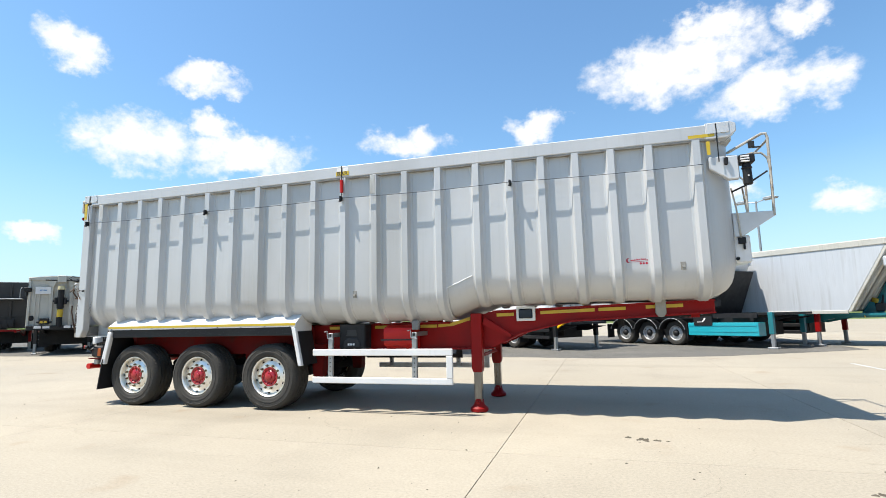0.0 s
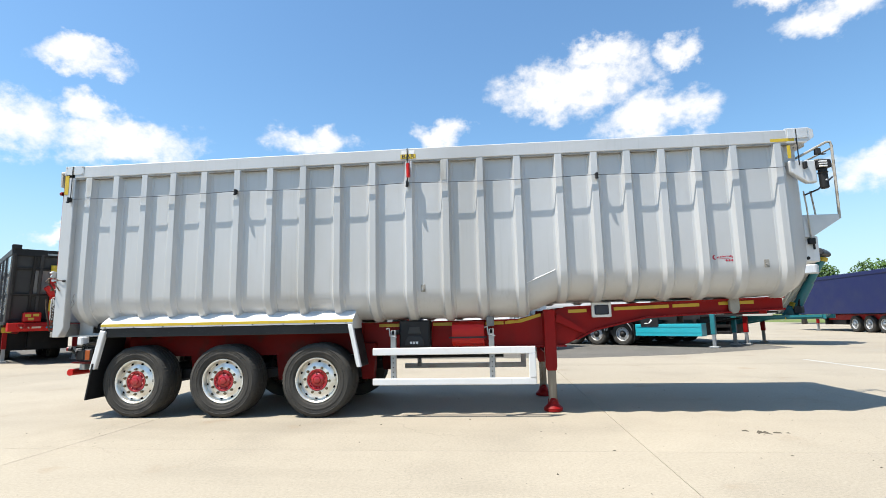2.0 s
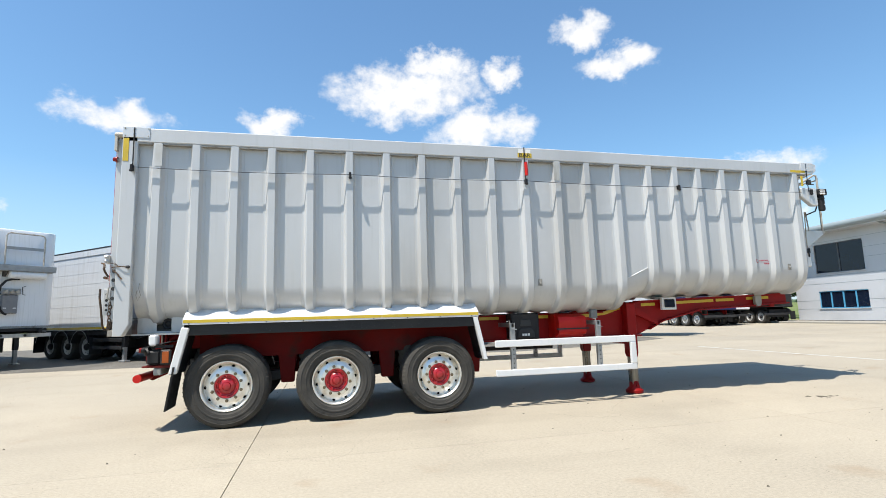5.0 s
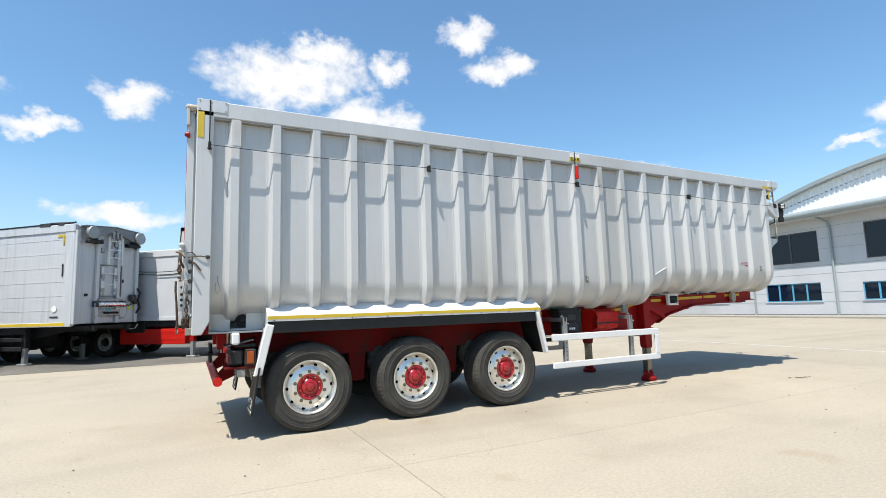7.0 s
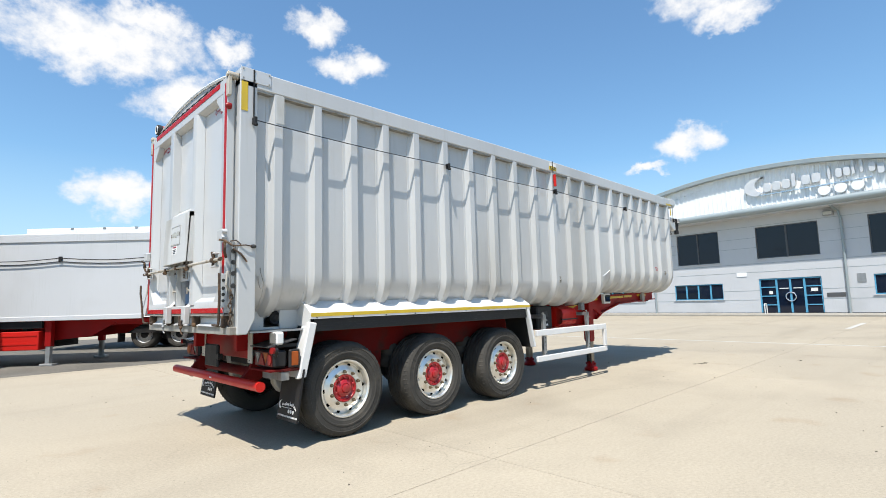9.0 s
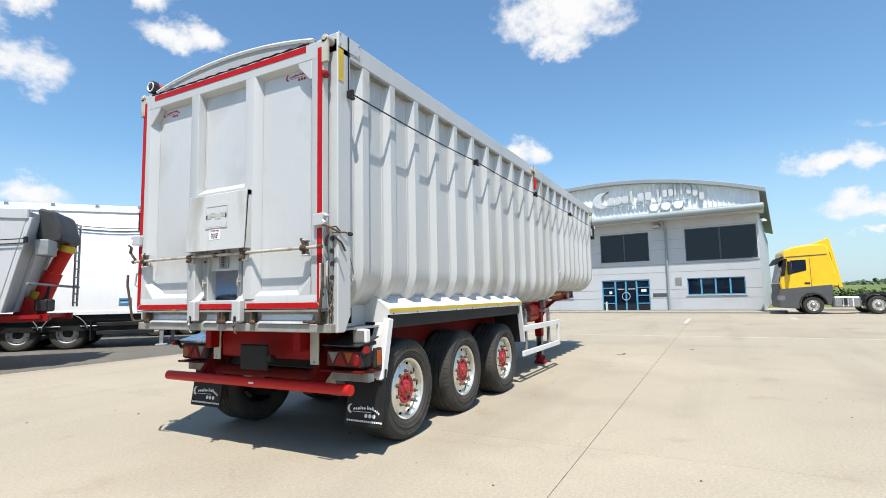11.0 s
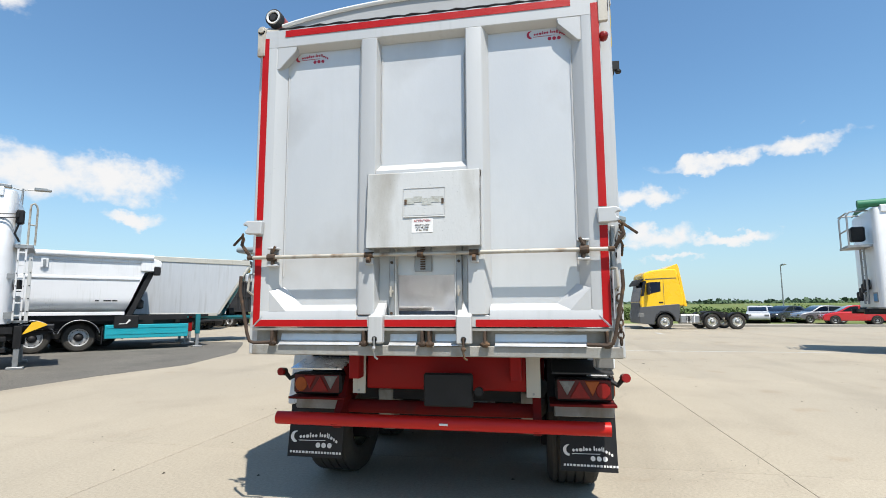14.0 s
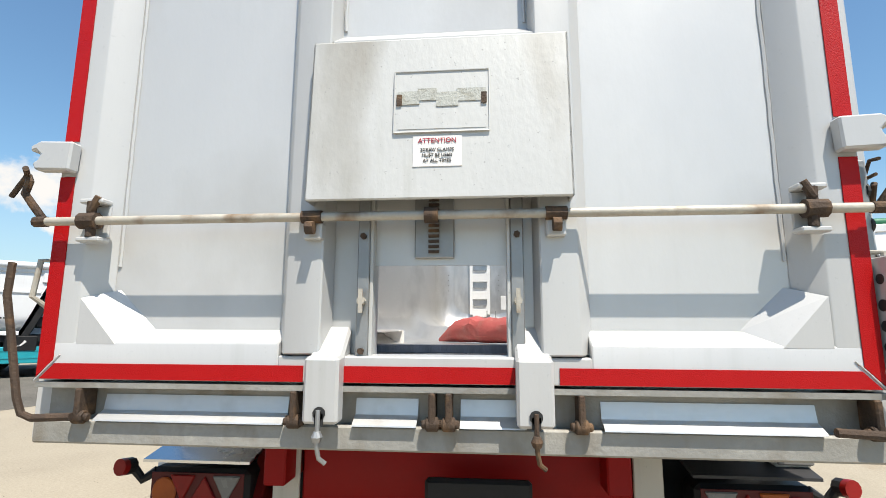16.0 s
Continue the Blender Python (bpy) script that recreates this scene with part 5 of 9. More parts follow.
# ---- marks: a crescent, bars for the letters and three dots ----
def marks(parent, at, mat, w, letters=14, url=None):
    """at(u, v): place on the surface, u along the reading direction from 0 to w, v upwards."""
    def flat(poly, nm):
        n = len(poly)
        part(nm, Build().add([at(u, v, 0.0) for u, v in poly] + [at(u, v, 0.0015) for u, v in poly],
                             [tuple(range(n))[::-1], tuple(range(n, 2 * n))] + [(i, (i + 1) % n, n + (i + 1) % n, n + i) for i in range(n)]), mat, parent)
    r = 0.105 * w
    cres = [(r * 0.95 + r * math.cos(a), r * math.sin(a)) for a in (math.pi * (0.45 + 1.1 * k / 10) for k in range(11))]
    cres += [(r * 1.25 + r * 0.72 * math.cos(a), r * 0.1 + r * 0.75 * math.sin(a)) for a in (math.pi * (1.45 - 0.9 * k / 10) for k in range(11))]
    flat(cres, "crescent")
    u = 0.17 * w
    word = (0.9, 0.9, 1.2, 0.45, 0.9, 0.9, -0.5, 0.45, 0.55, 0.9, 0.35, 0.35, 0.9, 0.55, 0.75)       # widths of the shapes, with the word gap
    unit = 0.80 * w / sum(abs(q) + 0.22 for q in word)
    for k, q in enumerate(word):
        if q < 0:
            u += -q * unit
            continue
        v = 0.03 * w * math.sin(math.pi * k / 15) - 0.03 * w - 0.07 * w * max(0.0, (k - 9) / 5) ** 2
        x0, x1, z0, z1 = u, u + q * unit, v, v + (0.088 if q < 0.5 else 0.058) * w
        r = min(0.4 * (x1 - x0), 0.02 * w)
        flat([(x0 + r, z0), (x1 - r, z0), (x1, z0 + r), (x1, z1 - r), (x1 - r, z1), (x0 + r, z1), (x0, z1 - r), (x0, z0 + r)], "letter_bar")
        u += (q + 0.22) * unit
    flat([(0.16 * w, -0.07 * w), (0.7 * w, -0.06 * w), (0.7 * w, -0.05 * w), (0.16 * w, -0.058 * w)], "underline")
    for k in range(3):
        c = (0.56 * w + 0.115 * w * k, -0.14 * w)
        flat([(c[0] + 0.047 * w * math.cos(a), c[1] + 0.047 * w * math.sin(a)) for a in (2 * math.pi * j / 12 for j in range(12))], "dot")
    if url:
        u = 0.0
        for k, wd in enumerate(url):
            flat([(u, -0.29 * w), (u + wd * w, -0.29 * w), (u + wd * w, -0.25 * w), (u, -0.25 * w)], "print_bar")
            u += (wd + 0.02) * w


for y_left, z_mid, w in ((2.385, 0.41, 0.42), (0.24, 0.40, 0.37)):
    def on_flap(u, v, o, y_left=y_left, z_mid=z_mid):
        z = z_mid + v
        return (-0.585 - (0.67 - z) * 0.15 - 0.003 - o, y_left - u, z)
    marks(trailer, on_flap, M["label"], w, 14, (0.04, 0.04, 0.04, 0.05, 0.05, 0.05, 0.03, 0.05, 0.05, 0.03, 0.04, 0.05, 0.03, 0.03, 0.05, 0.04, 0.04))
for y_left, w in ((2.125, 0.27), (0.420, 0.27)):
    def on_gate(u, v, o, y_left=y_left):
        return (-1.233 - o, y_left - u, 3.29 + v)
    marks(gate, on_gate, M["ink_red"], w, 14)


def on_side(u, v, o):
    return (7.77 + u, YN + taper(7.77 + u) - 0.0005 - o, 1.965 + v)


marks(tub, on_side, M["ink_red"], 0.30, 14)

# ---- small things on the side ----
sg = part("side_sign", Build().box(3.775, 3.985, -0.1405, -0.1365, 3.435, 3.50), M["tape_yellow"], trailer, "small yellow lettered plate")
part("sign_plate", Build().box(3.79, 3.97, -0.1395, -0.1360, 3.50, 3.555), M["label"], sg)
text_on("BAR", 0.078, Matrix.Translation((3.88, -0.1418, 3.467)) @ pose(0, 0, 0, 90, 0, 0) @ Matrix.Diagonal((1.25, 1, 1, 1)), M["ink"], sg)
part("reflector_strip", Build().box(8.56, 8.88, -0.0525, -0.0465, 3.425, 3.465), M["tape_yellow"], trailer)
part("reflector_strip", Build().box(8.78, 8.82, -0.0525, -0.0475, 3.20, 3.37), M["tape_yellow"], trailer)
part("corner_plate", Build().box(8.80, 9.04, -0.062, -0.0525, 3.46, 3.59), M["grey"], trailer, "", 0.003)
for x, z in ((-1.19, 3.57), (-1.19, 3.48), (-1.08, 3.57), (-1.08, 3.48), (-0.94, 3.57), (-0.94, 3.48)):
    part("rivet", Build().cyl((x, -0.142, z), (x, -0.147, z), 0.008, 6), M["sill"], trailer)
for x, z in ((4.05, 1.66), (8.42, 1.86)):
    yt = YN + taper(x)
    part("tie_bolt", Build().cyl((x, yt, z), (x, yt - 0.03, z), 0.016, 8).box(x - 0.03, x + 0.03, yt - 0.006, yt, z - 0.04, z + 0.06), M["sill"], tub, "small stained tie-down bolt", 0.002)
part("tie_loop", Build().tube([(-0.98, YN - 0.01, 1.72), (-0.98, YN - 0.03, 1.66), (-0.955, YN - 0.03, 1.58), (-0.985, YN - 0.03, 1.52), (-1.005, YN - 0.03, 1.58), (-1.0, YN - 0.01, 1.64)], 0.004, 6), M["sill"], tub, "dark wire tie loop")
for x in (-0.82, 4.36):
    part("repair_plate", Build().box(x - 0.04, x + 0.04, YN + taper(x) - 0.076, YN + taper(x) - 0.0723, 3.12, 3.40), M["hatch"], tub, "scuffed repair plate", 0.001)
part("kink_seam", Build().tube([(5.40, YN + 0.022, 1.70), (5.79, YN + 0.029, 1.865)], 0.006, 6), M["white"], tub)

# side locking gear on the near rear post
lock = part("locking_gear", Build().box(-1.255, -1.225, -0.10, -0.07, 1.45, 1.95), M["steel"], trailer, "worn side locking gear with perforated strip", 0.004)
for z in (1.55, 1.66, 1.76, 1.86):
    part("hole", Build().cyl((-1.24, -0.103, z), (-1.24, -0.095, z), 0.022, 10), M["ink"], lock)
part("handle", Build().tube([(-1.26, -0.12, 1.905), (-1.15, -0.155, 1.915), (-1.09, -0.155, 1.905)], 0.0055).tube([(-1.28, -0.12, 1.945), (-1.23, -0.13, 1.955), (-1.19, -0.14, 1.92)], 0.0055).tube([(-1.25, -0.12, 1.88), (-1.19, -0.15, 1.83), (-1.14, -0.15, 1.765)], 0.0085), M["rust"], lock, "rusty lever handle")
for k in range(8):
    zc = 1.49 - 0.038 * k
    ring = [(-1.262 + 0.004 * math.sin(1.7 * k) + (0.016 * math.cos(a) if k % 2 else 0.003 * math.cos(a)), -0.105 + (0.003 * math.cos(a) if k % 2 else 0.016 * math.cos(a)), zc + 0.026 * math.sin(a)) for a in (2 * math.pi * j / 10 for j in range(11))]
    part("chain_link", Build().tube(ring, 0.0055, 5), M["rust"], lock)
part("knob", Build().lathe([(0.0, 0.0), (0.0, 0.016), (0.025, 0.019), (0.04, 0.011), (0.04, 0.0)], (-1.10, -0.155, 1.906), 10, "x"), M["skirt"], lock)

# ---- front end: winder, ladder frame, control box ----
arm = part("winder_arm", Build().prism([(8.80, 3.03), (9.00, 2.88), (9.12, 2.88), (9.12, 3.17), (8.80, 3.18)], "y", -0.02, 0.06), M["grey"], trailer, "grey bracket arm for the cover winder", 0.012)
part("winder", Build().box(9.12, 9.285, -0.06, 0.10, 3.06, 3.165).cyl((9.20, 0.0, 3.06), (9.205, 0.0, 2.80), 0.05, 14).cyl((9.20, 0.0, 3.02), (9.20, 0.0, 2.99), 0.06, 14), M["black"], arm, "black cover winder gearbox", 0.012)
part("bolt", Build().cyl((9.20, -0.052, 2.90), (9.20, -0.058, 2.90), 0.010, 8), M["label"], arm)
for k in range(3):
    part("spring_coil", Build().cyl((9.13, -0.068, 3.075 + 0.03 * k), (9.22, -0.068, 3.075 + 0.03 * k), 0.010, 8), M["label"], arm)
part("winder_bar", Build().tube([(9.05, 0.16, 2.76), (9.20, 0.12, 2.82), (9.5, 0.30, 3.02)], 0.011), M["skirt"], arm)
part("clip", Build().box(8.96, 9.0, -0.06, -0.02, 3.06, 3.15), M["black"], arm, "", 0.006)
bracket = [(9.07, 2.22), (9.16, 2.22), (9.54, 2.46), (9.54, 2.52), (9.07, 2.52)]
plat = part("front_platform", Build().prism(bracket, "y", 0.30, 0.34).prism(bracket, "y", 1.40, 1.44).box(9.07, 9.54, 0.34, 1.40, 2.49, 2.52), M["grey"], trailer, "grey front platform with ladder hoops", 0.006)
for y in (0.31, 1.40):
    part("hand_rail", Build().tube([(9.53, y, 2.46), (9.54, y, 3.0), (9.545, y, 3.45), (9.53, y, 3.505), (9.48, y, 3.505), (9.08, y, 3.30)], 0.017, 8), M["rod"], plat)
    part("hand_rail", Build().tube([(9.08, y, 3.26), (9.24, y, 3.24), (9.36, y, 3.27), (9.46, y, 3.26), (9.52, y, 3.19), (9.535, y, 3.10)], 0.013, 8), M["rod"], plat)
part("rail_bar", Build().cyl((9.54, 0.31, 3.42), (9.54, 1.40, 3.42), 0.014, 8), M["rod"], plat)
part("stay", Build().cyl((9.24, 0.31, 2.52), (9.21, 0.31, 2.84), 0.011, 8), M["rod"], plat)
part("lamp", Build().box(9.33, 9.39, 0.28, 0.34, 3.34, 3.42).box(9.37, 9.46, 0.29, 0.33, 3.335, 3.348), M["skirt"], plat, "", 0.005)
ctl = part("control_box", Build().box(9.06, 9.25, 0.33, 0.75, 1.90, 2.24), M["white"], trailer, "pale control box with black plugs", 0.015)
part("plug", Build().box(9.11, 9.19, 0.28, 0.33, 2.13, 2.21).cyl((9.17, 0.30, 2.13), (9.17, 0.30, 2.06), 0.014, 8), M["black"], ctl, "", 0.01)
part("plug", Build().cyl((9.09, 0.31, 1.95), (9.09, 0.335, 1.95), 0.022, 10), M["black"], ctl)
part("cable", Build().tube([(9.06, 0.20, 2.82), (9.10, 0.24, 2.62), (9.13, 0.28, 2.40), (9.14, 0.29, 2.20)], 0.010, 6), M["rod"], ctl)
for x, y in ((8.93, 0.86), (8.86, 1.06)):
    part("step_loop", Build().tube([(x, y, 1.88), (x + 0.02, y, 1.62), (x + 0.01, y, 1.52), (x - 0.04, y, 1.50), (x - 0.16, y, 1.51), (x - 0.28, y, 1.57)], 0.011, 6), M["steel"], trailer, "bent steel step loop")

# ---- inside the tub ----
inl = part("inner_ladder", Build().box(8.99, 9.045, 0.985, 1.055, 1.80, 3.25).box(8.99, 9.045, 1.385, 1.455, 1.80, 3.25), M["white"], tub, "pale notched inner ladder")
for k in range(4):
    z = 1.745 + 0.408 * k
    part("rung", Build().box(9.0, 9.045, 1.055, 1.385, z, z + 0.27), M["white"], inl)
    part("notch_lip", Build().prism([(1.06, z + 0.27), (1.10, z + 0.245), (1.34, z + 0.245), (1.38, z + 0.27)], "x", 8.975, 9.0), M["steel"], inl)
for y in (0.78, 1.95):
    for k in range(4):
        part("rivet", Build().cyl((9.05, y, 2.35 + 0.12 * k), (9.035, y, 2.35 + 0.12 * k), 0.014, 6), M["sill"], tub)
for k in range(4):      # worn dark boards stacked behind the opening as a sill
    part("sill_board", Build().box(-1.15 + 0.012 * k, -1.08, 0.72, 1.58, 1.30 + 0.029 * k, 1.327 + 0.029 * k), M["plank_in"], tub, "", 0.003)
b = Build()
rings = []
for k in range(19):
    q = k / 18
    y, xc = 1.60 - 1.05 * q, 3.5 - 1.15 * q
    rr = 0.165 * min(1, 0.18 + q * 3.2) * (1 + 0.16 * noise.noise((k * 0.7, 1, 5)))
    ring = []
    for j in range(16):
        a = 2 * math.pi * j / 16
        f = 1 + 0.13 * noise.noise((k * 0.8, math.cos(a) * 1.4, math.sin(a) * 1.4)) + 0.05 * math.sin(5 * a + 0.9 * k)
        ring.append((xc + rr * 0.7 * f * math.cos(a), y - rr * 0.5 * f * math.cos(a), max(1.316, 1.312 + rr * 0.85 + rr * 0.85 * f * math.sin(a))))
    rings.append(ring)
b.loft(rings, caps=True)
tagged(new("folded_tarpaulin", b.mesh("folded_tarpaulin", M["tarp"])), "faded red tarpaulin bundle lying on the tub floor", "tarpaulin")

# ---- office building ----
bld = thing("office_building", pose(34.3, 2.9, 0, 0, 0, -95.7), "two-storey grey clad office building with a curved barrel roof", "building")
WINDOWS = [(-20.4, -16.6, 3.5, 5.6), (-13.3, -9.6, 3.55, 5.6), (-6.9, -4.0, 3.5, 5.7), (-1.68, 1.74, 3.6, 5.65), (4.1, 8.3, 3.45, 5.65),
           (-20.4, -16.6, 0.98, 2.2), (-13.45, -9.7, 0.98, 2.2), (-7.3, -3.95, 1.02, 2.1), (4.08, 7.5, 1.15, 2.28)]
DOOR = (-1.72, 1.66, 0.05, 2.3)
XL, XR, ZG = -22.4, 8.42, 6.35
# front wall cut into piers and bands round the openings
cols = sorted({XL, XR, DOOR[0], DOOR[1], *[w[0] for w in WINDOWS], *[w[1] for w in WINDOWS]})
rows_z = sorted({0.0, ZG, DOOR[2], DOOR[3], *[w[2] for w in WINDOWS], *[w[3] for w in WINDOWS]})
solid_cell = [[not any(w[0] < (cols[i] + cols[i + 1]) / 2 < w[1] and w[2] < (rows_z[j] + rows_z[j + 1]) / 2 < w[3] for w in WINDOWS + [DOOR]) for j in range(len(rows_z) - 1)] for i in range(len(cols) - 1)]
NC, NR = len(cols), len(rows_z)


def vid(i, j, back):
    return (i * NR + j) * 2 + back


def filled(i, j):
    return 0 <= i < NC - 1 and 0 <= j < NR - 1 and solid_cell[i][j]


faces = []
for i in range(NC - 1):
    for j in range(NR - 1):
        if not filled(i, j):
            continue
        q = [(i, j), (i + 1, j), (i + 1, j + 1), (i, j + 1)]
        faces += [tuple(vid(*p, 0) for p in q), tuple(vid(*p, 1) for p in reversed(q))]
        for (p0, p1, di, dj) in ((q[0], q[1], 0, -1), (q[1], q[2], 1, 0), (q[2], q[3], 0, 1), (q[3], q[0], -1, 0)):
            if not filled(i + di, j + dj):
                faces.append((vid(*p1, 0), vid(*p0, 0), vid(*p0, 1), vid(*p1, 1)))
b = Build().add([(x, 0.25 * back, z) for x in cols for z in rows_z for back in (0, 1)], faces)
wall = part("front_wall", b, M["clad"], bld, "pale grey panel cladding")
part("side_wall", Build().box(XR - 0.25, XR, 0.25, 30, 0, ZG), M["clad"], bld)
part("side_wall", Build().box(XL, XL + 0.25, 0.25, 30, 0, ZG), M["clad"], bld)
part("back_wall", Build().box(XL, XR, 30, 30.25, 0, ZG), M["clad"], bld)
part("upper_floor", Build().box(XL + 0.26, XR - 0.26, 0.3, 29.9, 2.9, 3.1), M["clad"], bld)
part("room_back", Build().box(XL + 0.26, XR - 0.26, 4.0, 4.1, 0.0, ZG), M["cabgrey"], bld)
part("plinth", Build().box(XL - 0.02, XR + 0.02, -0.03, 0.0, 0.0, 0.14), M["darkgrey"], bld)
for z in (0.95, 1.55, 2.75, 3.3, 4.35, 5.0, 5.75):       # panel joints as thin proud beads
    xs = [XL] + sorted(sum([[w[0], w[1]] for w in WINDOWS + [DOOR] if w[2] < z < w[3]], [])) + [XR]
    for k in range(0, len(xs), 2):
        part("panel_joint", Build().box(xs[k], xs[k + 1], -0.006, 0.0, z - 0.012, z + 0.012), M["roof"], wall)
for w in WINDOWS:
    up = w[2] > 3
    fm = M["cabgrey"] if up else M["frame_blue"]
    win = part("window", Build().box(w[0], w[1], 0.06, 0.12, w[2], w[2] + 0.06).box(w[0], w[1], 0.06, 0.12, w[3] - 0.06, w[3]).box(w[0], w[0] + 0.06, 0.06, 0.12, w[2] + 0.06, w[3] - 0.06).box(w[1] - 0.06, w[1], 0.06, 0.12, w[2] + 0.06, w[3] - 0.06), fm, bld, "window with dark reflective glazing")
    n = 2 if up else 4
    for k in range(n):
        a, c = w[0] + (w[1] - w[0]) * k / n, w[0] + (w[1] - w[0]) * (k + 1) / n
        part("pane", Build().box(a + 0.03, c - 0.03, 0.085, 0.095, w[2] + 0.05, w[3] - 0.05), M["glass"], win)
        if k:
            part("mullion", Build().box(a - 0.05, a + 0.05, 0.05, 0.13, w[2] + 0.06, w[3] - 0.06), fm, win)
    part("sill", Build().box(w[0] - 0.08, w[1] + 0.08, -0.06, 0.06, w[2] - 0.05, w[2]), M["clad"], win)
door = part("entrance_door", Build().box(DOOR[0], DOOR[1], 0.06, 0.14, DOOR[3] - 0.09, DOOR[3]).box(DOOR[0], DOOR[0] + 0.08, 0.06, 0.14, 0, DOOR[3] - 0.09).box(DOOR[1] - 0.08, DOOR[1], 0.06, 0.14, 0, DOOR[3] - 0.09), M["frame_blue"], bld, "blue framed glazed entrance doors with side lights")
for x in (-0.75, 0.0, 0.75):
    part("stile", Build().box(x - 0.055, x + 0.055, 0.05, 0.15, 0, DOOR[3] - 0.09), M["frame_blue"], door)
for z in (0.62, 1.18, 1.74):
    part("rail", Build().box(DOOR[0] + 0.08, -0.805, 0.06, 0.14, z - 0.03, z + 0.03), M["frame_blue"], door)
    part("rail", Build().box(0.805, DOOR[1] - 0.08, 0.06, 0.14, z - 0.03, z + 0.03), M["frame_blue"], door)
part("pane", Build().box(DOOR[0] + 0.08, DOOR[1] - 0.08, 0.095, 0.105, 0.03, DOOR[3] - 0.09), M["glass"], door)
ring = [(0.27 * math.cos(2 * math.pi * k / 24), 0.03, 1.12 + 0.27 * math.sin(2 * math.pi * k / 24)) for k in range(25)]
part("ring_handle", Build().tube(ring, 0.035), M["chrome"], door)
for x in (-0.35, 0.4):
    part("print_bar", Build().box(x - 0.25, x + 0.25, 0.045, 0.05, 1.62, 1.67), M["label"], door)
part("notice", Build().box(-1.2, -1.0, 0.08, 0.09, 1.3, 1.5), M["label"], door)
part("notice", Build().box(1.05, 1.4, 0.08, 0.09, 1.42, 1.62), M["label"], door)
# gutter and eaves
part("eave_board", Build().box(XL - 0.9, XR + 0.35, -1.1, 0.3, 6.32, 6.42), M["clad"], bld)
g = [(-0.95 - 0.24 * math.cos(a), 6.62 + 0.24 * math.sin(a)) for a in (math.pi * k / 8 - math.pi / 2 for k in range(9))]
part("gutter", Build().prism([(-1.1, 6.36)] + [(-1.1 - 0.22 * math.sin(math.pi * k / 8), 6.59 - 0.23 * math.cos(math.pi * k / 8)) for k in range(9)] + [(-0.2, 6.82), (-0.2, 6.36)], "x", XL - 1.0, XR + 0.4), M["roof"], bld, "rounded pale metal eaves gutter")
for x in (-14.3, -8.75, 2.9):
    part("downpipe", Build().tube([(x - 0.25, -0.95, 6.36), (x - 0.1, -0.14, 6.05), (x, -0.1, 5.6), (x, -0.1, 0.05)], 0.07), M["roof"], bld)
AX, AR, AZ = -1.8, 34.0, 9.55


def arc_z(x):
    return AZ - AR + math.sqrt(AR * AR - (x - AX) ** 2)


xs = [-15.2 + (XR + 0.2 + 15.2) * k / 40 for k in range(41)]
b = Build().prism([(x, arc_z(x) - 0.1) for x in xs] + [(xs[-1], 6.8), (xs[0], 6.8)], "y", 0.35, 0.55)
gable = part("gable", b, M["sheet"], bld, "pale corrugated gable sheeting")
for k in range(int((xs[-1] - xs[0]) / 0.3)):
    x = xs[0] + 0.15 + 0.3 * k
    part("sheet_rib", Build().prism([(x - 0.06, 0.35), (x - 0.03, 0.31), (x + 0.03, 0.31), (x + 0.06, 0.35)], "z", 6.8, arc_z(x) - 0.12), M["sheet"], gable)
xs = [-15.9 + (XR + 0.55 + 15.9) * k / 40 for k in range(41)]
b = Build().prism([(x, arc_z(x) + 0.12) for x in xs] + [(x, arc_z(x) - 0.16) for x in reversed(xs)], "y", -0.05, 30)
part("roof", b, M["roof"], bld, "curved pale metal barrel roof", 0.02)
part("roof_slab", Build().box(XL - 0.5, XR, 0.3, 30, 6.5, 6.8), M["roof"], bld)
# raised sign: crescent, blocks in place of the lettering, underline, three discs
sign = part("sign", Build().prism([(-1.25, 7.70), (4.5, 7.74), (4.5, 7.79), (-1.25, 7.76)], "y", 0.14, 0.24), M["chrome"], bld, "raised silver sign of a crescent, blocks and discs")
cr = [(-1.28 + 0.86 * math.cos(a), 8.30 + 0.62 * math.sin(a)) for a in (math.pi * (0.38 + 1.08 * k / 16) for k in range(17))]
cr += [(-0.86 + 0.64 * math.cos(a), 8.40 + 0.52 * math.sin(a)) for a in (math.pi * (1.40 - 0.86 * k / 16) for k in range(17))]
part("crescent", Build().prism(cr, "y", 0.12, 0.26), M["sign_silver"], sign, "", 0.02)


def block(x0, x1, z0, z1):
    r = min(0.14, (x1 - x0) * 0.4)
    pts = []
    for cx, cz, a0 in ((x1 - r, z1 - r, 0), (x0 + r, z1 - r, 90), (x0 + r, z0 + r, 180), (x1 - r, z0 + r, 270)):
        pts += [(cx + r * math.cos(radians(a0 + 22.5 * k)), cz + r * math.sin(radians(a0 + 22.5 * k))) for k in range(5)]
    part("letter_block", Build().prism(pts, "y", 0.12, 0.26), M["sign_silver"], sign, "", 0.015)


for k in range(6):
    x = -1.0 + 0.53 * k
    z = 7.88 + 0.02 * k
    block(x, x + (0.2 if k == 3 else 0.44), z, z + (0.85 if k == 3 else 0.58))
for k in range(8):
    x = 2.45 + 0.385 * k
    z = 8.02 + 0.025 * k - 0.62 * max(0.0, (k - 4) / 3) ** 2
    thin = k in (0, 3, 4)
    block(x, x + (0.14 if thin else 0.31), z, z + (0.85 if thin else 0.56))
for k in range(3):
    part("disc", Build().lathe([(0.1, 0.31), (-0.02, 0.31), (-0.04, 0.29), (-0.04, 0.0)], (2.2 + 0.80 * k, 0.2, 7.42 + 0.01 * k), 24), M["sheet"], sign)
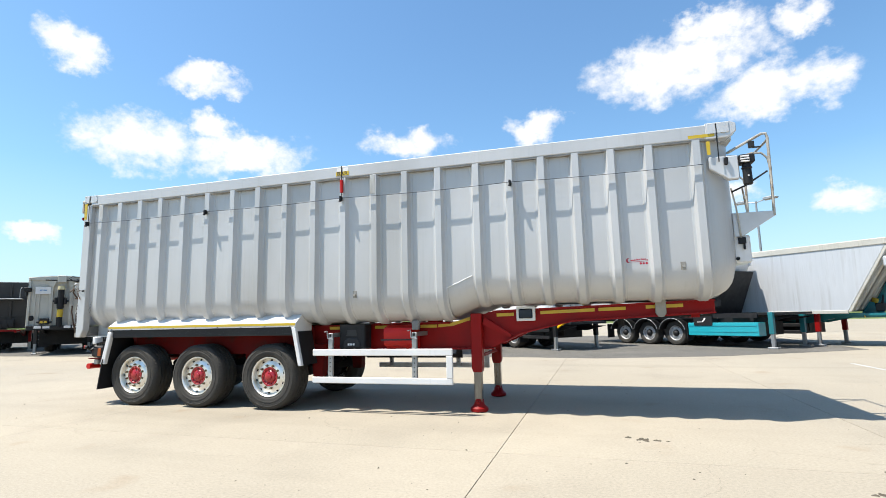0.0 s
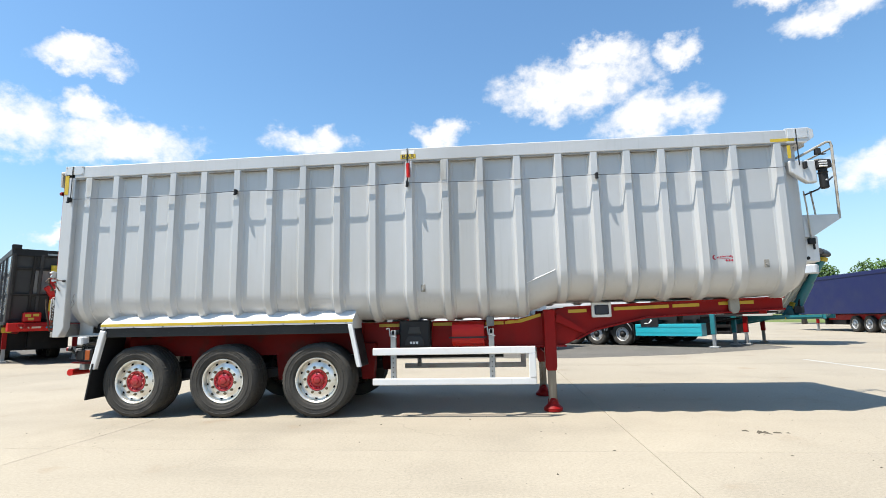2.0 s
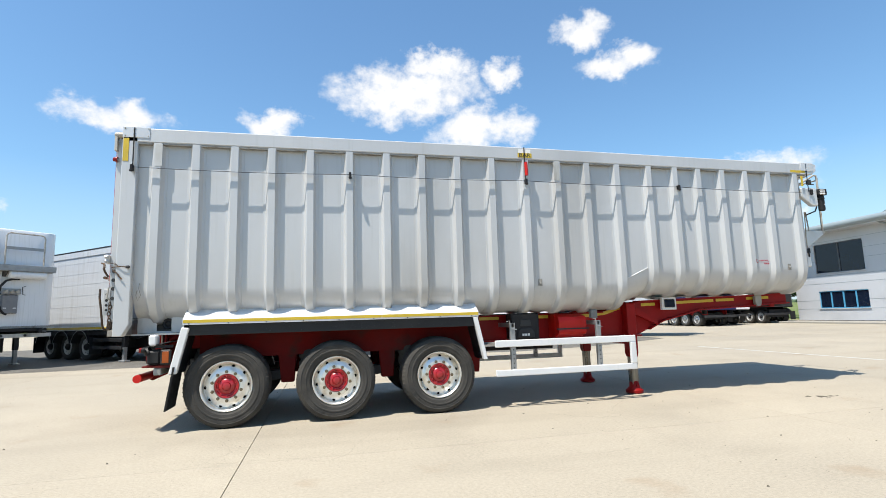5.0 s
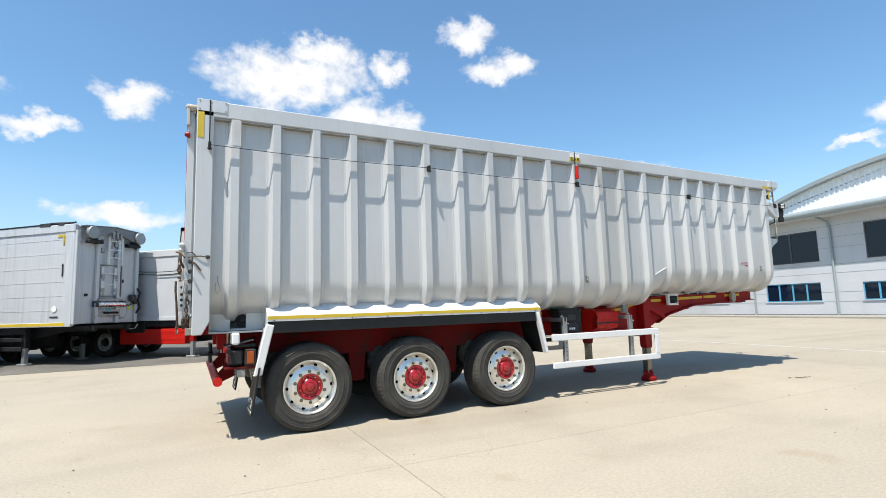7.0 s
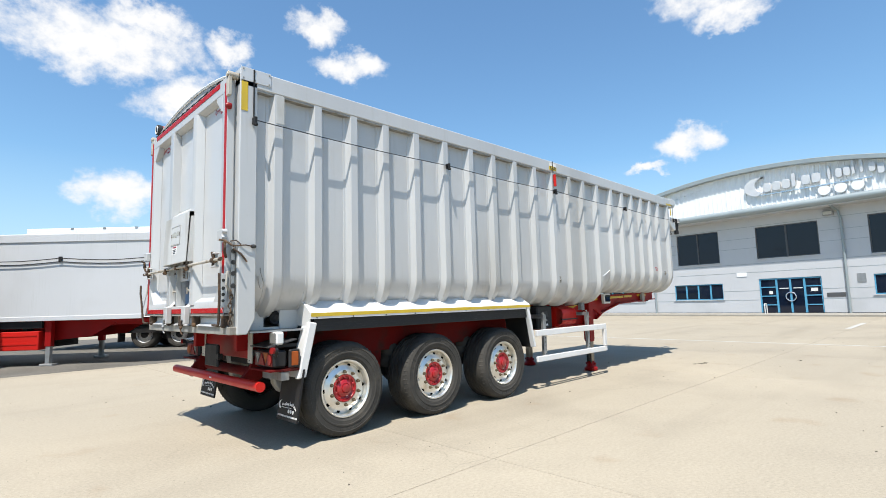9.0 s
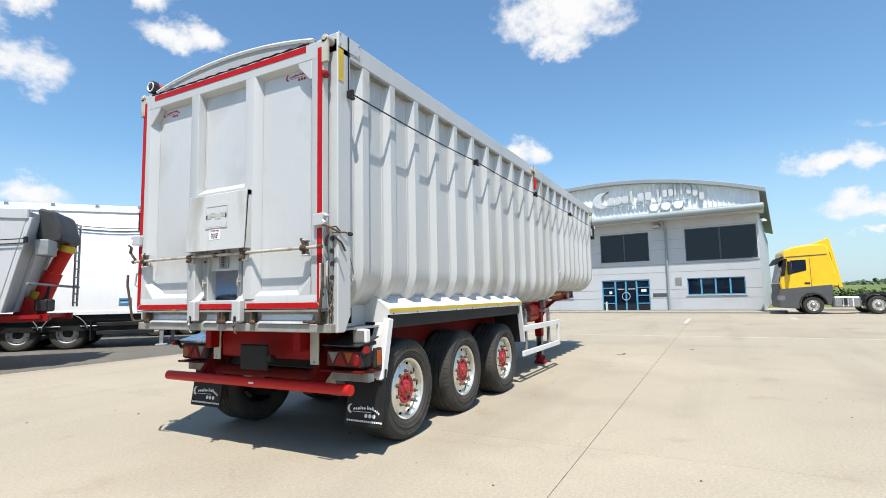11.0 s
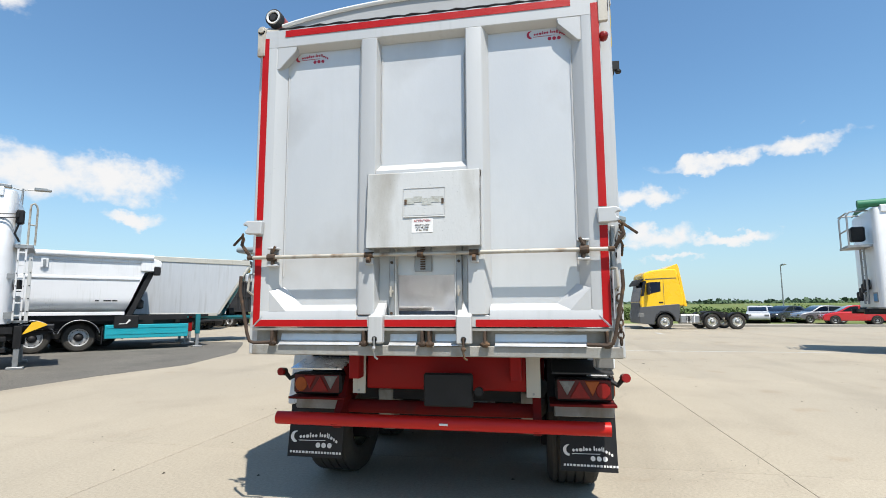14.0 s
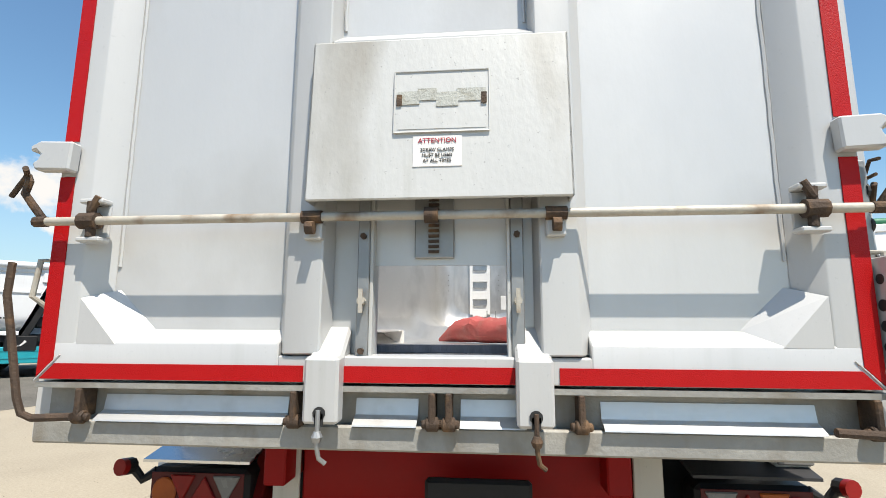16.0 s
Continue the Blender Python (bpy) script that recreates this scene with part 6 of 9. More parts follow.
part("flood_lamp", Build().box(2.1, 2.6, -0.35, -0.05, 5.85, 6.1), M["steel"], bld, bevel=0.02)
part("flood_lens", Build().box(2.14, 2.56, -0.36, -0.351, 5.88, 6.07), M["cream_side"], bld)
part("hoop_rail", Build().tube([(-1.25, -0.75, 0.1), (-1.25, -0.75, 0.62), (-1.25, -0.68, 0.72), (-1.25, -0.48, 0.72), (-1.25, -0.41, 0.62), (-1.25, -0.41, 0.1)], 0.03), M["label"], bld, "pale hoop rail beside the door")
part("wall_plate", Build().box(1.85, 2.75, -0.02, 0.0, 1.05, 1.3), M["cabgrey"], bld)
part("wall_vent", Build().box(3.35, 3.75, -0.03, 0.0, 1.85, 2.35), M["steel"], bld)
part("wall_vent", Build().box(-3.0, -2.4, -0.03, 0.0, 2.5, 2.75), M["sheet"], bld)
part("camera_bracket", Build().box(XR, XR + 0.4, 0.0, 0.08, 5.85, 5.92).box(XR + 0.2, XR + 0.5, -0.05, 0.1, 5.75, 5.85), M["white"], bld)
b = Build().prism([(XL - 2, -2.6), (XR + 1.2, -2.6), (XR + 1.2, -0.03), (XL - 2, -0.03)], "z", -0.02, 0.11)
kb = Build()
kb.v, kb.f = [tuple(pose(34.3, 2.9, 0, 0, 0, -95.7) @ Vector(p)) for p in b.v], b.f
solid("kerb", kb, M["kerb"], "raised concrete footway with kerb along the office front", "kerb", bevel=0.02)


# ---- parked trailers ----
def hub_of(mat):
    return Build().lathe([(0.03, 0.125), (-0.03, 0.12), (-0.07, 0.08), (-0.09, 0.03), (-0.092, 0.0)], (0, 0, 0), 16).mesh("hub", mat)


HUB_BLACK, HUB_STEEL = hub_of(M["black"]), hub_of(M["steel"])


def parked_trailer(label, m, front=2.4, rear=-7.6, z0=1.2, z1=3.4, body="white_side", chassis_mat="black", box_mat=None, slope=0.0, planks=0, posts=0,
                   wheels=(-3.1, -4.4, -5.7), hub=None, ladder=False, cords=False, legs=True, logo=True, stripe=False, group="parked trailers", width=2.5, frame_mat=None, doors=False, kit=None, round_front=0.0, box_span=(-2.2, -0.25), pipe=False, leg_mat=None, leg_x=0.0):
    t = thing("parked_trailer", m, label, "trailer", group)
    W = width
    shape = [(rear, z0), (front - slope, z0), (front, z1 - 0.15), (front, z1), (rear, z1)]
    if pipe:            # half-pipe tub with rounded lower sides, front wall leaning
        r = 0.55
        sec = [(0.0, z1), (0.0, z0 + r)] + [(r - r * math.cos(a), z0 + r - r * math.sin(a)) for a in (math.pi / 2 * k / 7 for k in range(1, 8))]
        sec += [(W - y, z) for y, z in reversed(sec)]
        rings = [[(rear, y, z) for y, z in sec]]
        rings.append([(front - slope + slope * (z - z0) / (z1 - z0), y, z) for y, z in sec])
        bd = part("body", Build().loft(rings, closed=True, caps=True), M[body], t, "white steel half-pipe tub")
    elif round_front:   # upright front corners rounded in plan
        r = round_front
        plan = [(rear, 0.0)] + [(front - r + r * math.sin(a), r - r * math.cos(a)) for a in (math.pi / 2 * k / 6 for k in range(7))]
        plan += [(front - r + r * math.cos(a), W - r + r * math.sin(a)) for a in (math.pi / 2 * k / 6 for k in range(7))] + [(rear, W)]
        rings = [[(x, y, z0) for x, y in plan], [(x, y, z1 - 0.12) for x, y in plan], [(min(x, front - 0.05), min(max(y, 0.05), W - 0.05), z1 - 0.03) for x, y in plan], [(min(x, front - 0.16), min(max(y, 0.16), W - 0.16), z1) for x, y in plan]]
        bd = part("body", Build().loft(rings, closed=True, caps=True), M[body], t)
    else:
        bd = part("body", Build().prism(shape, "y", 0.0, W), M[body], t, bevel=0.02)
    xe = front - round_front if round_front else front + 0.02
    part("top_rail", Build().box(rear - 0.02, xe, -0.03, 0.08, z1 - 0.2, z1 + 0.03), M[frame_mat or body], bd, bevel=0.02)
    part("top_rail", Build().box(rear - 0.02, xe, W - 0.08, W + 0.03, z1 - 0.2, z1 + 0.03), M[frame_mat or body], bd, bevel=0.02)
    part("bottom_rail", Build().box(rear, front - slope - round_front, -0.02, 0.05, z0 - 0.06, z0 + 0.06), M[frame_mat or body], bd, bevel=0.01)
    for k in range(planks):
        z = z0 + (z1 - z0) * (k + 1) / (planks + 1)
        part("side_plank_bead", Build().box(rear, front - 0.05, -0.005, 0.0, z - 0.008, z + 0.008), M[frame_mat or body], bd)
    for k in range(posts):
        x = rear + (front - slope - rear) * (k + 0.5) / posts
        part("side_post", Build().prism([(x - 0.07, 0.0), (x - 0.04, -0.07), (x + 0.04, -0.07), (x + 0.07, 0.0)], "z", z0 + 0.05, z1 - 0.2), M[body], bd)
    if stripe:
        part("reflector_strip", Build().box(rear + 0.3, front - 0.2, -0.022, -0.02, z0 - 0.03, z0 + 0.05), M["tape_yellow"], bd)
    # front wall members
    plain = not (round_front or pipe)
    for y in (0.05, W * 0.33, W * 0.66, W - 0.05) if plain else ():
        part("front_post", Build().prism([(front - slope, z0), (front - slope + 0.09, z0), (front + 0.09, z1 - 0.15), (front, z1 - 0.15)], "y", y - 0.05, y + 0.05), M[frame_mat or body], bd, bevel=0.01)
    for f in (0.3, 0.65) if plain and kit is None else ():
        x = front - slope + slope * f
        z = z0 + (z1 - 0.15 - z0) * f
        part("front_bar", Build().box(x - 0.02, x + 0.06, 0.05, W - 0.05, z - 0.05, z + 0.05), M[frame_mat or body], bd)
    ch = part("chassis", Build().prism([(rear + 0.3, z0 - 0.32), (rear + 0.3, z0 - 0.05), (front + 0.3, z0 - 0.05), (front + 0.3, z0 - 0.2), (0.5, z0 - 0.22), (-0.4, z0 - 0.4)], "y", 0.45, 0.55), M[chassis_mat], t)
    part("beam", Build().prism([(rear + 0.3, z0 - 0.32), (rear + 0.3, z0 - 0.05), (front + 0.3, z0 - 0.05), (front + 0.3, z0 - 0.2), (0.5, z0 - 0.22), (-0.4, z0 - 0.4)], "y", W - 0.55, W - 0.45), M[chassis_mat], ch)
    part("fifth_wheel_plate", Build().box(0.4, front + 0.2, 0.3, W - 0.3, z0 - 0.14, z0 - 0.06), M[chassis_mat], ch)
    for x in wheels:
        put_wheel(t, x, 0.27, TR, False, hub or HUB_BLACK, "", False, RIM_DULL)
        put_wheel(t, x, W - 0.27, TR, True, hub or HUB_BLACK, "", False, RIM_DULL)
        arc = [(x + 0.60 * math.cos(a), TR + 0.60 * math.sin(a)) for a in (math.pi * (0.08 + 0.84 * k / 12) for k in range(13))]
        arc += [(x + 0.57 * math.cos(a), TR + 0.57 * math.sin(a)) for a in (math.pi * (0.92 - 0.84 * k / 12) for k in range(13))]
        wg = part("wheel_guard", Build().prism(arc, "y", 0.0, 0.42), M["black"], t)
        part("guard_edge", Build().tube([(px, -0.002, pz) for px, pz in arc[:13]], 0.011, 5), M["steel"], wg)
    part("running_gear", Build().box(min(wheels) - 0.5, max(wheels) + 0.5, 0.5, W - 0.5, 0.45, z0 - 0.2), M["black"], t)
    part("side_frame", Build().box(rear + 0.4, -0.4, 0.06, 0.12, z0 - 0.24, z0 - 0.07), M["black"], t)
    part("air_tank", Build().cyl((max(wheels) + 0.75, 0.75, z0 - 0.42), (max(wheels) + 1.5, 0.75, z0 - 0.42), 0.16, 12), M["black"], t)
    if max(wheels) + 1.2 < -0.6:
        for zz in (0.48, 0.74):
            part("side_guard", Build().box(max(wheels) + 0.8, -0.5, 0.05, 0.09, zz - 0.06, zz + 0.06), M["black"], t, "", 0.01)
        # made-up black box that keeps the underside dark behind the guards
        part("pallet_box", Build().box(max(wheels) + 0.8, -0.6, 0.9, W - 0.9, 0.5, z0 - 0.3), M["black"], t)
    for x in (min(wheels) - 0.8, max(wheels) + 0.65):
        part("mud_flap", Build().box(x - 0.015, x + 0.015, 0.03, 0.45, 0.25, 0.85), M["black"], t)
    if legs:
        # two added black boxes close the see-through gap and darken the underside
        part("cross_brace", Build().box(leg_x - 0.75, leg_x - 0.62, 0.25, W - 0.25, 0.42, z0 - 0.1), M["black"], t, "", 0.01)
        part("belly_tank", Build().box(leg_x - 2.2, leg_x - 0.8, 0.6, W - 0.6, 0.42, z0 - 0.25), M["black"], t, "", 0.04)
        for y in (0.12, W - 0.22):
            lg = part("landing_leg", Build().box(leg_x - 0.08, leg_x + 0.08, y, y + 0.14, 0.5, z0 - 0.05), M[leg_mat or (chassis_mat if chassis_mat != "black" else "darkgrey")], t, bevel=0.008)
            part("inner_leg", Build().box(leg_x - 0.055, leg_x + 0.055, y + 0.015, y + 0.125, 0.06, 0.55), M["steel"], lg, "bare steel sliding leg", 0.004)
            part("foot", Build().box(leg_x - 0.17, leg_x + 0.17, y - 0.03, y + 0.17, 0.0, 0.06), M["steel"], lg, "", 0.01)
    if box_mat:
        part("side_box", Build().box(box_span[0], box_span[1], 0.02, 0.5, 0.42, 0.90), M[box_mat], t, "coloured pallet and tool locker", 0.015)
        for z in (0.58, 0.80):
            part("locker_bead", Build().box(box_span[0] + 0.05, box_span[1] - 0.05, 0.008, 0.02, z - 0.02, z + 0.02), M[box_mat], t)
    if logo:
        lbx = part("tank_box", Build().box(-2.75, -2.0, -0.004, 0.4, 0.78, z0 - 0.08), M["black"], t, "black box with a small white arrow mark", 0.02)
        part("mark", Build().prism([(-2.42, 0.93), (-2.36, 0.93), (-2.30, 0.99), (-2.24, 1.05), (-2.30, 1.10), (-2.34, 1.02)], "y", -0.008, -0.003), M["label"], lbx)
        part("mark_bar", Build().box(-2.60, -2.42, -0.008, -0.003, 0.92, 0.945), M["label"], lbx)
    if ladder:
        ld = part("ladder", Build().box(front + 0.02, front + 0.08, 0.5, 0.56, z0 + 0.1, z1 - 0.3).box(front + 0.02, front + 0.08, 0.95, 1.01, z0 + 0.1, z1 - 0.3), M["steel"], t, "aluminium access ladder")
        for k in range(9):
            z = z0 + 0.25 + k * (z1 - z0 - 0.7) / 8
            part("rung", Build().cyl((front + 0.06, 0.53, z), (front + 0.06, 0.98, z), 0.02, 8), M["steel"], ld)
        part("platform", Build().box(front + 0.02, front + 0.55, 0.3, W - 0.3, z0 + (z1 - z0) * 0.62, z0 + (z1 - z0) * 0.62 + 0.06), M["steel"], ld, bevel=0.01)
        for y in (0.35, W - 0.4):
            part("hand_rail", Build().tube([(front + 0.5, y, z0 + (z1 - z0) * 0.64), (front + 0.5, y, z1 - 0.4), (front + 0.1, y, z1 - 0.3)], 0.02), M["steel"], ld)
        part("electric_panel", Build().box(front + 0.02, front + 0.16, 1.3, 1.9, z0 + 0.1, z0 + 0.5), M["skirt"], t, "", 0.02)
        for y in (1.35, 1.6, 1.85):
            part("hose", Build().tube([(front + 0.16, y, z0 + 0.4), (front + 0.35, y + 0.05, z0 + 0.25), (front + 0.2, y + 0.1, z0 + 0.05)], 0.018, 6), M["black"], t)
    if cords:
        n = 20
        for dz in (0.0, -0.09):
            pts = [(rear + (front - rear) * k / n, -0.05, z1 - 0.62 + dz - 0.07 * abs(math.sin(math.pi * k / 5))) for k in range(n + 1)]
            part("cover_cord", Build().tube(pts, 0.012, 5), M["skirt"], t)
        for k in range(0, n + 1, 5):
            x = rear + (front - rear) * k / n
            part("cord_hook", Build().box(x - 0.03, x + 0.03, -0.07, 0.0, z1 - 0.70, z1 - 0.58), M["black"], t)
    if kit:
        kit(t, bd, front, slope, W, z0, z1)
    if doors:
        for y in (W * 0.5,):
            part("door_gap", Build().box(rear - 0.03, rear, y - 0.02, y + 0.02, z0, z1 - 0.1), M["black"], bd)
        for y in (0.1, 0.55, W * 0.5 - 0.12, W * 0.5 + 0.12, W - 0.55, W - 0.1):
            part("door_post", Build().box(rear - 0.08, rear, y - 0.05, y + 0.05, z0, z1), M[frame_mat or body], bd, bevel=0.01)
        for z in (z0 + 0.05, (z0 + z1) / 2, z1 - 0.08):
            part("door_bar", Build().box(rear - 0.07, rear, 0.0, W, z - 0.06, z + 0.06), M[frame_mat or body], bd, bevel=0.01)
        part("tail_bar", Build().box(rear - 0.1, rear + 0.1, 0.1, W - 0.1, 0.6, 0.75), M["darkgrey"], t)
    return t


H = -42.0


def badge(parent, x, y, z, w=0.5, h=0.3):
    b_ = part("badge", Build().box(x - w / 2, x + w / 2, y - 0.012, y, z - h / 2, z + h / 2), M["steel"], parent, "framed blue and white badge", 0.004)
    part("badge_face", Build().box(x - w * 0.44, x + w * 0.44, y - 0.016, y - 0.0125, z - h * 0.4, z + h * 0.4), M["badge_blue"], b_)
    part("print_bar", Build().box(x - w * 0.4, x + w * 0.4, y - 0.019, y - 0.0165, z + h * 0.12, z + h * 0.26), M["darkgrey"], b_)
    part("print_bar", Build().box(x - w * 0.36, x + w * 0.36, y - 0.019, y - 0.0165, z - h * 0.12, z - h * 0.02), M["label"], b_)


def ladder_part(t, x, y0, y1, za, zb, mat="white_side", n=6, lean=0.0):
    ld = part("ladder", Build().tube([(x, y0, za), (x + lean, y0, zb)], 0.028, 6).tube([(x, y1, za), (x + lean, y1, zb)], 0.028, 6), M[mat], t, "slim access ladder")
    for k in range(n):
        f = (k + 0.5) / n
        part("rung", Build().cyl((x + lean * f, y0, za + (zb - za) * f), (x + lean * f, y1, za + (zb - za) * f), 0.018, 6), M[mat], ld)
    return ld


def hoist(t, front, slope, W, z0, z1, mat, r=0.15, band=True, lean=None, hood_mat="silver_side", drop=0.0):
    """Telescopic tipping ram that leans with the front wall, its hood and valve block."""
    x0, x1 = front - slope + 0.35, front + 0.30
    if lean:
        x0, x1 = front - slope + 0.22, front - slope + 0.22 + lean
    zt, z1 = z1, z1 - drop
    rm = part("hoist_ram", Build().cyl((x0, W / 2, z0 - 0.1), (x0 + (x1 - x0) * 0.55, W / 2, z0 + (z1 - z0) * 0.5), r * 1.25, 18).cyl((x0 + (x1 - x0) * 0.55, W / 2, z0 + (z1 - z0) * 0.5), (x1, W / 2, z1 - 0.25), r, 18), M[mat], t, "front tipping hoist")
    if band:
        part("collar", Build().cyl((x1 - 0.05, W / 2, z1 - 0.42), (x1 - 0.01, W / 2, z1 - 0.27), r * 1.12, 16), M["tape_yellow"], rm)
        part("band", Build().cyl((x0 + 0.05, W / 2, z0 + 0.2), (x0 + 0.12, W / 2, z0 + 0.45), r * 1.28, 16), M["tape_yellow"], rm)
    hood = [(front - 0.05, z1 - 0.28), (front + 0.42, z1 - 0.22), (front + 0.46, z1 - 0.1), (front + 0.30, zt + 0.08), (front - 0.05, zt + 0.16)]
    part("ram_hood", Build().prism(hood, "y", W / 2 - 0.62, W / 2 + 0.62), M[hood_mat], rm, "", 0.05)
    for y in (W / 2 - 0.32, W / 2 + 0.32):
        part("bracket", Build().prism([(x0 - 0.3, z0 - 0.1), (x0 + 0.15, z0 - 0.1), (x0 + 0.1, z0 + 0.3), (x0 - 0.1, z0 + 0.35)], "y", y - 0.03, y + 0.03), M[mat], rm)
    part("valve_block", Build().box(x0 + 0.25, x0 + 0.5, W / 2 - 0.75, W / 2 - 0.3, z0 + 0.0, z0 + 0.28), M["black"], t, "", 0.03)
    part("hose", Build().tube([(x0 + 0.4, W / 2 - 0.5, z0 + 0.25), (x0 + 0.35, W / 2 - 0.25, z0 + 0.55), (x0 + 0.2, W / 2 - 0.1, z0 + 0.1)], 0.025, 6), M["black"], t)


def plates(t, x, y, z):
    for k in range(2):
        part("label_plate", Build().box(x, x + 0.012, y + 0.32 * k, y + 0.32 * k + 0.26, z, z + 0.11), M["label"], t, "", 0.003)


def kit_red_hoist(t, bd, front, slope, W, z0, z1):
    hoist(t, front, slope, W, z0, z1, "red_bright", lean=0.62, hood_mat="darkgrey", drop=0.38)
    ladder_part(t, front + 0.34, W - 0.62, W - 0.34, z0 + 0.1, z1 - 0.02, "steel", 10)
    part("control_box", Build().box(front + 0.05, front + 0.32, 0.25, 0.75, z1 - 0.95, z1 - 0.6), M["steel"], t, "", 0.02)
    part("cross_bar", Build().cyl((front + 0.02, 0.1, z0 + 0.62), (front + 0.32, W - 0.2, z0 + 0.58), 0.03, 8), M["steel"], t)
    plates(t, front - slope + 0.32, W - 0.75, z0 - 0.2)
    for y in (0.42, W - 0.44):
        part("neck_plate", Build().prism([(-2.6, z0 - 0.06), (-2.6, 0.80), (-0.55, 0.62), (0.62, 0.72), (1.38, 1.13), (front + 0.1, z0 - 0.06)], "y", y, y + 0.02), M["red"], t, "deep red neck plate of the chassis", 0.004)
    part("marker_lamp", Build().box(0.95, 1.07, 0.395, 0.42, z0 - 0.13, z0 - 0.09), M["amber"], t)


def kit_walking_floor(t, bd, front, slope, W, z0, z1):
    f = front
    zc = z1 - 0.19
    for sgn, y in ((1, 0.34), (-1, W - 0.16)):
        disc = part("winder_disc", Build().lathe([(0.0, 0.0), (0.0, 0.17), (-0.02, 0.185), (-0.10, 0.185)], (f + 0.30, y, zc), 24, "x"), M["steel"], t, "perforated round winder cover")
        for k in range(14):
            a = 2 * math.pi * k / 14
            part("hole", Build().cyl((f + 0.295, y + 0.15 * math.cos(a), zc + 0.15 * math.sin(a)), (f + 0.304, y + 0.15 * math.cos(a), zc + 0.15 * math.sin(a)), 0.010, 6), M["ink"], disc)
        ym = W / 2 + 0.06
        part("hood_wing", Build().prism([(y - 0.16 * sgn, zc + 0.17), (ym, z1 + 0.06), (ym, z1 - 0.06), (y + 0.16 * sgn, zc - 0.14)], "x", f + 0.10, f + 0.21), M["grey_dark"], t, "grey folded hood wing", 0.012)
        part("wing_lip", Build().prism([(y - 0.18 * sgn, zc + 0.19), (ym, z1 + 0.075), (ym, z1 + 0.06), (y - 0.16 * sgn, zc + 0.17)], "x", f - 0.02, f + 0.23), M["steel"], t)
        part("arm_motor", Build().box(f + 0.03, f + 0.26, min(y - 0.05 * sgn, y + 0.34 * sgn), max(y - 0.05 * sgn, y + 0.34 * sgn), zc - 0.30, zc - 0.20).cyl((f + 0.12, y, zc - 0.2), (f + 0.12, y + 0.2 * sgn, zc - 0.17), 0.06, 10), M["black"], t, "black cover arm motor", 0.03)
        part("hose", Build().tube([(f + 0.2, y + 0.1 * sgn, zc - 0.22), (f + 0.24, y + 0.3 * sgn, zc - 0.27), (f + 0.14, y + 0.42 * sgn, zc - 0.2)], 0.02, 6), M["black"], t)
    for k in range(3):
        y = 1.06 + 0.13 * k
        part("hood_bracket", Build().prism([(y - 0.05, z1 - 0.08), (y + 0.05, z1 - 0.08), (y + 0.015, z1 - 0.30), (y - 0.015, z1 - 0.30)], "x", f + 0.12, f + 0.2), M["steel"], t, "", 0.008)
    part("cover_arms", Build().tube([(f - 1.3, 0.0, z1 + 0.03), (f - 0.9, 0.0, z1 + 0.09), (f - 0.1, 0.0, z1 + 0.06)], 0.03, 6).tube([(f - 1.2, 0.06, z1 + 0.09), (f - 0.5, 0.04, z1 + 0.03), (f, 0.0, z1 + 0.07)], 0.025, 6).box(f - 1.3, f - 0.9, -0.04, 0.08, z1 + 0.0, z1 + 0.10).box(f - 0.6, f - 0.4, -0.04, 0.05, z1 + 0.0, z1 + 0.07), M["darkgrey"], t)
    part("cover_cord", Build().cyl((-7.5, -0.02, z1 + 0.04), (f - 1.2, -0.02, z1 + 0.06), 0.024, 6), M["black"], t)
    # access ladder below the hood
    ld = part("ladder", Build().box(f + 0.06, f + 0.12, 0.97, 1.02, 2.88, z1 - 0.22).box(f + 0.06, f + 0.12, 1.42, 1.47, 2.88, z1 - 0.22), M["white"], t, "white access ladder", 0.006)
    for z in (3.10, 3.34, 3.60):
        part("rung", Build().cyl((f + 0.09, 1.02, z), (f + 0.09, 1.42, z), 0.018, 8), M["white"], ld)
    for y, z in ((1.28, 3.50), (1.30, 3.18), (1.10, 3.42), (0.84, 3.56), (0.84, 3.3)):
        part("bracket", Build().box(f, f + 0.07, y - 0.06, y + 0.06, z - 0.07, z + 0.07), M["steel"], t, "", 0.012)
    # framed hatch with the folded lower ladder inside
    fr = part("hatch_frame", Build().box(f + 0.01, f + 0.06, 0.67, 0.70, 1.93, 2.88).box(f + 0.01, f + 0.06, 1.48, 1.51, 1.93, 2.88).box(f + 0.01, f + 0.06, 0.70, 1.48, 1.93, 1.96).box(f + 0.01, f + 0.06, 0.70, 1.48, 2.85, 2.88), M["grey_dark"], t, "dark framed inspection hatch", 0.006)
    for y in (0.86, 1.30):
        part("ladder_stile", Build().box(f + 0.012, f + 0.06, y - 0.045, y + 0.045, 1.98, 2.80), M["white"], fr, "", 0.008)
        for z in (2.12, 2.52):
            part("clip", Build().box(f + 0.06, f + 0.09, y - 0.06, y + 0.06, z - 0.06, z + 0.06).cyl((f + 0.08, y, z - 0.1), (f + 0.10, y, z - 0.1), 0.035, 10), M["steel"], fr, "", 0.01)
    for z in (2.30, 2.62):
        part("rung", Build().cyl((f + 0.05, 0.86, z), (f + 0.05, 1.44, z), 0.02, 8), M["white"], fr)
    part("latch", Build().box(f + 0.02, f + 0.08, 1.51, 1.56, 2.36, 2.46), M["black"], fr, "", 0.01)
    for k in range(6):
        zz = z0 + 0.30 + 0.40 * k
        part("plank_bead", Build().box(f, f + 0.004, 0.08, W - 0.06, zz, zz + 0.012), M["silver_side"], bd)
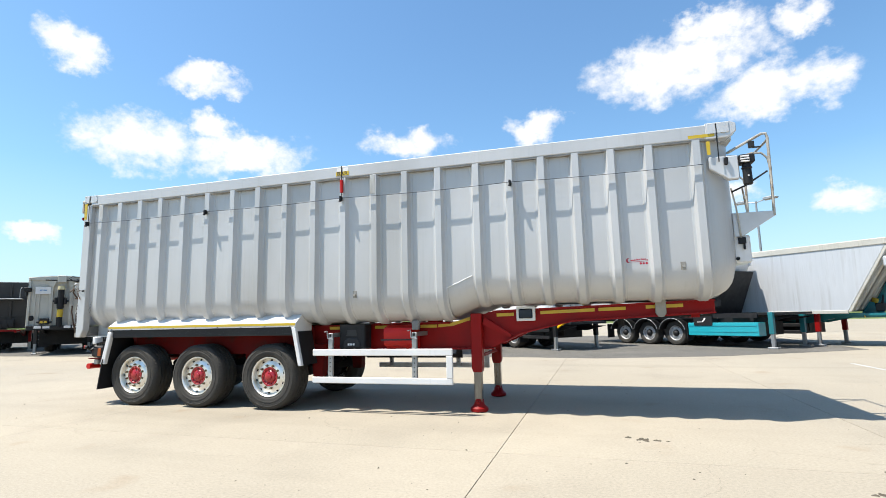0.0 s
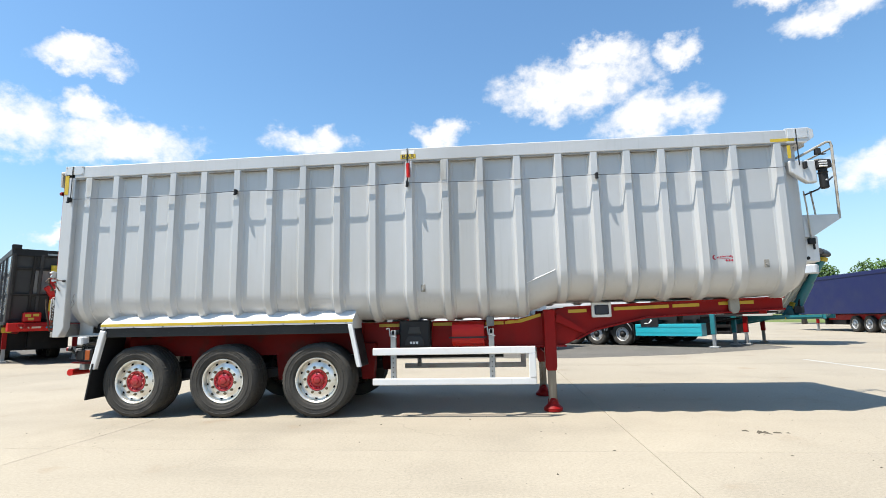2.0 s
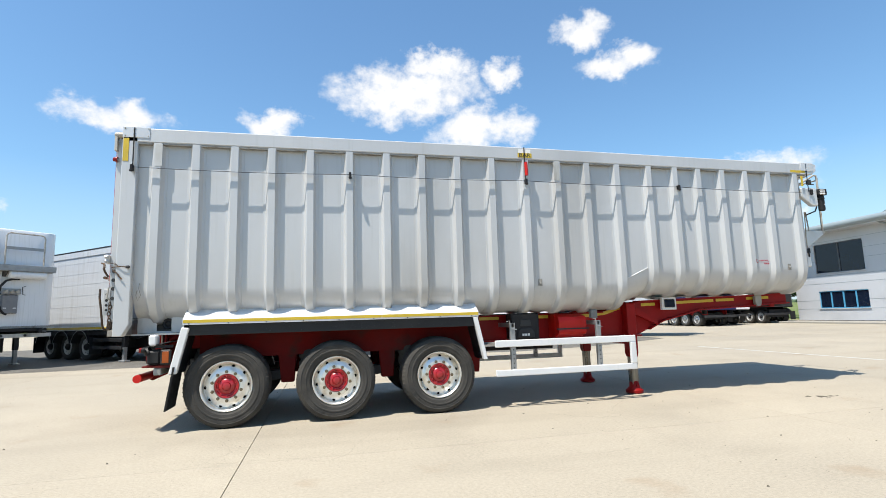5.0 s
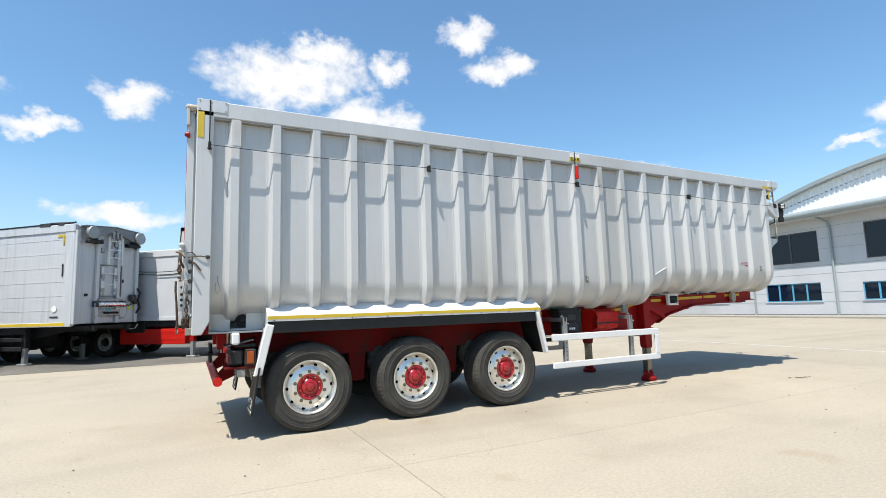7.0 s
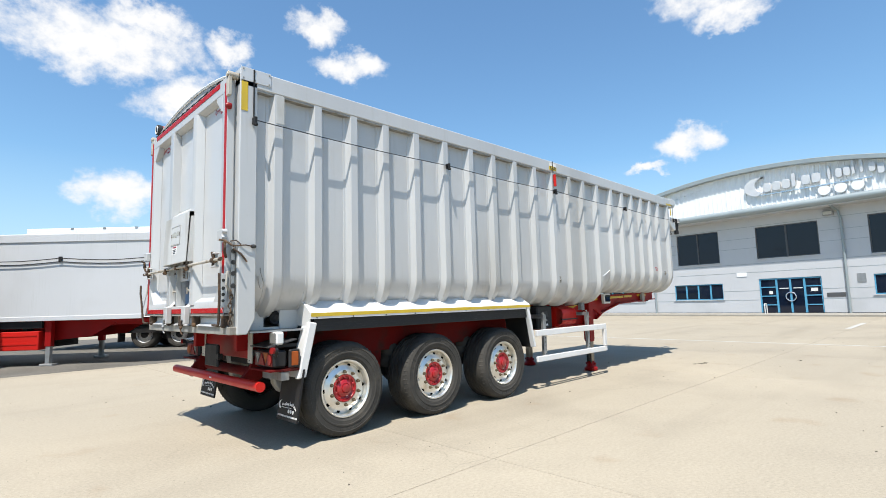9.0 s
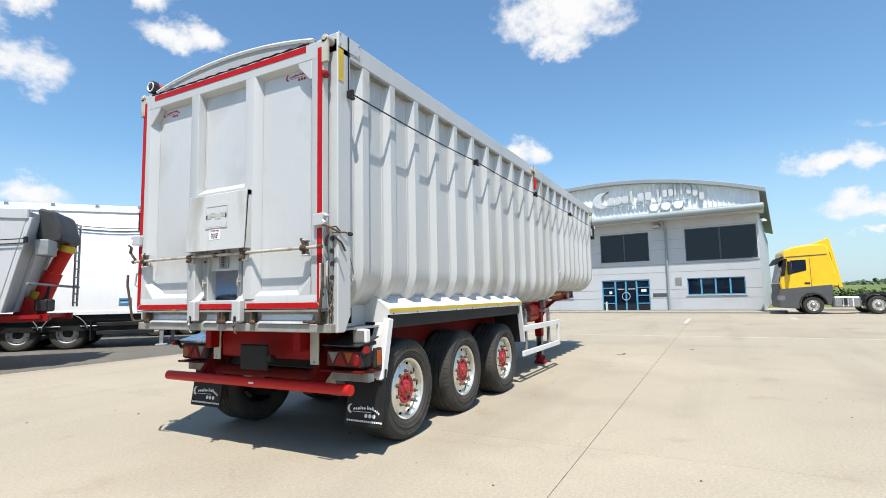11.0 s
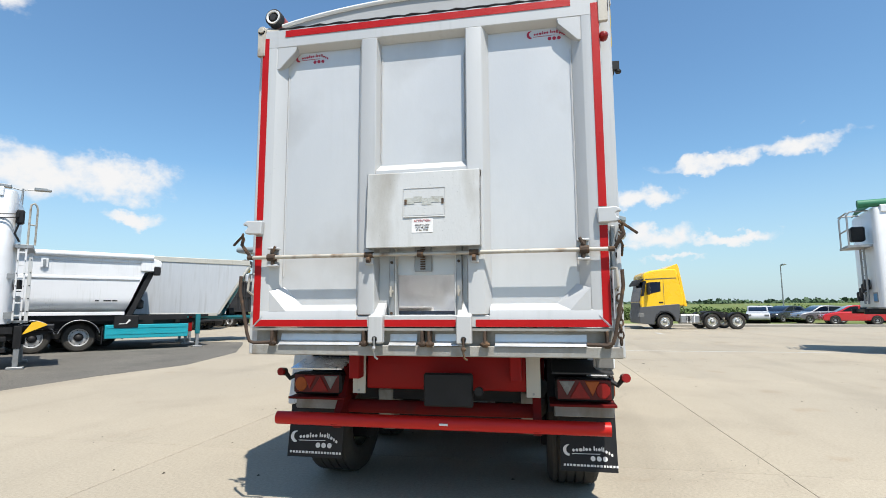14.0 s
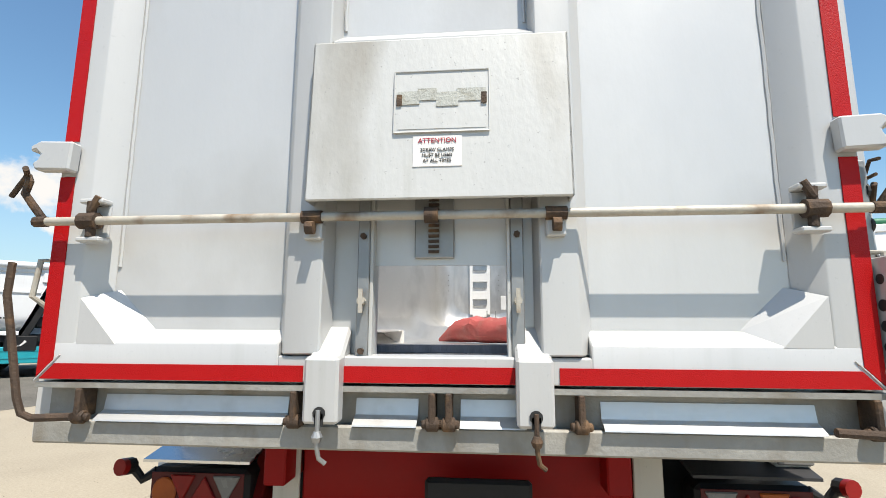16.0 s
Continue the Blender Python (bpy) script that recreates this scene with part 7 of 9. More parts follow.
    part("corner_post", Build().prism([(f - 0.34, -0.016), (f - 0.02, -0.016), (f + 0.012, 0.02), (f + 0.012, 0.09), (f - 0.34, 0.09)], "z", z0 - 0.04, z1 + 0.01), M["silver_side"], bd, "smooth aluminium corner post", 0.01)
    # roller and coupling rack
    rk = part("coupling_rack", Build().box(f + 0.02, f + 0.16, 0.70, 1.50, 1.80, 1.87).box(f + 0.02, f + 0.10, 0.74, 1.46, 1.36, 1.56), M["steel"], t, "steel coupling rack with roller", 0.01)
    part("roller", Build().cyl((f + 0.13, 0.66, 1.70), (f + 0.13, 1.54, 1.70), 0.075, 16), M["chrome"], rk, "bright steel roller")
    for k in range(5):
        y = 0.92 + 0.10 * k
        part("coupling", Build().cyl((f + 0.10, y, 1.46), (f + 0.16, y, 1.45), 0.032, 10), M["black"], rk)
    part("rack_label", Build().box(f + 0.10, f + 0.104, 0.95, 1.15, 1.51, 1.55), M["teal"], rk)
    for y in (0.66, 1.53):
        part("clamp", Build().box(f + 0.02, f + 0.16, y - 0.07, y + 0.07, 1.62, 1.80), M["darkgrey"], rk, "", 0.02)
        dy = -0.05 if y < 1 else 0.05
        part("hose", Build().tube([(f + 0.12, y + dy, 1.78), (f + 0.16, y + 2 * dy, 1.62), (f + 0.16, y + 2 * dy, 1.42), (f + 0.12, y + dy, 1.30), (f + 0.04, y - dy, 1.28)], 0.016, 6), M["steel"], t)
    part("valve_block", Build().box(f + 0.02, f + 0.18, 1.78, 1.98, 1.78, 2.00).box(f + 0.02, f + 0.12, 1.92, W, 1.70, 1.86), M["darkgrey"], t, "", 0.03)
    part("hose", Build().tube([(f + 0.1, W - 0.05, 2.2), (f + 0.16, W + 0.02, 2.05), (f + 0.12, W - 0.02, 1.85), (f + 0.16, W + 0.02, 1.6), (f + 0.1, W - 0.06, 1.42)], 0.028, 6), M["black"], t)
    part("hose", Build().tube([(f + 0.1, 1.60, 1.74), (f + 0.14, 1.70, 1.66), (f + 0.14, 1.78, 1.70), (f + 0.1, 1.84, 1.84)], 0.016, 6), M["black"], t)
    for y in (1.76, 1.95):
        part("warning_label", Build().box(f + 0.006, f + 0.010, y, y + 0.11, 1.53, 1.67), M["hi_vis"], t)
    part("warning_label", Build().box(f + 0.006, f + 0.010, 0.70, 0.79, 2.93, 3.03), M["hi_vis"], t)
    part("junction_box", Build().box(f, f + 0.05, 0.34, 0.43, 1.93, 2.01), M["black"], t, "", 0.01)
    part("reflector_strip", Build().box(f - 0.62, f - 0.36, -0.022, -0.018, z1 - 0.32, z1 - 0.26).box(f - 0.42, f - 0.36, -0.022, -0.018, z1 - 0.55, z1 - 0.32), M["tape_yellow"], t)
    part("side_vent", Build().box(f - 0.40, f - 0.36, -0.022, -0.013, z0 + 1.35, z0 + 1.7), M["black"], t)
    part("mark", Build().cyl((f - 0.62, -0.018, z0 + 0.44), (f - 0.62, -0.013, z0 + 0.44), 0.09, 18), M["label"], t)
    part("print_bar", Build().box(f - 0.78, f - 0.48, -0.017, -0.013, z0 + 0.20, z0 + 0.235), M["darkgrey"], t)


def kit_frame_front(t, bd, front, slope, W, z0, z1):
    f = front
    pf = part("platform", Build().box(f, f + 0.34, 0.34, W - 0.2, 2.96, 3.15), M["steel"], t, "grey steel platform with hoop rail", 0.012)
    for y in (0.40, 0.98, 1.5, 2.1):
        part("bolt", Build().cyl((f + 0.34, y, 3.06), (f + 0.352, y, 3.06), 0.018, 6), M["steel"], pf)
    part("rail_bar", Build().box(f + 0.28, f + 0.31, 0.98, W - 0.55, 3.62, 3.71), M["steel"], pf, "", 0.004)
    part("hoop", Build().tube([(f + 0.3, 0.95, 3.15), (f + 0.3, 0.95, 4.02), (f + 0.3, 0.98, 4.09), (f + 0.3, 1.05, 4.12), (f + 0.3, W - 0.66, 4.12), (f + 0.3, W - 0.58, 4.09), (f + 0.3, W - 0.55, 4.02), (f + 0.3, W - 0.55, 3.15)], 0.022, 8), M["rod"], pf)
    arm_ = part("motor_arm", Build().box(f - 0.02, f + 0.05, 0.12, 0.66, 3.66, 3.77).prism([(0.37, 3.30), (0.42, 3.30), (0.44, 3.84), (0.35, 3.84)], "x", f + 0.05, f + 0.07), M["steel"], t, "galvanised cover motor arm", 0.006)
    part("cover_motor", Build().box(f + 0.05, f + 0.25, 0.50, 0.78, 3.66, 3.84).box(f + 0.07, f + 0.2, 0.58, 0.72, 3.52, 3.66).cyl((f + 0.14, 0.65, 3.53), (f + 0.14, 0.65, 3.42), 0.06, 12), M["black"], arm_, "black cover motor", 0.015)
    part("hose", Build().tube([(f + 0.14, 0.70, 3.45), (f + 0.15, 0.69, 3.35), (f + 0.14, 0.62, 3.31), (f + 0.10, 0.42, 3.32), (f + 0.08, 0.31, 3.26), (f + 0.07, 0.27, 3.14), (f + 0.08, 0.33, 2.98)], 0.024, 8), M["black"], t)
    part("hose_clip", Build().box(f, f + 0.09, 0.28, 0.37, 2.90, 2.99), M["black"], t, "", 0.01)
    part("air_tank", Build().cyl((f + 0.2, 1.16, 2.86), (f + 0.2, W - 0.45, 2.86), 0.12, 18).lathe([(0.0, 0.12), (-0.03, 0.10), (-0.045, 0.05), (-0.048, 0.0)], (f + 0.2, 1.16, 2.86), 18, "y"), M["white_side"], t, "white air tank")
    part("tank_bracket", Build().prism([(f, 2.98), (f + 0.2, 2.98), (f + 0.2, 2.92), (f + 0.06, 2.80), (f, 2.80)], "y", 1.02, 1.10), M["darkgrey"], t, "", 0.01)
    part("thick_hose", Build().tube([(f + 0.12, 1.42, 2.735), (f + 0.14, 1.25, 2.73), (f + 0.15, 1.08, 2.67), (f + 0.16, 0.95, 2.50), (f + 0.16, 0.91, 2.25), (f + 0.15, 0.92, 2.03), (f + 0.14, 0.99, 1.80), (f + 0.12, 1.08, 1.69), (f + 0.10, 1.16, 1.66)], 0.034, 10), M["black"], t, "thick black looping hose")
    part("hose", Build().tube([(f + 0.1, 0.93, 1.98), (f + 0.1, 0.89, 1.84), (f + 0.09, 0.94, 1.74), (f + 0.08, 1.02, 1.66)], 0.018, 6), M["black"], t)
    sb = part("socket_block", Build().box(f, f + 0.1, 1.0, 1.5, 2.27, 2.44), M["steel"], t, "steel coupling block", 0.01)
    for y in (1.09, 1.24, 1.38):
        part("coupling", Build().cyl((f + 0.1, y, 2.36), (f + 0.2, y, 2.34), 0.045, 12).cyl((f + 0.2, y, 2.34), (f + 0.22, y, 2.34), 0.03, 12), M["rod"], sb)
    part("wire_loop", Build().tube([(f + 0.05, 1.62, 2.25), (f + 0.16, 1.52, 2.26), (f + 0.16, 1.50, 2.48), (f + 0.05, 1.62, 2.52)], 0.012, 6), M["darkgrey"], t)
    ep = part("electric_panel", Build().box(f, f + 0.13, 1.02, 1.42, 1.68, 2.24), M["grey_dark"], t, "grey electric panel", 0.02)
    for y in (1.06, 1.30):
        part("panel_label", Build().box(f + 0.13, f + 0.134, y, y + 0.08, 1.83, 1.86), M["label"], ep)
    so = part("socket", Build().box(f, f + 0.10, 0.31, 0.51, 1.90, 2.06), M["black"], t, "black socket with lifted cover", 0.02)
    for y in (0.34, 0.47):
        part("wire", Build().tube([(f + 0.04, y, 2.06), (f + 0.05, y + 0.01, 2.26)], 0.006, 5), M["darkgrey"], so)
    part("step_plate", Build().box(f, f + 0.22, 0.2, 0.78, 1.70, 1.75).box(f + 0.02, f + 0.12, 0.42, 0.62, 1.75, 1.80), M["steel"], t, "", 0.008)
    part("lever_knob", Build().tube([(f + 0.2, 0.55, 1.78), (f + 0.26, 0.2, 1.78)], 0.008, 6).lathe([(-0.03, 0.0), (-0.02, 0.022), (0.01, 0.026), (0.03, 0.0)], (f + 0.26, 0.18, 1.78), 10, "y"), M["black"], t)
    part("side_marker", Build().box(f - 0.55, f - 0.43, -0.02, 0.0, 1.62, 1.84), M["darkgrey"], bd, "", 0.005)
    part("sill_bar", Build().box(f - 0.3, f + 0.06, 0.05, W - 0.05, z0 - 0.05, z0 + 0.02), M["sill"], bd)
    lb = part("lamp_bar", Build().box(f - 0.02, f + 0.05, 0.1, W - 0.1, 0.95, 1.07), M["hatch"], t, "pale lamp bar under the front", 0.008)
    for y in (0.5, 1.1, 1.7):
        part("lamp_hole", Build().cyl((f + 0.05, y, 1.01), (f + 0.058, y, 1.01), 0.04, 12), M["ink"], lb)


def kit_ladder_side(t, bd, front, slope, W, z0, z1):
    f = front
    sl_ = part("ladder", Build().box(f + 0.06, f + 0.10, 0.06, 0.10, z0 + 0.08, z0 + 1.85).box(f + 0.21, f + 0.25, 0.06, 0.10, z0 + 0.08, z0 + 1.85), M["white"], t, "pale bolted access ladder", 0.005)
    for k in range(6):
        zz = z0 + 0.20 + 0.31 * k
        part("rung", Build().box(f + 0.10, f + 0.21, 0.065, 0.095, zz - 0.02, zz + 0.02), M["white"], sl_, "", 0.004)
        for x in (0.08, 0.23):
            part("bolt", Build().cyl((f + x, 0.06, zz + 0.1), (f + x, 0.052, zz + 0.1), 0.014, 6), M["darkgrey"], sl_)
    sp_ = part("side_post", Build().box(f + 0.29, f + 0.37, 0.16, 0.20, z0 + 0.06, z0 + 1.75), M["hatch"], t, "grey bolted side post of the ladder", 0.006)
    for k in range(5):
        part("bolt", Build().cyl((f + 0.34, 0.16, z0 + 0.3 + 0.32 * k), (f + 0.34, 0.15, z0 + 0.3 + 0.32 * k), 0.016, 6), M["darkgrey"], sp_)
    part("post_foot", Build().box(f - 0.02, f + 0.37, 0.18, 0.60, z0 + 0.02, z0 + 0.08), M["steel"], sp_)
    part("tie_bracket", Build().box(f - 0.12, f + 0.11, 0.07, 0.12, z0 + 0.12, z0 + 0.28).box(f - 0.12, f + 0.11, 0.07, 0.12, z0 + 1.1, z0 + 1.22), M["steel"], sl_)
    pl_ = part("platform", Build().box(f, f + 0.36, 0.06, 1.6, z0 + 1.85, z0 + 1.95), M["steel"], t, "", 0.01)
    part("hand_rail", Build().tube([(f + 0.24, 0.10, z0 + 1.95), (f + 0.24, 0.10, z1 - 0.42), (f + 0.25, 0.10, z1 - 0.34), (f + 0.31, 0.10, z1 - 0.30), (f + 0.36, 0.12, z1 - 0.36), (f + 0.38, 0.14, z1 - 0.46), (f + 0.38, 0.20, z0 + 1.95)], 0.024, 8), M["rod"], pl_)
    part("rail_bar", Build().cyl((f + 0.24, 0.10, z1 - 0.85), (f + 0.38, 0.17, z1 - 0.85), 0.018, 8), M["rod"], pl_)
    part("hand_rail", Build().tube([(f + 0.22, 0.5, z0 + 1.95), (f + 0.22, 0.5, z1 - 0.4)], 0.02, 6), M["steel"], pl_)
    part("side_panel", Build().box(-9.2, -0.9, 0.13, 0.16, 0.56, z0 - 0.02), M["black"], t, "black underbody side panel")
    for xx, ww in ((-1.6, 0.9), (-3.0, 0.7)):
        part("pipe", Build().cyl((xx - ww, 0.11, 0.70), (xx, 0.11, 0.70), 0.022, 8), M["steel"], t)
    part("cover_motor", Build().box(front - 0.02, front + 0.14, -0.02, 0.22, z1 - 0.85, z1 - 0.5), M["black"], t, "", 0.03)
    part("hose", Build().tube([(front + 0.04, 0.05, z1 - 0.85), (front - 0.02, 0.02, z1 - 1.1), (front + 0.08, 0.05, z1 - 1.3)], 0.025, 6), M["black"], t)
    part("valve_block", Build().box(front + 0.02, front + 0.2, 0.5, 0.9, z0 + 0.8, z0 + 1.1), M["black"], t, "", 0.04)
    part("electric_panel", Build().box(front + 0.02, front + 0.14, 1.2, 1.7, z0 + 0.1, z0 + 0.7), M["hatch"], t, "", 0.02)
    part("hazard_bracket", Build().prism([(front + 0.27, z0 - 0.28), (front + 0.77, z0 - 0.04), (front + 0.72, z0 + 0.0), (front + 0.56, z0 + 0.06), (front + 0.45, z0 + 0.02)], "y", 0.2, 0.3), M["yellow"], t, "yellow folded step bracket")
    badge(bd, front - 0.80, 0.0, z0 + 0.32, 0.36, 0.24)
    part("cover_strap", Build().box(front - 0.52, front - 0.48, -0.03, -0.012, z1 - 0.75, z1 + 0.05), M["black"], bd)
    for k in range(7):
        x = front - 0.5 - 1.15 * k
        part("rope_hook", Build().box(x - 0.05, x + 0.05, -0.045, -0.03, z1 - 0.02, z1 + 0.04), M["steel"], bd)


def kit_black_hoist(t, bd, front, slope, W, z0, z1):
    f = front
    arch = [(W * k / 12, z1 + 0.11 * math.sin(math.pi * k / 12)) for k in range(13)]
    part("arched_rail", Build().prism(arch + [(W, z1 - 0.10), (0.0, z1 - 0.10)], "x", f - 0.05, f + 0.07), M["cream_side"], bd, "", 0.01)
    part("cover_sheet", Build().loft([[(x, y, z + 0.015) for y, z in arch] for x in (f + 0.02, -3.0, -7.6)], closed=False), M["white_side"], bd)
    x0 = f + 0.24
    ram = part("hoist_ram", Build().cyl((x0, 1.25, z0 - 0.05), (x0, 1.25, 2.15), 0.115, 18).cyl((x0, 1.25, 2.15), (x0, 1.25, 2.70), 0.135, 18).cyl((x0, 1.25, 2.70), (x0, 1.25, 3.10), 0.125, 18), M["black"], t, "black telescopic hoist ram")
    part("collar", Build().cyl((x0, 1.25, 3.03), (x0, 1.25, 3.12), 0.15, 18).cyl((x0, 1.25, 3.12), (x0, 1.25, 3.20), 0.13, 18), M["brass_paint"], ram, "cream ram collar")
    part("band", Build().cyl((x0, 1.25, 1.75), (x0, 1.25, 2.10), 0.12, 18), M["tape_yellow"], ram, "yellow warning band")
    for sgn in (-1, 1):
        part("trunnion", Build().box(x0 - 0.1, x0 + 0.1, 1.25 + sgn * 0.18 - 0.05, 1.25 + sgn * 0.18 + 0.05, 2.36, 2.66).cyl((x0, 1.25 + sgn * 0.1, 2.5), (x0, 1.25 + sgn * 0.30, 2.5), 0.05, 10), M["black"], ram, "", 0.02)
        y = 1.25 + sgn * 0.36
        part("channel_post", Build().box(f, f + 0.12, y - 0.05, y + 0.05, z0, z1 - 0.12), M["cream_side"], bd, "", 0.01)
        part("gusset", Build().prism([(1.25 + sgn * 0.20, z1 - 0.12), (1.25 + sgn * 0.62, z1 - 0.12), (1.25 + sgn * 0.41, z1 - 0.42), (1.25 + sgn * 0.31, z1 - 0.42)], "x", f + 0.12, f + 0.14), M["cream_side"], bd)
    part("ram_pocket", Build().box(f, f + 0.3, 1.08, 1.42, z1 - 0.2, z1 + 0.12), M["cream_side"], bd, "", 0.02)
    part("wind_bar", Build().cyl((f + 0.16, 0.62, z1 - 0.10), (f + 0.16, 1.95, z1 - 0.12), 0.025, 8), M["black"], t)
    part("cable_loop", Build().tube([(f + 0.12, 2.4, z1 - 0.04), (f + 0.2, 1.95, z1 + 0.06), (f + 0.24, 1.62, z1 + 0.07), (f + 0.24, 1.52, z1 - 0.02), (f + 0.22, 1.68, z1 - 0.14), (f + 0.2, 1.9, z1 - 0.17), (f + 0.14, 2.0, z1 - 0.12), (f + 0.12, 1.8, z1 - 0.05)], 0.02, 6), M["black"], t)
    sg_ = part("sign_board", Build().box(f + 0.1, f + 0.14, 0.27, 0.84, 2.83, 3.16), M["label"], t, "pale lettered board", 0.006)
    for k, w_ in enumerate((0.10, 0.14)):
        part("print_bar", Build().box(f + 0.141, f + 0.145, 0.43 + 0.13 * k, 0.43 + 0.13 * k + w_, 2.99, 3.03), M["badge_blue"], sg_)
    part("cover_motor", Build().box(f + 0.02, f + 0.25, -0.14, 0.12, 2.92, 3.12).cyl((f + 0.12, -0.04, 2.92), (f + 0.12, -0.04, 2.74), 0.06, 10), M["black"], t, "", 0.03)
    part("socket", Build().box(f + 0.01, f + 0.1, 0.09, 0.28, 1.60, 1.83), M["black"], t, "", 0.05)
    for y in (0.27, 0.42):
        part("support", Build().box(f, f + 0.05, y - 0.025, y + 0.025, z0, 2.83), M["cream_side"], t)
    vb = part("valve_block", Build().box(f + 0.12, f + 0.38, 0.52, 0.86, z0 + 0.06, z0 + 0.34).cyl((f + 0.25, 0.4, z0 + 0.16), (f + 0.25, 0.98, z0 + 0.16), 0.05, 10), M["black"], t, "black valve block with yellow labels", 0.02)
    for y in (0.55, 0.70):
        part("warning_label", Build().box(f + 0.38, f + 0.385, y, y + 0.11, z0 + 0.12, z0 + 0.22), M["tape_yellow"], vb)
    part("cross_channel", Build().box(f - 0.05, f + 0.3, 0.05, W - 0.05, z0 - 0.2, z0), M["black"], t, "", 0.01)
    plates(t, f + 0.31, 0.34, z0 - 0.12)
    plates(t, f + 0.31, 1.45, z0 - 0.12)


def kit_dark_tipper(t, bd, front, slope, W, z0, z1):
    def wall(z):
        return front - slope + slope * (z - z0) / (z1 - 0.15 - z0)
    for za, zb in ((z0 + 0.02, z0 + 0.12), (z0 + 0.95, z0 + 1.03), (z0 + 1.85, z0 + 1.93), (z1 - 0.22, z1 + 0.02)):
        part("cross_rail", Build().prism([(wall(za), za), (wall(za) + 0.09, za), (min(wall(zb), front) + 0.09, zb), (min(wall(zb), front), zb)], "y", 0.04, W - 0.04), M["black"], bd, "", 0.008)
    for y in (0.1, 0.62, W - 0.62, W - 0.1):
        part("stiffener", Build().prism([(wall(z0), z0), (wall(z0) + 0.08, z0), (front + 0.08, z1 - 0.22), (front, z1 - 0.22)], "y", y - 0.04, y + 0.04), M["black"], bd, "", 0.008)
    part("recessed_panel", Build().prism([(wall(z0 + 0.95) + 0.004, z0 + 1.03), (wall(z0 + 0.95) + 0.02, z0 + 1.03), (wall(z0 + 1.85) + 0.016, z0 + 1.85), (wall(z0 + 1.85), z0 + 1.85)], "y", 0.68, W - 0.68), M["grey_dark"], bd)
    part("ledge_lamp", Build().box(front + 0.09, front + 0.13, 0.95, 1.25, z1 - 0.16, z1 - 0.10), M["steel"], bd)
    x0, x1 = front - slope + 0.42, front - 0.02
    ram = part("hoist_ram", Build().cyl((x0, 1.25, z0 - 0.1), (x0 + (x1 - x0) * 0.42, 1.25, 2.55), 0.125, 18).cyl((x0 + (x1 - x0) * 0.42, 1.25, 2.55), (x1, 1.25, 3.35), 0.15, 18), M["red_bright"], t, "red telescopic hoist ram")
    part("collar", Build().cyl((x1 - 0.01, 1.25, 3.28), (x1 + 0.02, 1.25, 3.50), 0.155, 18), M["tape_yellow"], ram, "yellow ram collar")
    part("band", Build().cyl((x0 + 0.10, 1.25, 1.86), (x0 + 0.18, 1.25, 2.24), 0.13, 18), M["tape_yellow"], ram, "yellow warning band")
    part("flange", Build().prism([(0.92, 2.66), (1.02, 2.76), (1.48, 2.76), (1.58, 2.66), (1.48, 2.52), (1.40, 2.36), (1.10, 2.36), (1.02, 2.52)], "x", x0 + 0.10, x0 + 0.36), M["red_bright"], ram, "", 0.03)
    part("ram_label", Build().box(x1 + 0.10, x1 + 0.115, 1.12, 1.68, 2.90, 2.98), M["label"], ram)
    part("label_end", Build().box(x1 + 0.115, x1 + 0.12, 1.48, 1.66, 2.91, 2.97), M["badge_blue"], ram)
    # added mirror strips stand in for reflections on the glossy dark side
    for k in range(3):
        za, zb = z0 + 0.30 + 0.72 * k, z0 + 0.88 + 0.72 * k
        part("polished_panel", Build().prism([(-3.4, za), (wall(za) - 0.12, za), (wall(zb) - 0.14, zb), (-3.4, zb)], "y", -0.02, -0.008), M["chrome"], bd, "mirror strip standing in for reflections on the dark side")
    part("cover_motor", Build().box(front - 0.02, front + 0.2, W - 0.32, W + 0.02, z1 - 0.22, z1 + 0.16).box(front + 0.2, front + 0.24, W - 0.30, W - 0.02, z1 - 0.18, z1 - 0.06), M["black"], t, "", 0.02)
    part("cover_motor", Build().box(front - 0.02, front + 0.14, -0.05, 0.22, z1, z1 + 0.16), M["black"], t, "", 0.02)
    vb = part("valve_block", Build().box(front - slope + 0.12, front - slope + 0.50, 0.45, 0.95, z0 + 0.02, z0 + 0.36), M["red_bright"], t, "red valve box with yellow labels", 0.03)
    for y, z in ((0.50, 0.20), (0.72, 0.22), (0.58, 0.08)):
        part("warning_label", Build().box(front - slope + 0.50, front - slope + 0.505, y, y + 0.16, z0 + z, z0 + z + 0.09), M["tape_yellow"], vb)
    part("cross_channel", Build().box(front - slope, front - slope + 0.52, 0.05, W - 0.05, z0 - 0.30, z0), M["red_bright"], t, "red front cross channel", 0.015)
    plates(t, front - slope + 0.522, 0.38, z0 - 0.2)
    part("label_plate", Build().box(front - slope + 0.522, front - slope + 0.53, 1.1, 1.36, z0 - 0.2, z0 - 0.09), M["badge_blue"], t)
    part("label_plate", Build().box(front - slope + 0.522, front - slope + 0.53, 1.62, 1.9, z0 - 0.2, z0 - 0.07), M["amber"], t)
    part("leg_plate", Build().box(-0.2, -0.1, 0.06, 0.34, z0 - 0.35, z0 - 0.15), M["tape_yellow"], t, "yellow leg plate")


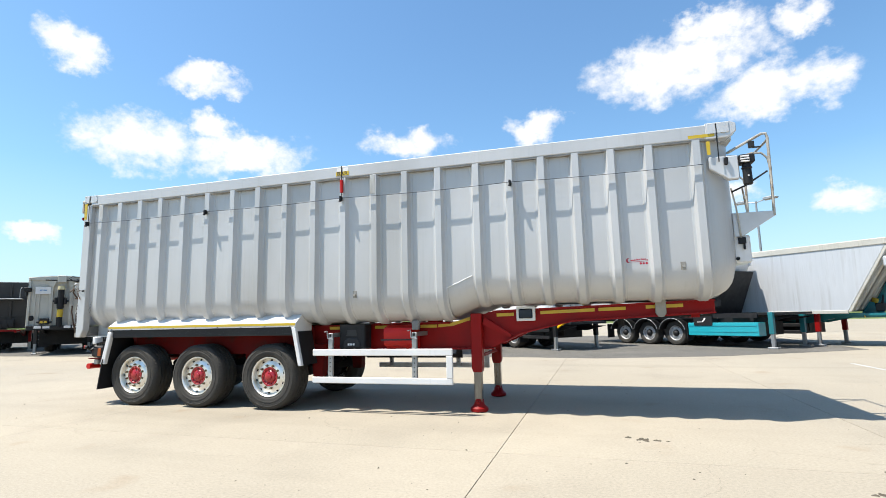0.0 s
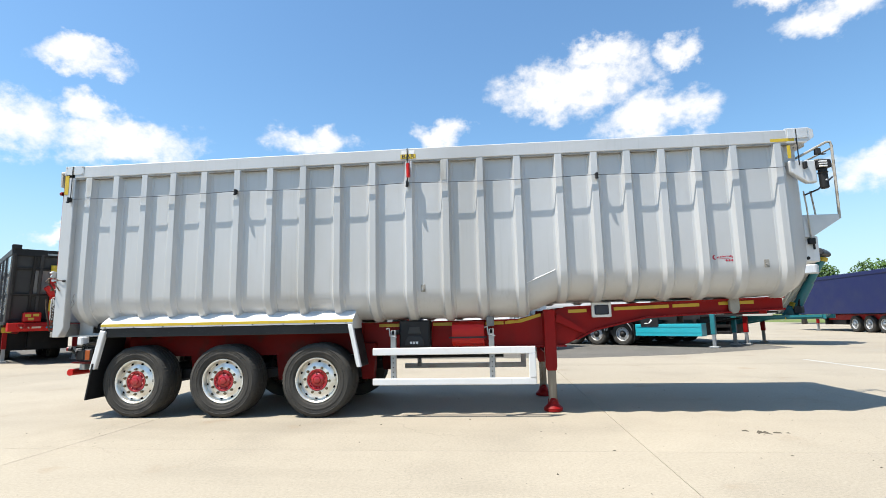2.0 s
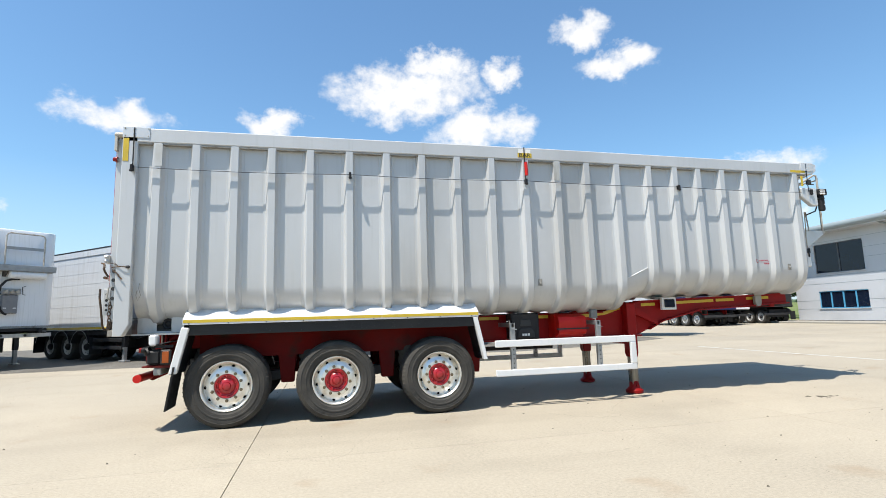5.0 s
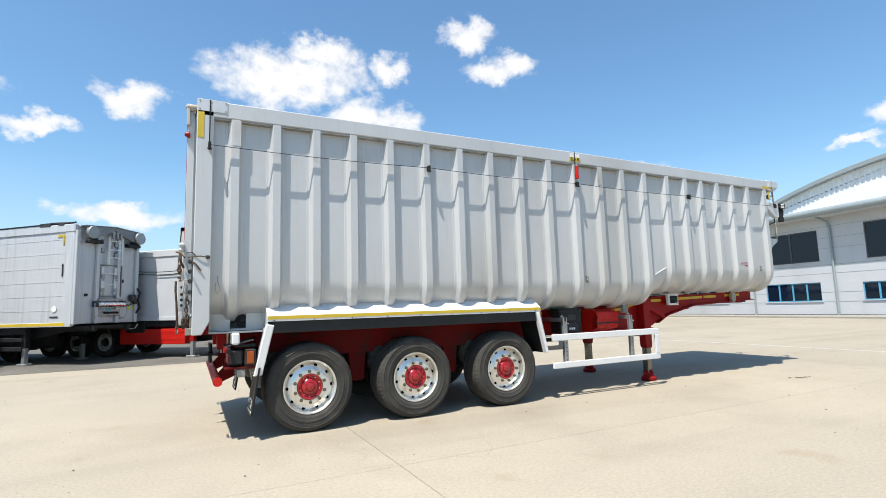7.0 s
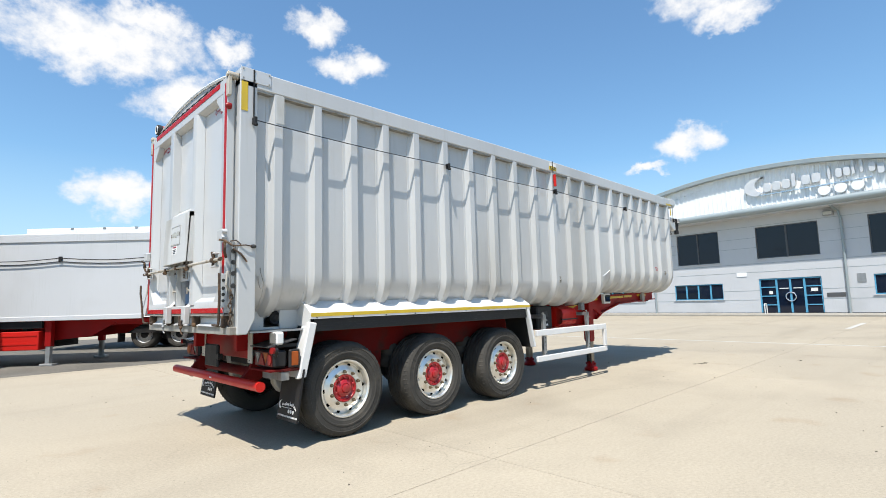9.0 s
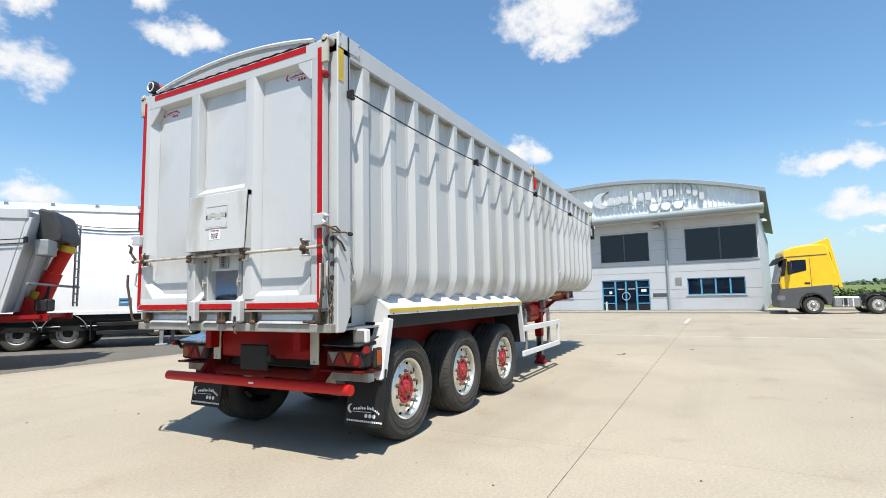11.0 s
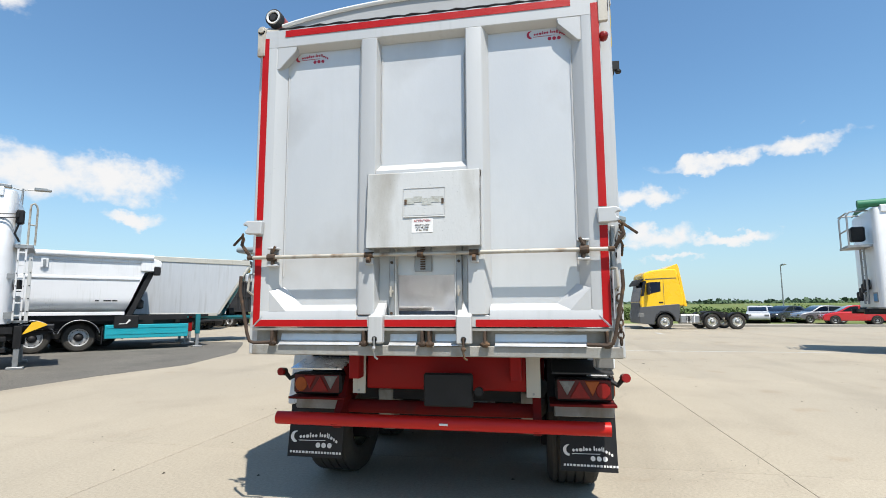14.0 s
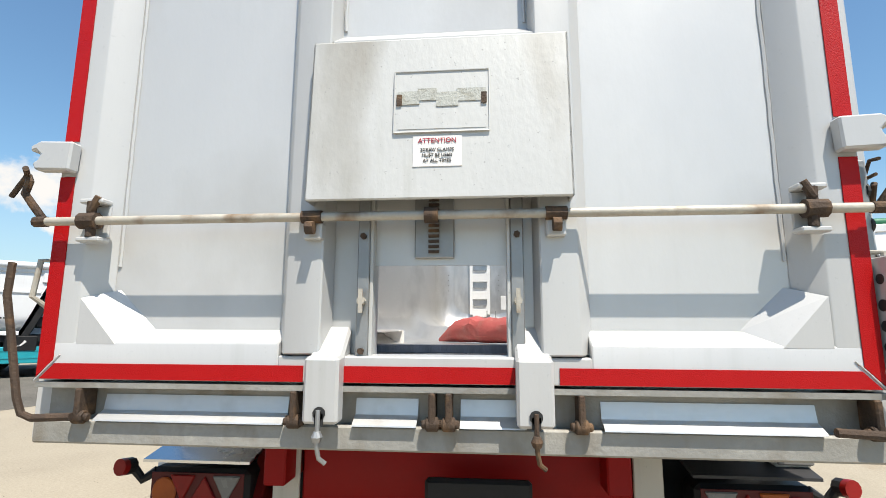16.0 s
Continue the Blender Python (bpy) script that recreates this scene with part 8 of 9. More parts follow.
def kit_white_tipper(t, bd, front, slope, W, z0, z1):
    belly = [(0.0, z1 - 0.85), (-0.035, z1 - 0.8), (-0.035, z1 - 0.74), (0.0, z1 - 0.70)]
    part("waist_bead", Build().prism(belly, "x", -8.9, front - 0.35), M["white_side"], bd)
    part("cover_roll", Build().cyl((-8.9, -0.02, z1 + 0.02), (front + 0.05, -0.02, z1 + 0.02), 0.11, 14), M["white_side"], t, "white rolled load cover")
    for x in (front - 3.1,):
        part("cover_bracket", Build().box(x - 0.1, x + 0.1, -0.06, -0.013, z1 - 0.45, z1 - 0.1), M["white_side"], t)
        part("clip", Build().box(x - 0.04, x + 0.04, -0.1, -0.06, z1 - 0.42, z1 - 0.2), M["steel"], t)
    part("slanted_wall", Build().prism([(front - slope + 0.05, z0 - 0.1), (front - slope + 0.25, z0 - 0.1), (front + 0.16, z1 - 0.45), (front - 0.04, z1 - 0.45)], "y", 0.1, W - 0.1), M["black"], t, "black sloping front frame", 0.02)
    part("front_hood", Build().prism([(front - 0.35, z1 - 0.5), (front + 0.3, z1 - 0.5), (front + 0.34, z1 - 0.12), (front + 0.1, z1 - 0.02), (front - 0.35, z1 - 0.05)], "y", -0.05, 0.5), M["white_side"], t, "", 0.04)
    part("cover_motor", Build().box(front + 0.08, front + 0.3, -0.1, 0.12, z1 - 0.62, z1 - 0.3), M["black"], t, "", 0.03)
    part("valve_block", Build().box(front - slope + 0.35, front - slope + 0.6, 0.2, 0.5, z0 + 0.15, z0 + 0.5), M["black"], t, "", 0.06)
    for k, w in enumerate((0.12, 0.22, 0.16)):
        part("print_bar", Build().box(front - slope - 0.9 + 0.25 * k, front - slope - 0.9 + 0.25 * k + w, -0.016, -0.012, z0 + 0.42, z0 + 0.47), M["darkgrey"], bd)


def kit_teal_hoist(t, bd, front, slope, W, z0, z1):
    hoist(t, front, slope, W, z0, z1, "teal_dark", 0.14, hood_mat="darkgrey")
    for k in range(5):
        y = 0.25 + (W - 0.5) * k / 4
        part("corrugation", Build().prism([(front - slope + 0.09, z0 + 0.05), (front - slope + 0.16, z0 + 0.05), (front + 0.14, z1 - 0.25), (front + 0.06, z1 - 0.25)], "y", y - 0.09, y + 0.09), M["cream_side"], bd)
    part("cover_motor", Build().box(front - 0.15, front + 0.3, -0.06, 0.3, z1 - 0.95, z1 - 0.6), M["silver_side"], t, "", 0.04)
    part("badge_disc", Build().cyl((front - slope + 0.3, 0.45, z0 - 0.12), (front - slope + 0.32, 0.45, z0 - 0.12), 0.08, 14), M["tape_yellow"], t)


def kit_green_roll(t, bd, front, slope, W, z0, z1):
    part("sheet_roll", Build().cyl((-9.9, W - 0.12, z1 + 0.1), (front + 0.3, W - 0.12, z1 + 0.1), 0.12, 14), M["green"], t, "rolled green load cover")
    part("front_sheet", Build().prism([(0.3, z1 - 0.02), (W - 0.1, z1 - 0.02), (W - 0.1, z1 + 0.12), (1.2, z1 + 0.16)], "x", front + 0.02, front + 0.05), M["green"], t)
    zp = z0 + 0.62 * (z1 - z0)
    cage = part("platform", Build().box(front, front + 0.6, W - 1.3, W - 0.2, zp - 0.05, zp + 0.02), M["steel"], t, "grey access platform with guard rail")
    for y in (W - 1.28, W - 0.24):
        part("guard_rail", Build().tube([(front + 0.03, y, zp), (front + 0.56, y, zp), (front + 0.56, y, zp + 0.95), (front + 0.48, y, zp + 1.05), (front + 0.03, y, zp + 1.05)], 0.026, 6), M["steel"], cage)
    for zz in (zp + 0.5, zp + 1.02):
        part("guard_bar", Build().cyl((front + 0.56, W - 1.28, zz), (front + 0.56, W - 0.24, zz), 0.024, 6), M["steel"], cage)
    part("cover_motor", Build().box(front + 0.1, front + 0.45, W - 0.75, W - 0.4, zp + 0.15, zp + 0.6), M["black"], t, "", 0.04)
    ladder_part(t, front + 0.12, W - 1.1, W - 0.7, z0 + 0.1, zp, "steel", 7)
    for k in range(4):
        part("valve_block", Build().box(front + 0.02, front + 0.18, 0.7 + 0.3 * k, 0.85 + 0.3 * k, z0 + 0.2 + 0.12 * k, z0 + 0.5 + 0.12 * k), M["darkgrey"], t, "", 0.03)
    b0 = part("badge", Build().box(front + 0.0, front + 0.014, W - 0.62, W - 0.2, z0 + 0.15, z0 + 0.45), M["steel"], bd, "framed blue badge")
    part("badge_face", Build().box(front + 0.015, front + 0.018, W - 0.59, W - 0.23, z0 + 0.19, z0 + 0.41), M["badge_blue"], b0)


parked_trailer("white smooth-sided trailer on a red chassis with red front hoist", pose(-1.05, 11.8, 0, 0, 0, H), front=2.6, z0=1.22, z1=3.4, body="pale_side", chassis_mat="red", box_mat="red_bright", cords=True, slope=0.45, wheels=(-3.9, -5.12, -6.33), box_span=(-3.0, -0.44), leg_x=-0.28, kit=kit_red_hoist)
parked_trailer("silver planked walking-floor trailer with yellow side strip and front ladder", pose(-5.2, 12.3, 0, 0, 0, H), front=1.36, z0=1.15, z1=3.95, body="silver_side", planks=6, stripe=True, logo=False, width=2.08, leg_x=-0.53, leg_mat="black", kit=kit_walking_floor)
parked_trailer("white tall bulk trailer with front ladder platform and blue badge", pose(5.9, 12.6, 0, 0, 0, H), front=-0.5, rear=-9.5, z0=1.1, z1=4.4, body="white_side", cords=True, logo=False, round_front=0.28, leg_x=-0.3, leg_mat="black", wheels=(-2.86, -4.1, -5.35), kit=kit_ladder_side)
parked_trailer("white steel tipper with black chassis and teal locker", pose(12.94, 13.23, 0, 0, 0, H), front=-1.7, rear=-9.0, z0=1.3, z1=3.3, body="white_side", chassis_mat="black", box_mat="teal", slope=0.75, wheels=(-3.72, -4.97, -6.2), box_span=(-3.0, -0.36), pipe=True, leg_mat="teal_dark", kit=kit_white_tipper)
parked_trailer("silver aluminium tipper on a dark teal chassis with teal front hoist", pose(14.94, 15.08, 0, 0, 0, H), front=2.35, rear=-8.5, z0=1.2, z1=3.62, body="silver_side", chassis_mat="teal_dark", slope=1.3, logo=False, frame_mat="cream_side", kit=kit_teal_hoist, leg_mat="red")
parked_trailer("white round-fronted trailer with grey front ladder frame and hoses", pose(-10.72, 12.0, 0, 0, 0, H), front=2.2, z0=1.28, z1=4.3, body="white_side", cords=True, logo=False, round_front=0.42, kit=kit_frame_front)
parked_trailer("dark grey tipper with mirror strips for side reflections on a red chassis", pose(-13.0, 10.1, 0, 0, 0, H + 4), front=1.7, z0=1.45, z1=4.0, body="darkgrey", chassis_mat="red", slope=0.6, logo=False, posts=8, leg_x=-0.45, kit=kit_dark_tipper)
parked_trailer("pale steel tipper with black and yellow front hoist", pose(-18.9, 11.1, 0, 0, 0, H), front=1.5, z0=1.36, z1=3.58, body="cream_side", frame_mat="cream_side", logo=False, kit=kit_black_hoist)
parked_trailer("black open tipper on a red chassis with front ladder", pose(-25.3, 12.6, 0, 0, 0, H), front=1.8, z0=1.25, z1=3.75, body="darkgrey", chassis_mat="red", logo=False, posts=8, slope=0.3, ladder=True)
parked_trailer("white walking-floor trailer with green rolled cover and front ladder", pose(14.1, -12.5, 0, 0, 0, 73), front=2.4, rear=-10, z0=1.38, z1=4.4, body="white_side", legs=False, logo=False, wheels=(-5.1, -6.4, -7.7), round_front=0.2, kit=kit_green_roll)

# far row beyond the yard, standing with their tail doors towards the yard
parked_trailer("dark blue ribbed tipper with three steel wheels", pose(28.9, 30.05, 0, 0, 0, 88), front=2.6, rear=-7.2, z0=1.1, z1=3.5, body="blue", chassis_mat="red", wheels=(-3.6, -4.85, -6.1), hub=HUB_STEEL, logo=False, posts=14, doors=True, group="far trailers")
parked_trailer("small white tipper with panelled tail doors", pose(31.1, 30.5, 0, 0, 0, 88), front=2.0, rear=-6.5, z0=1.1, z1=2.95, body="white_side", wheels=(-4.0, -5.3), legs=False, logo=False, doors=True, group="far trailers", width=1.65)
parked_trailer("black tipper with ribbed tail doors", pose(35.4, 32.0, 0, 0, 0, 88), front=3.5, rear=-7.6, z0=1.2, z1=3.75, body="darkgrey", wheels=(-4.6, -5.9, -7.0), legs=False, logo=False, doors=True, posts=9, group="far trailers")

# ---- yellow tractor unit ----
def tractor(m):
    t = thing("tractor_unit", m, "yellow high-roof tractor unit with dark grey lower panels, parked on concrete", "truck")
    W = 2.4
    side = [(-0.36, 1.35), (2.28, 1.5), (2.22, 2.2), (2.0, 3.3), (1.92, 3.78), (1.75, 3.84), (1.0, 3.84), (0.3, 3.74), (-0.12, 3.55), (-0.2, 3.3), (-0.12, 3.05), (-0.32, 2.3), (-0.42, 1.75)]
    cab = part("cab", Build().prism(side, "y", 0.0, W), M["yellow"], t, "yellow high-roof sleeper cab", 0.07)
    part("roof_fin", Build().prism([(1.1, 3.82), (1.85, 3.82), (2.02, 3.3), (2.3, 1.45), (2.48, 1.45), (2.08, 4.0), (2.0, 4.18), (1.85, 4.12)], "y", 0.06, W - 0.06), M["yellow"], cab, "", 0.02)
    part("windscreen", Build().prism([(-0.455, 1.78), (-0.40, 1.75), (-0.10, 3.04), (-0.17, 3.05)], "y", 0.10, W - 0.10), M["glass"], cab)
    part("grille", Build().prism([(-0.46, 1.0), (-0.34, 1.0), (-0.36, 1.72), (-0.46, 1.7)], "y", 0.15, W - 0.15), M["cabgrey"], cab)
    part("sun_visor", Build().prism([(-0.52, 2.86), (-0.30, 3.18), (-0.12, 3.26), (-0.12, 3.16), (-0.28, 3.08), (-0.46, 2.8)], "y", 0.04, W - 0.04), M["black"], cab)
    for y0, y1, o in ((-0.014, 0.0, -1), (W, W + 0.014, 1)):
        part("side_window", Build().prism([(0.0, 2.2), (0.88, 2.42), (0.88, 3.02), (0.16, 3.0), (0.06, 2.7)], "y", y0, y1), M["glass"], cab, "", 0.01)
        part("screen_pillar", Build().prism([(-0.36, 2.1), (-0.16, 2.15), (0.02, 3.1), (-0.14, 3.1)], "y", y0, y1), M["black"], cab)
        part("door_line", Build().prism([(1.05, 1.5), (1.075, 1.5), (1.075, 3.1), (1.05, 3.1)], "y", y0 * 0.6, y1 if o < 0 else W + 0.008), M["cabgrey"], cab)
        part("roof_line", Build().prism([(-0.05, 3.16), (1.86, 3.24), (1.86, 3.29), (-0.05, 3.22)], "y", y0, y1), M["cabgrey"], cab)
        part("door_handle", Build().box(0.74, 1.0, y0 - 0.01, y1 + 0.01, 1.66, 1.76), M["black"], cab, "", 0.03)
        ym = y0 - 0.2 if o < 0 else y1 + 0.2
        mir = part("mirror", Build().box(-0.02, 0.14, ym - 0.14, ym + 0.14, 2.2, 2.95).box(0.1, 0.16, min(ym, y0 if o < 0 else y1), max(ym, y0 if o < 0 else y1), 2.86, 2.92), M["black"], cab, "", 0.03)
        part("mirror_glass", Build().box(0.145, 0.152, ym - 0.11, ym + 0.11, 2.28, 2.88), M["chrome"], mir)
    lower = [(-0.5, 0.38), (0.42, 0.30), (0.44, 0.62), (0.56, 0.92), (0.82, 1.12), (1.12, 1.16), (1.38, 1.08), (1.62, 0.85), (1.72, 0.5), (1.9, 0.5), (2.0, 1.1), (2.0, 1.62), (1.2, 1.56), (-0.42, 1.42), (-0.5, 1.1)]
    part("lower_panel", Build().prism(lower, "y", -0.02, W + 0.02), M["cabgrey"], t, "dark grey plastic lower panels", 0.03)
    lip = [(1.08 + 0.66 * math.cos(a), 0.5 + 0.66 * math.sin(a)) for a in (math.pi * (0.02 + 0.93 * k / 12) for k in range(13))]
    lip += [(1.08 + 0.60 * math.cos(a), 0.5 + 0.60 * math.sin(a)) for a in (math.pi * (0.95 - 0.93 * k / 12) for k in range(13))]
    part("wheel_arch", Build().prism(lip, "y", -0.05, 0.3), M["skirt"], t)
    part("headlamp", Build().box(-0.53, -0.2, -0.03, 0.4, 0.75, 1.05), M["clear"], t, "", 0.03)
    part("headlamp", Build().box(-0.53, -0.2, W - 0.4, W + 0.03, 0.75, 1.05), M["clear"], t, "", 0.03)
    for x in (1.08, 3.93, 5.42):
        put_wheel(t, x, 0.06, TR, False, HUB_STEEL, "", False)
        put_wheel(t, x, W - 0.06, TR, True, HUB_STEEL, "", False)
    part("frame", Build().box(1.2, 6.25, 0.75, 0.87, 0.72, 0.98).box(1.2, 6.25, W - 0.87, W - 0.75, 0.72, 0.98).box(6.05, 6.25, 0.4, W - 0.4, 0.6, 0.95), M["black"], t)
    part("fuel_tank", Build().box(1.98, 3.2, 0.02, 0.6, 0.36, 0.95), M["steel"], t, "ribbed aluminium tank", 0.08)
    for x in (2.4, 2.62, 2.84):
        part("tank_strap", Build().box(x - 0.03, x + 0.03, 0.0, 0.61, 0.41, 0.935), M["label"], t)
    part("fifth_wheel", Build().prism([(3.7, 1.05), (4.9, 0.99), (4.9, 1.05), (4.4, 1.15), (3.9, 1.15)], "y", 0.75, W - 0.75), M["black"], t)
    for x in (3.93, 5.42):
        arc = [(x + 0.62 * math.cos(a), TR + 0.6 * math.sin(a)) for a in (math.pi * (0.05 + 0.9 * k / 12) for k in range(13))]
        arc += [(x + 0.58 * math.cos(a), TR + 0.56 * math.sin(a)) for a in (math.pi * (0.95 - 0.9 * k / 12) for k in range(13))]
        part("wheel_guard", Build().prism(arc, "y", -0.01, 0.45), M["black"], t)
        part("wheel_guard", Build().prism(arc, "y", W - 0.45, W + 0.01), M["black"], t)
    for y in (0.0, W - 0.12):
        part("tank_step", Build().box(2.36, 2.66, y, y + 0.12, 0.5, 0.86), M["skirt"], t)
    part("air_line", Build().tube([(2.45, W / 2, 1.6), (2.7, W / 2, 1.2), (2.6, W / 2 + 0.1, 0.98)], 0.03, 6), M["black"], t)
    return t


tractor(pose(29.8, -6.45, 0, 0, 0, -86))


# ---- parked cars ----
def car(m, paint, label, tall=1.48, length=4.2):
    t = thing("car", m, label, "car", "parked cars")
    L, W = length, 1.76
    low = [(0.08, 0.28), (L - 0.08, 0.28), (L, 0.5), (L - 0.02, 0.82), (L - 0.1, 0.98), (L - 0.6, 1.0), (1.05, 0.96), (0.55, 0.88), (0.12, 0.76), (0.0, 0.55)]
    part("body", Build().prism(low, "y", 0, W), M[paint], t, bevel=0.08)
    k = [(0.85, 0.90), (1.15, 1.02), (1.72, tall - 0.10), (2.05, tall - 0.01), (2.7, tall), (L - 0.75, tall - 0.07), (L - 0.3, tall - 0.28), (L - 0.08, 0.95)]
    cb = part("cabin", Build().prism(k, "y", 0.12, W - 0.12), M[paint], t, bevel=0.07)
    g = [(1.28, 1.0), (1.80, tall - 0.15), (2.1, tall - 0.09), (L - 0.95, tall - 0.13), (L - 0.55, 1.03)]
    part("side_glass", Build().prism(g, "y", 0.105, W - 0.105), M["glass"], cb)
    for x in (0.82, L - 0.78):
        part("wheel_arch", Build().cyl((x, -0.004, 0.33), (x, W + 0.004, 0.33), 0.37, 20), M["black"], t)
    part("pillar", Build().box(2.35, 2.43, 0.1, W - 0.1, 0.95, tall - 0.05), M[paint], cb)
    part("windscreen", Build().prism([(1.08, 1.0), (1.14, 1.0), (1.74, tall - 0.12), (1.68, tall - 0.12)], "y", 0.2, W - 0.2), M["glass"], cb)
    for x in (0.82, L - 0.78):
        for y, far in ((-0.01, False), (W + 0.01, True)):
            w = part("wheel", Build().lathe([(0.2, 0.2), (-0.0, 0.2), (-0.02, 0.28), (0.0, 0.31), (0.18, 0.31), (0.2, 0.28), (0.2, 0.2)], (0, 0, 0), 24), M["rubber"], t)
            w.matrix_basis = pose(x, y, 0.31, 0, 0, 180 if far else 0)
            part("rim", Build().lathe([(0.02, 0.2), (-0.01, 0.19), (0.02, 0.15), (0.0, 0.05), (0.0, 0.0)], (0, 0, 0), 12), M["steel"], w)
    part("headlamp", Build().box(0.0, 0.2, 0.08, 0.4, 0.62, 0.74), M["clear"], t, "", 0.02)
    part("headlamp", Build().box(0.0, 0.2, W - 0.4, W - 0.08, 0.62, 0.74), M["clear"], t, "", 0.02)
    part("tail_lamp", Build().box(L - 0.1, L + 0.01, 0.05, 0.3, 0.7, 0.88), M["tail"], t, "", 0.02)
    part("tail_lamp", Build().box(L - 0.1, L + 0.01, W - 0.3, W - 0.05, 0.7, 0.88), M["tail"], t, "", 0.02)
    return t


for (x, y, rz, p, label) in ((42.7, -18.8, -21, "carwhite", "white saloon parked facing the yard"), (49.9, -22.2, -21, "carwhite", "white saloon parked facing the yard"),
                             (45.9, -20.6, -60, "cardark", "dark blue hatchback parked by the hedge"), (43.3, -21.3, -85, "carsilver", "silver estate car parked by the hedge"),
                             (40.4, -21.6, -104, "carred", "red hatchback parked by the hedge"), (46.0, -28.8, -75, "carwhite", "white car parked by the hedge")):
    car(pose(x, y, 0, 0, 0, rz), p, label)


# ---- lamp posts ----
def lamp_post(m, h, heads, label):
    t = thing("lamp_post", m, label, "lamp post", "yard lamps")
    part("pole", Build().cyl((0, 0, 0), (0, 0, h), 0.09, 12, 0.05), M["steel"], t)
    part("base_plate", Build().box(-0.18, 0.18, -0.18, 0.18, 0.0, 0.03), M["steel"], t)
    for sgn in heads:
        part("arm", Build().tube([(0, 0, h - 0.1), (sgn * 0.5, 0, h + 0.02)], 0.03), M["steel"], t)
        part("lantern", Build().prism([(sgn * 0.45, h - 0.05), (sgn * 1.15, h - 0.02), (sgn * 1.2, h + 0.06), (sgn * 0.9, h + 0.14), (sgn * 0.45, h + 0.12)], "y", -0.17, 0.17), M["steel"], t, "", 0.03)
    return t


lamp_post(pose(-20.8, 26.6, 0, 0, 0, 40), 8.4, (-1, 1), "tall steel lamp post with two flat lanterns")
lamp_post(pose(16.65, 26.55, 0, 0, 0, -40), 7.7, (-1, 1), "tall steel lamp post with two flat lanterns")
lamp_post(pose(62.3, -28.3, 0, 0, 0, 0), 6.3, (-1,), "slim steel lamp post with a single lantern")

# ---- hedge, trees, far woods ----


def leaf_cloud(blobs, count, size, seed):
    """Many small leaf quads scattered over lumpy volumes."""
    rng = random.Random(seed)
    bb = Build()
    for _ in range(count):
        cx, cy, cz, rx, ry, rz = rng.choice(blobs)
        while True:
            p = Vector((rng.uniform(-1, 1), rng.uniform(-1, 1), rng.uniform(-1, 1)))
            if 0.35 < p.length < 1:
                break
        k = 1 + 0.35 * noise.noise(p * 2.3 + Vector((cx, cy, cz)))
        c = Vector((cx + p.x * rx * k, cy + p.y * ry * k, max(0.05, cz + p.z * rz * k)))
        u = Vector((rng.uniform(-1, 1), rng.uniform(-1, 1), rng.uniform(-1, 1))).normalized() * size * rng.uniform(0.6, 1.4)
        v = u.orthogonal().normalized() * size * rng.uniform(0.5, 1.2)
        bb.add([c - u, c + v, c + u, c - v], [(0, 1, 2, 3)])
    return bb


rng = random.Random(11)
blobs = [(55.5 + rng.uniform(-0.4, 0.4), -9 - k * 1.0, 0.6, 1.0, 1.0, rng.uniform(0.65, 0.95)) for k in range(44)]
tagged(new("hedge", leaf_cloud(blobs, 16000, 0.10, 3).mesh("hedge", M["hedge"])), "clipped green hedge behind the parked cars", "hedge", "", "stuff")


def tree(x, y, h, r, seed):
    t = thing("tree", pose(x, y, 0), "broad leafy green tree beyond the yard", "tree", "trees beyond the yard")
    rg = random.Random(seed)
    trunk = Build().cyl((0, 0, -0.1), (0, 0, h * 0.5), 0.28, 10, 0.16)
    blobs = []
    for k in range(9):
        a, q = rg.uniform(0, 6.3), rg.uniform(0.2, 0.75)
        tip = (math.cos(a) * r * q, math.sin(a) * r * q, h * rg.uniform(0.5, 0.86))
        trunk.cyl((0, 0, h * rg.uniform(0.25, 0.45)), tip, 0.11, 6, 0.04)
        blobs.append((*tip, r * rg.uniform(0.35, 0.55), r * rg.uniform(0.35, 0.55), h * rg.uniform(0.11, 0.19)))
    blobs.append((0, 0, h * 0.78, r * 0.6, r * 0.6, h * 0.22))
    part("trunk", trunk, M["bark"], t)
    part("crown", leaf_cloud(blobs, 7000, 0.14, seed), M["leaf"], t)


for k, (x, y, h, r) in enumerate([(44, 45, 8.5, 4.0), (52, 44, 8.8, 4.4), (60, 50, 9, 4.5), (38, 52, 8.5, 4.0), (48, 38, 7.6, 3.2), (30, 66, 9, 4.2), (56, 60, 9.5, 5)]):
    tree(x, y, h * 0.74, r, 40 + k)
rg = random.Random(5)
blobs = []
for k in range(170):
    a = radians(-75 + 250 * k / 170 + rg.uniform(-0.6, 0.6))
    d = rg.uniform(420, 520)
    blobs.append((d * math.cos(a), d * math.sin(a), 2.5, rg.uniform(9, 18), rg.uniform(9, 18), rg.uniform(2.0, 5.5)))
tagged(new("far_woods", leaf_cloud(blobs, 26000, 1.9, 9).mesh("far_woods", M["leaf_hazed"])), "distant line of hazy green woods on the horizon", "woods", "", "stuff")
b = Build()
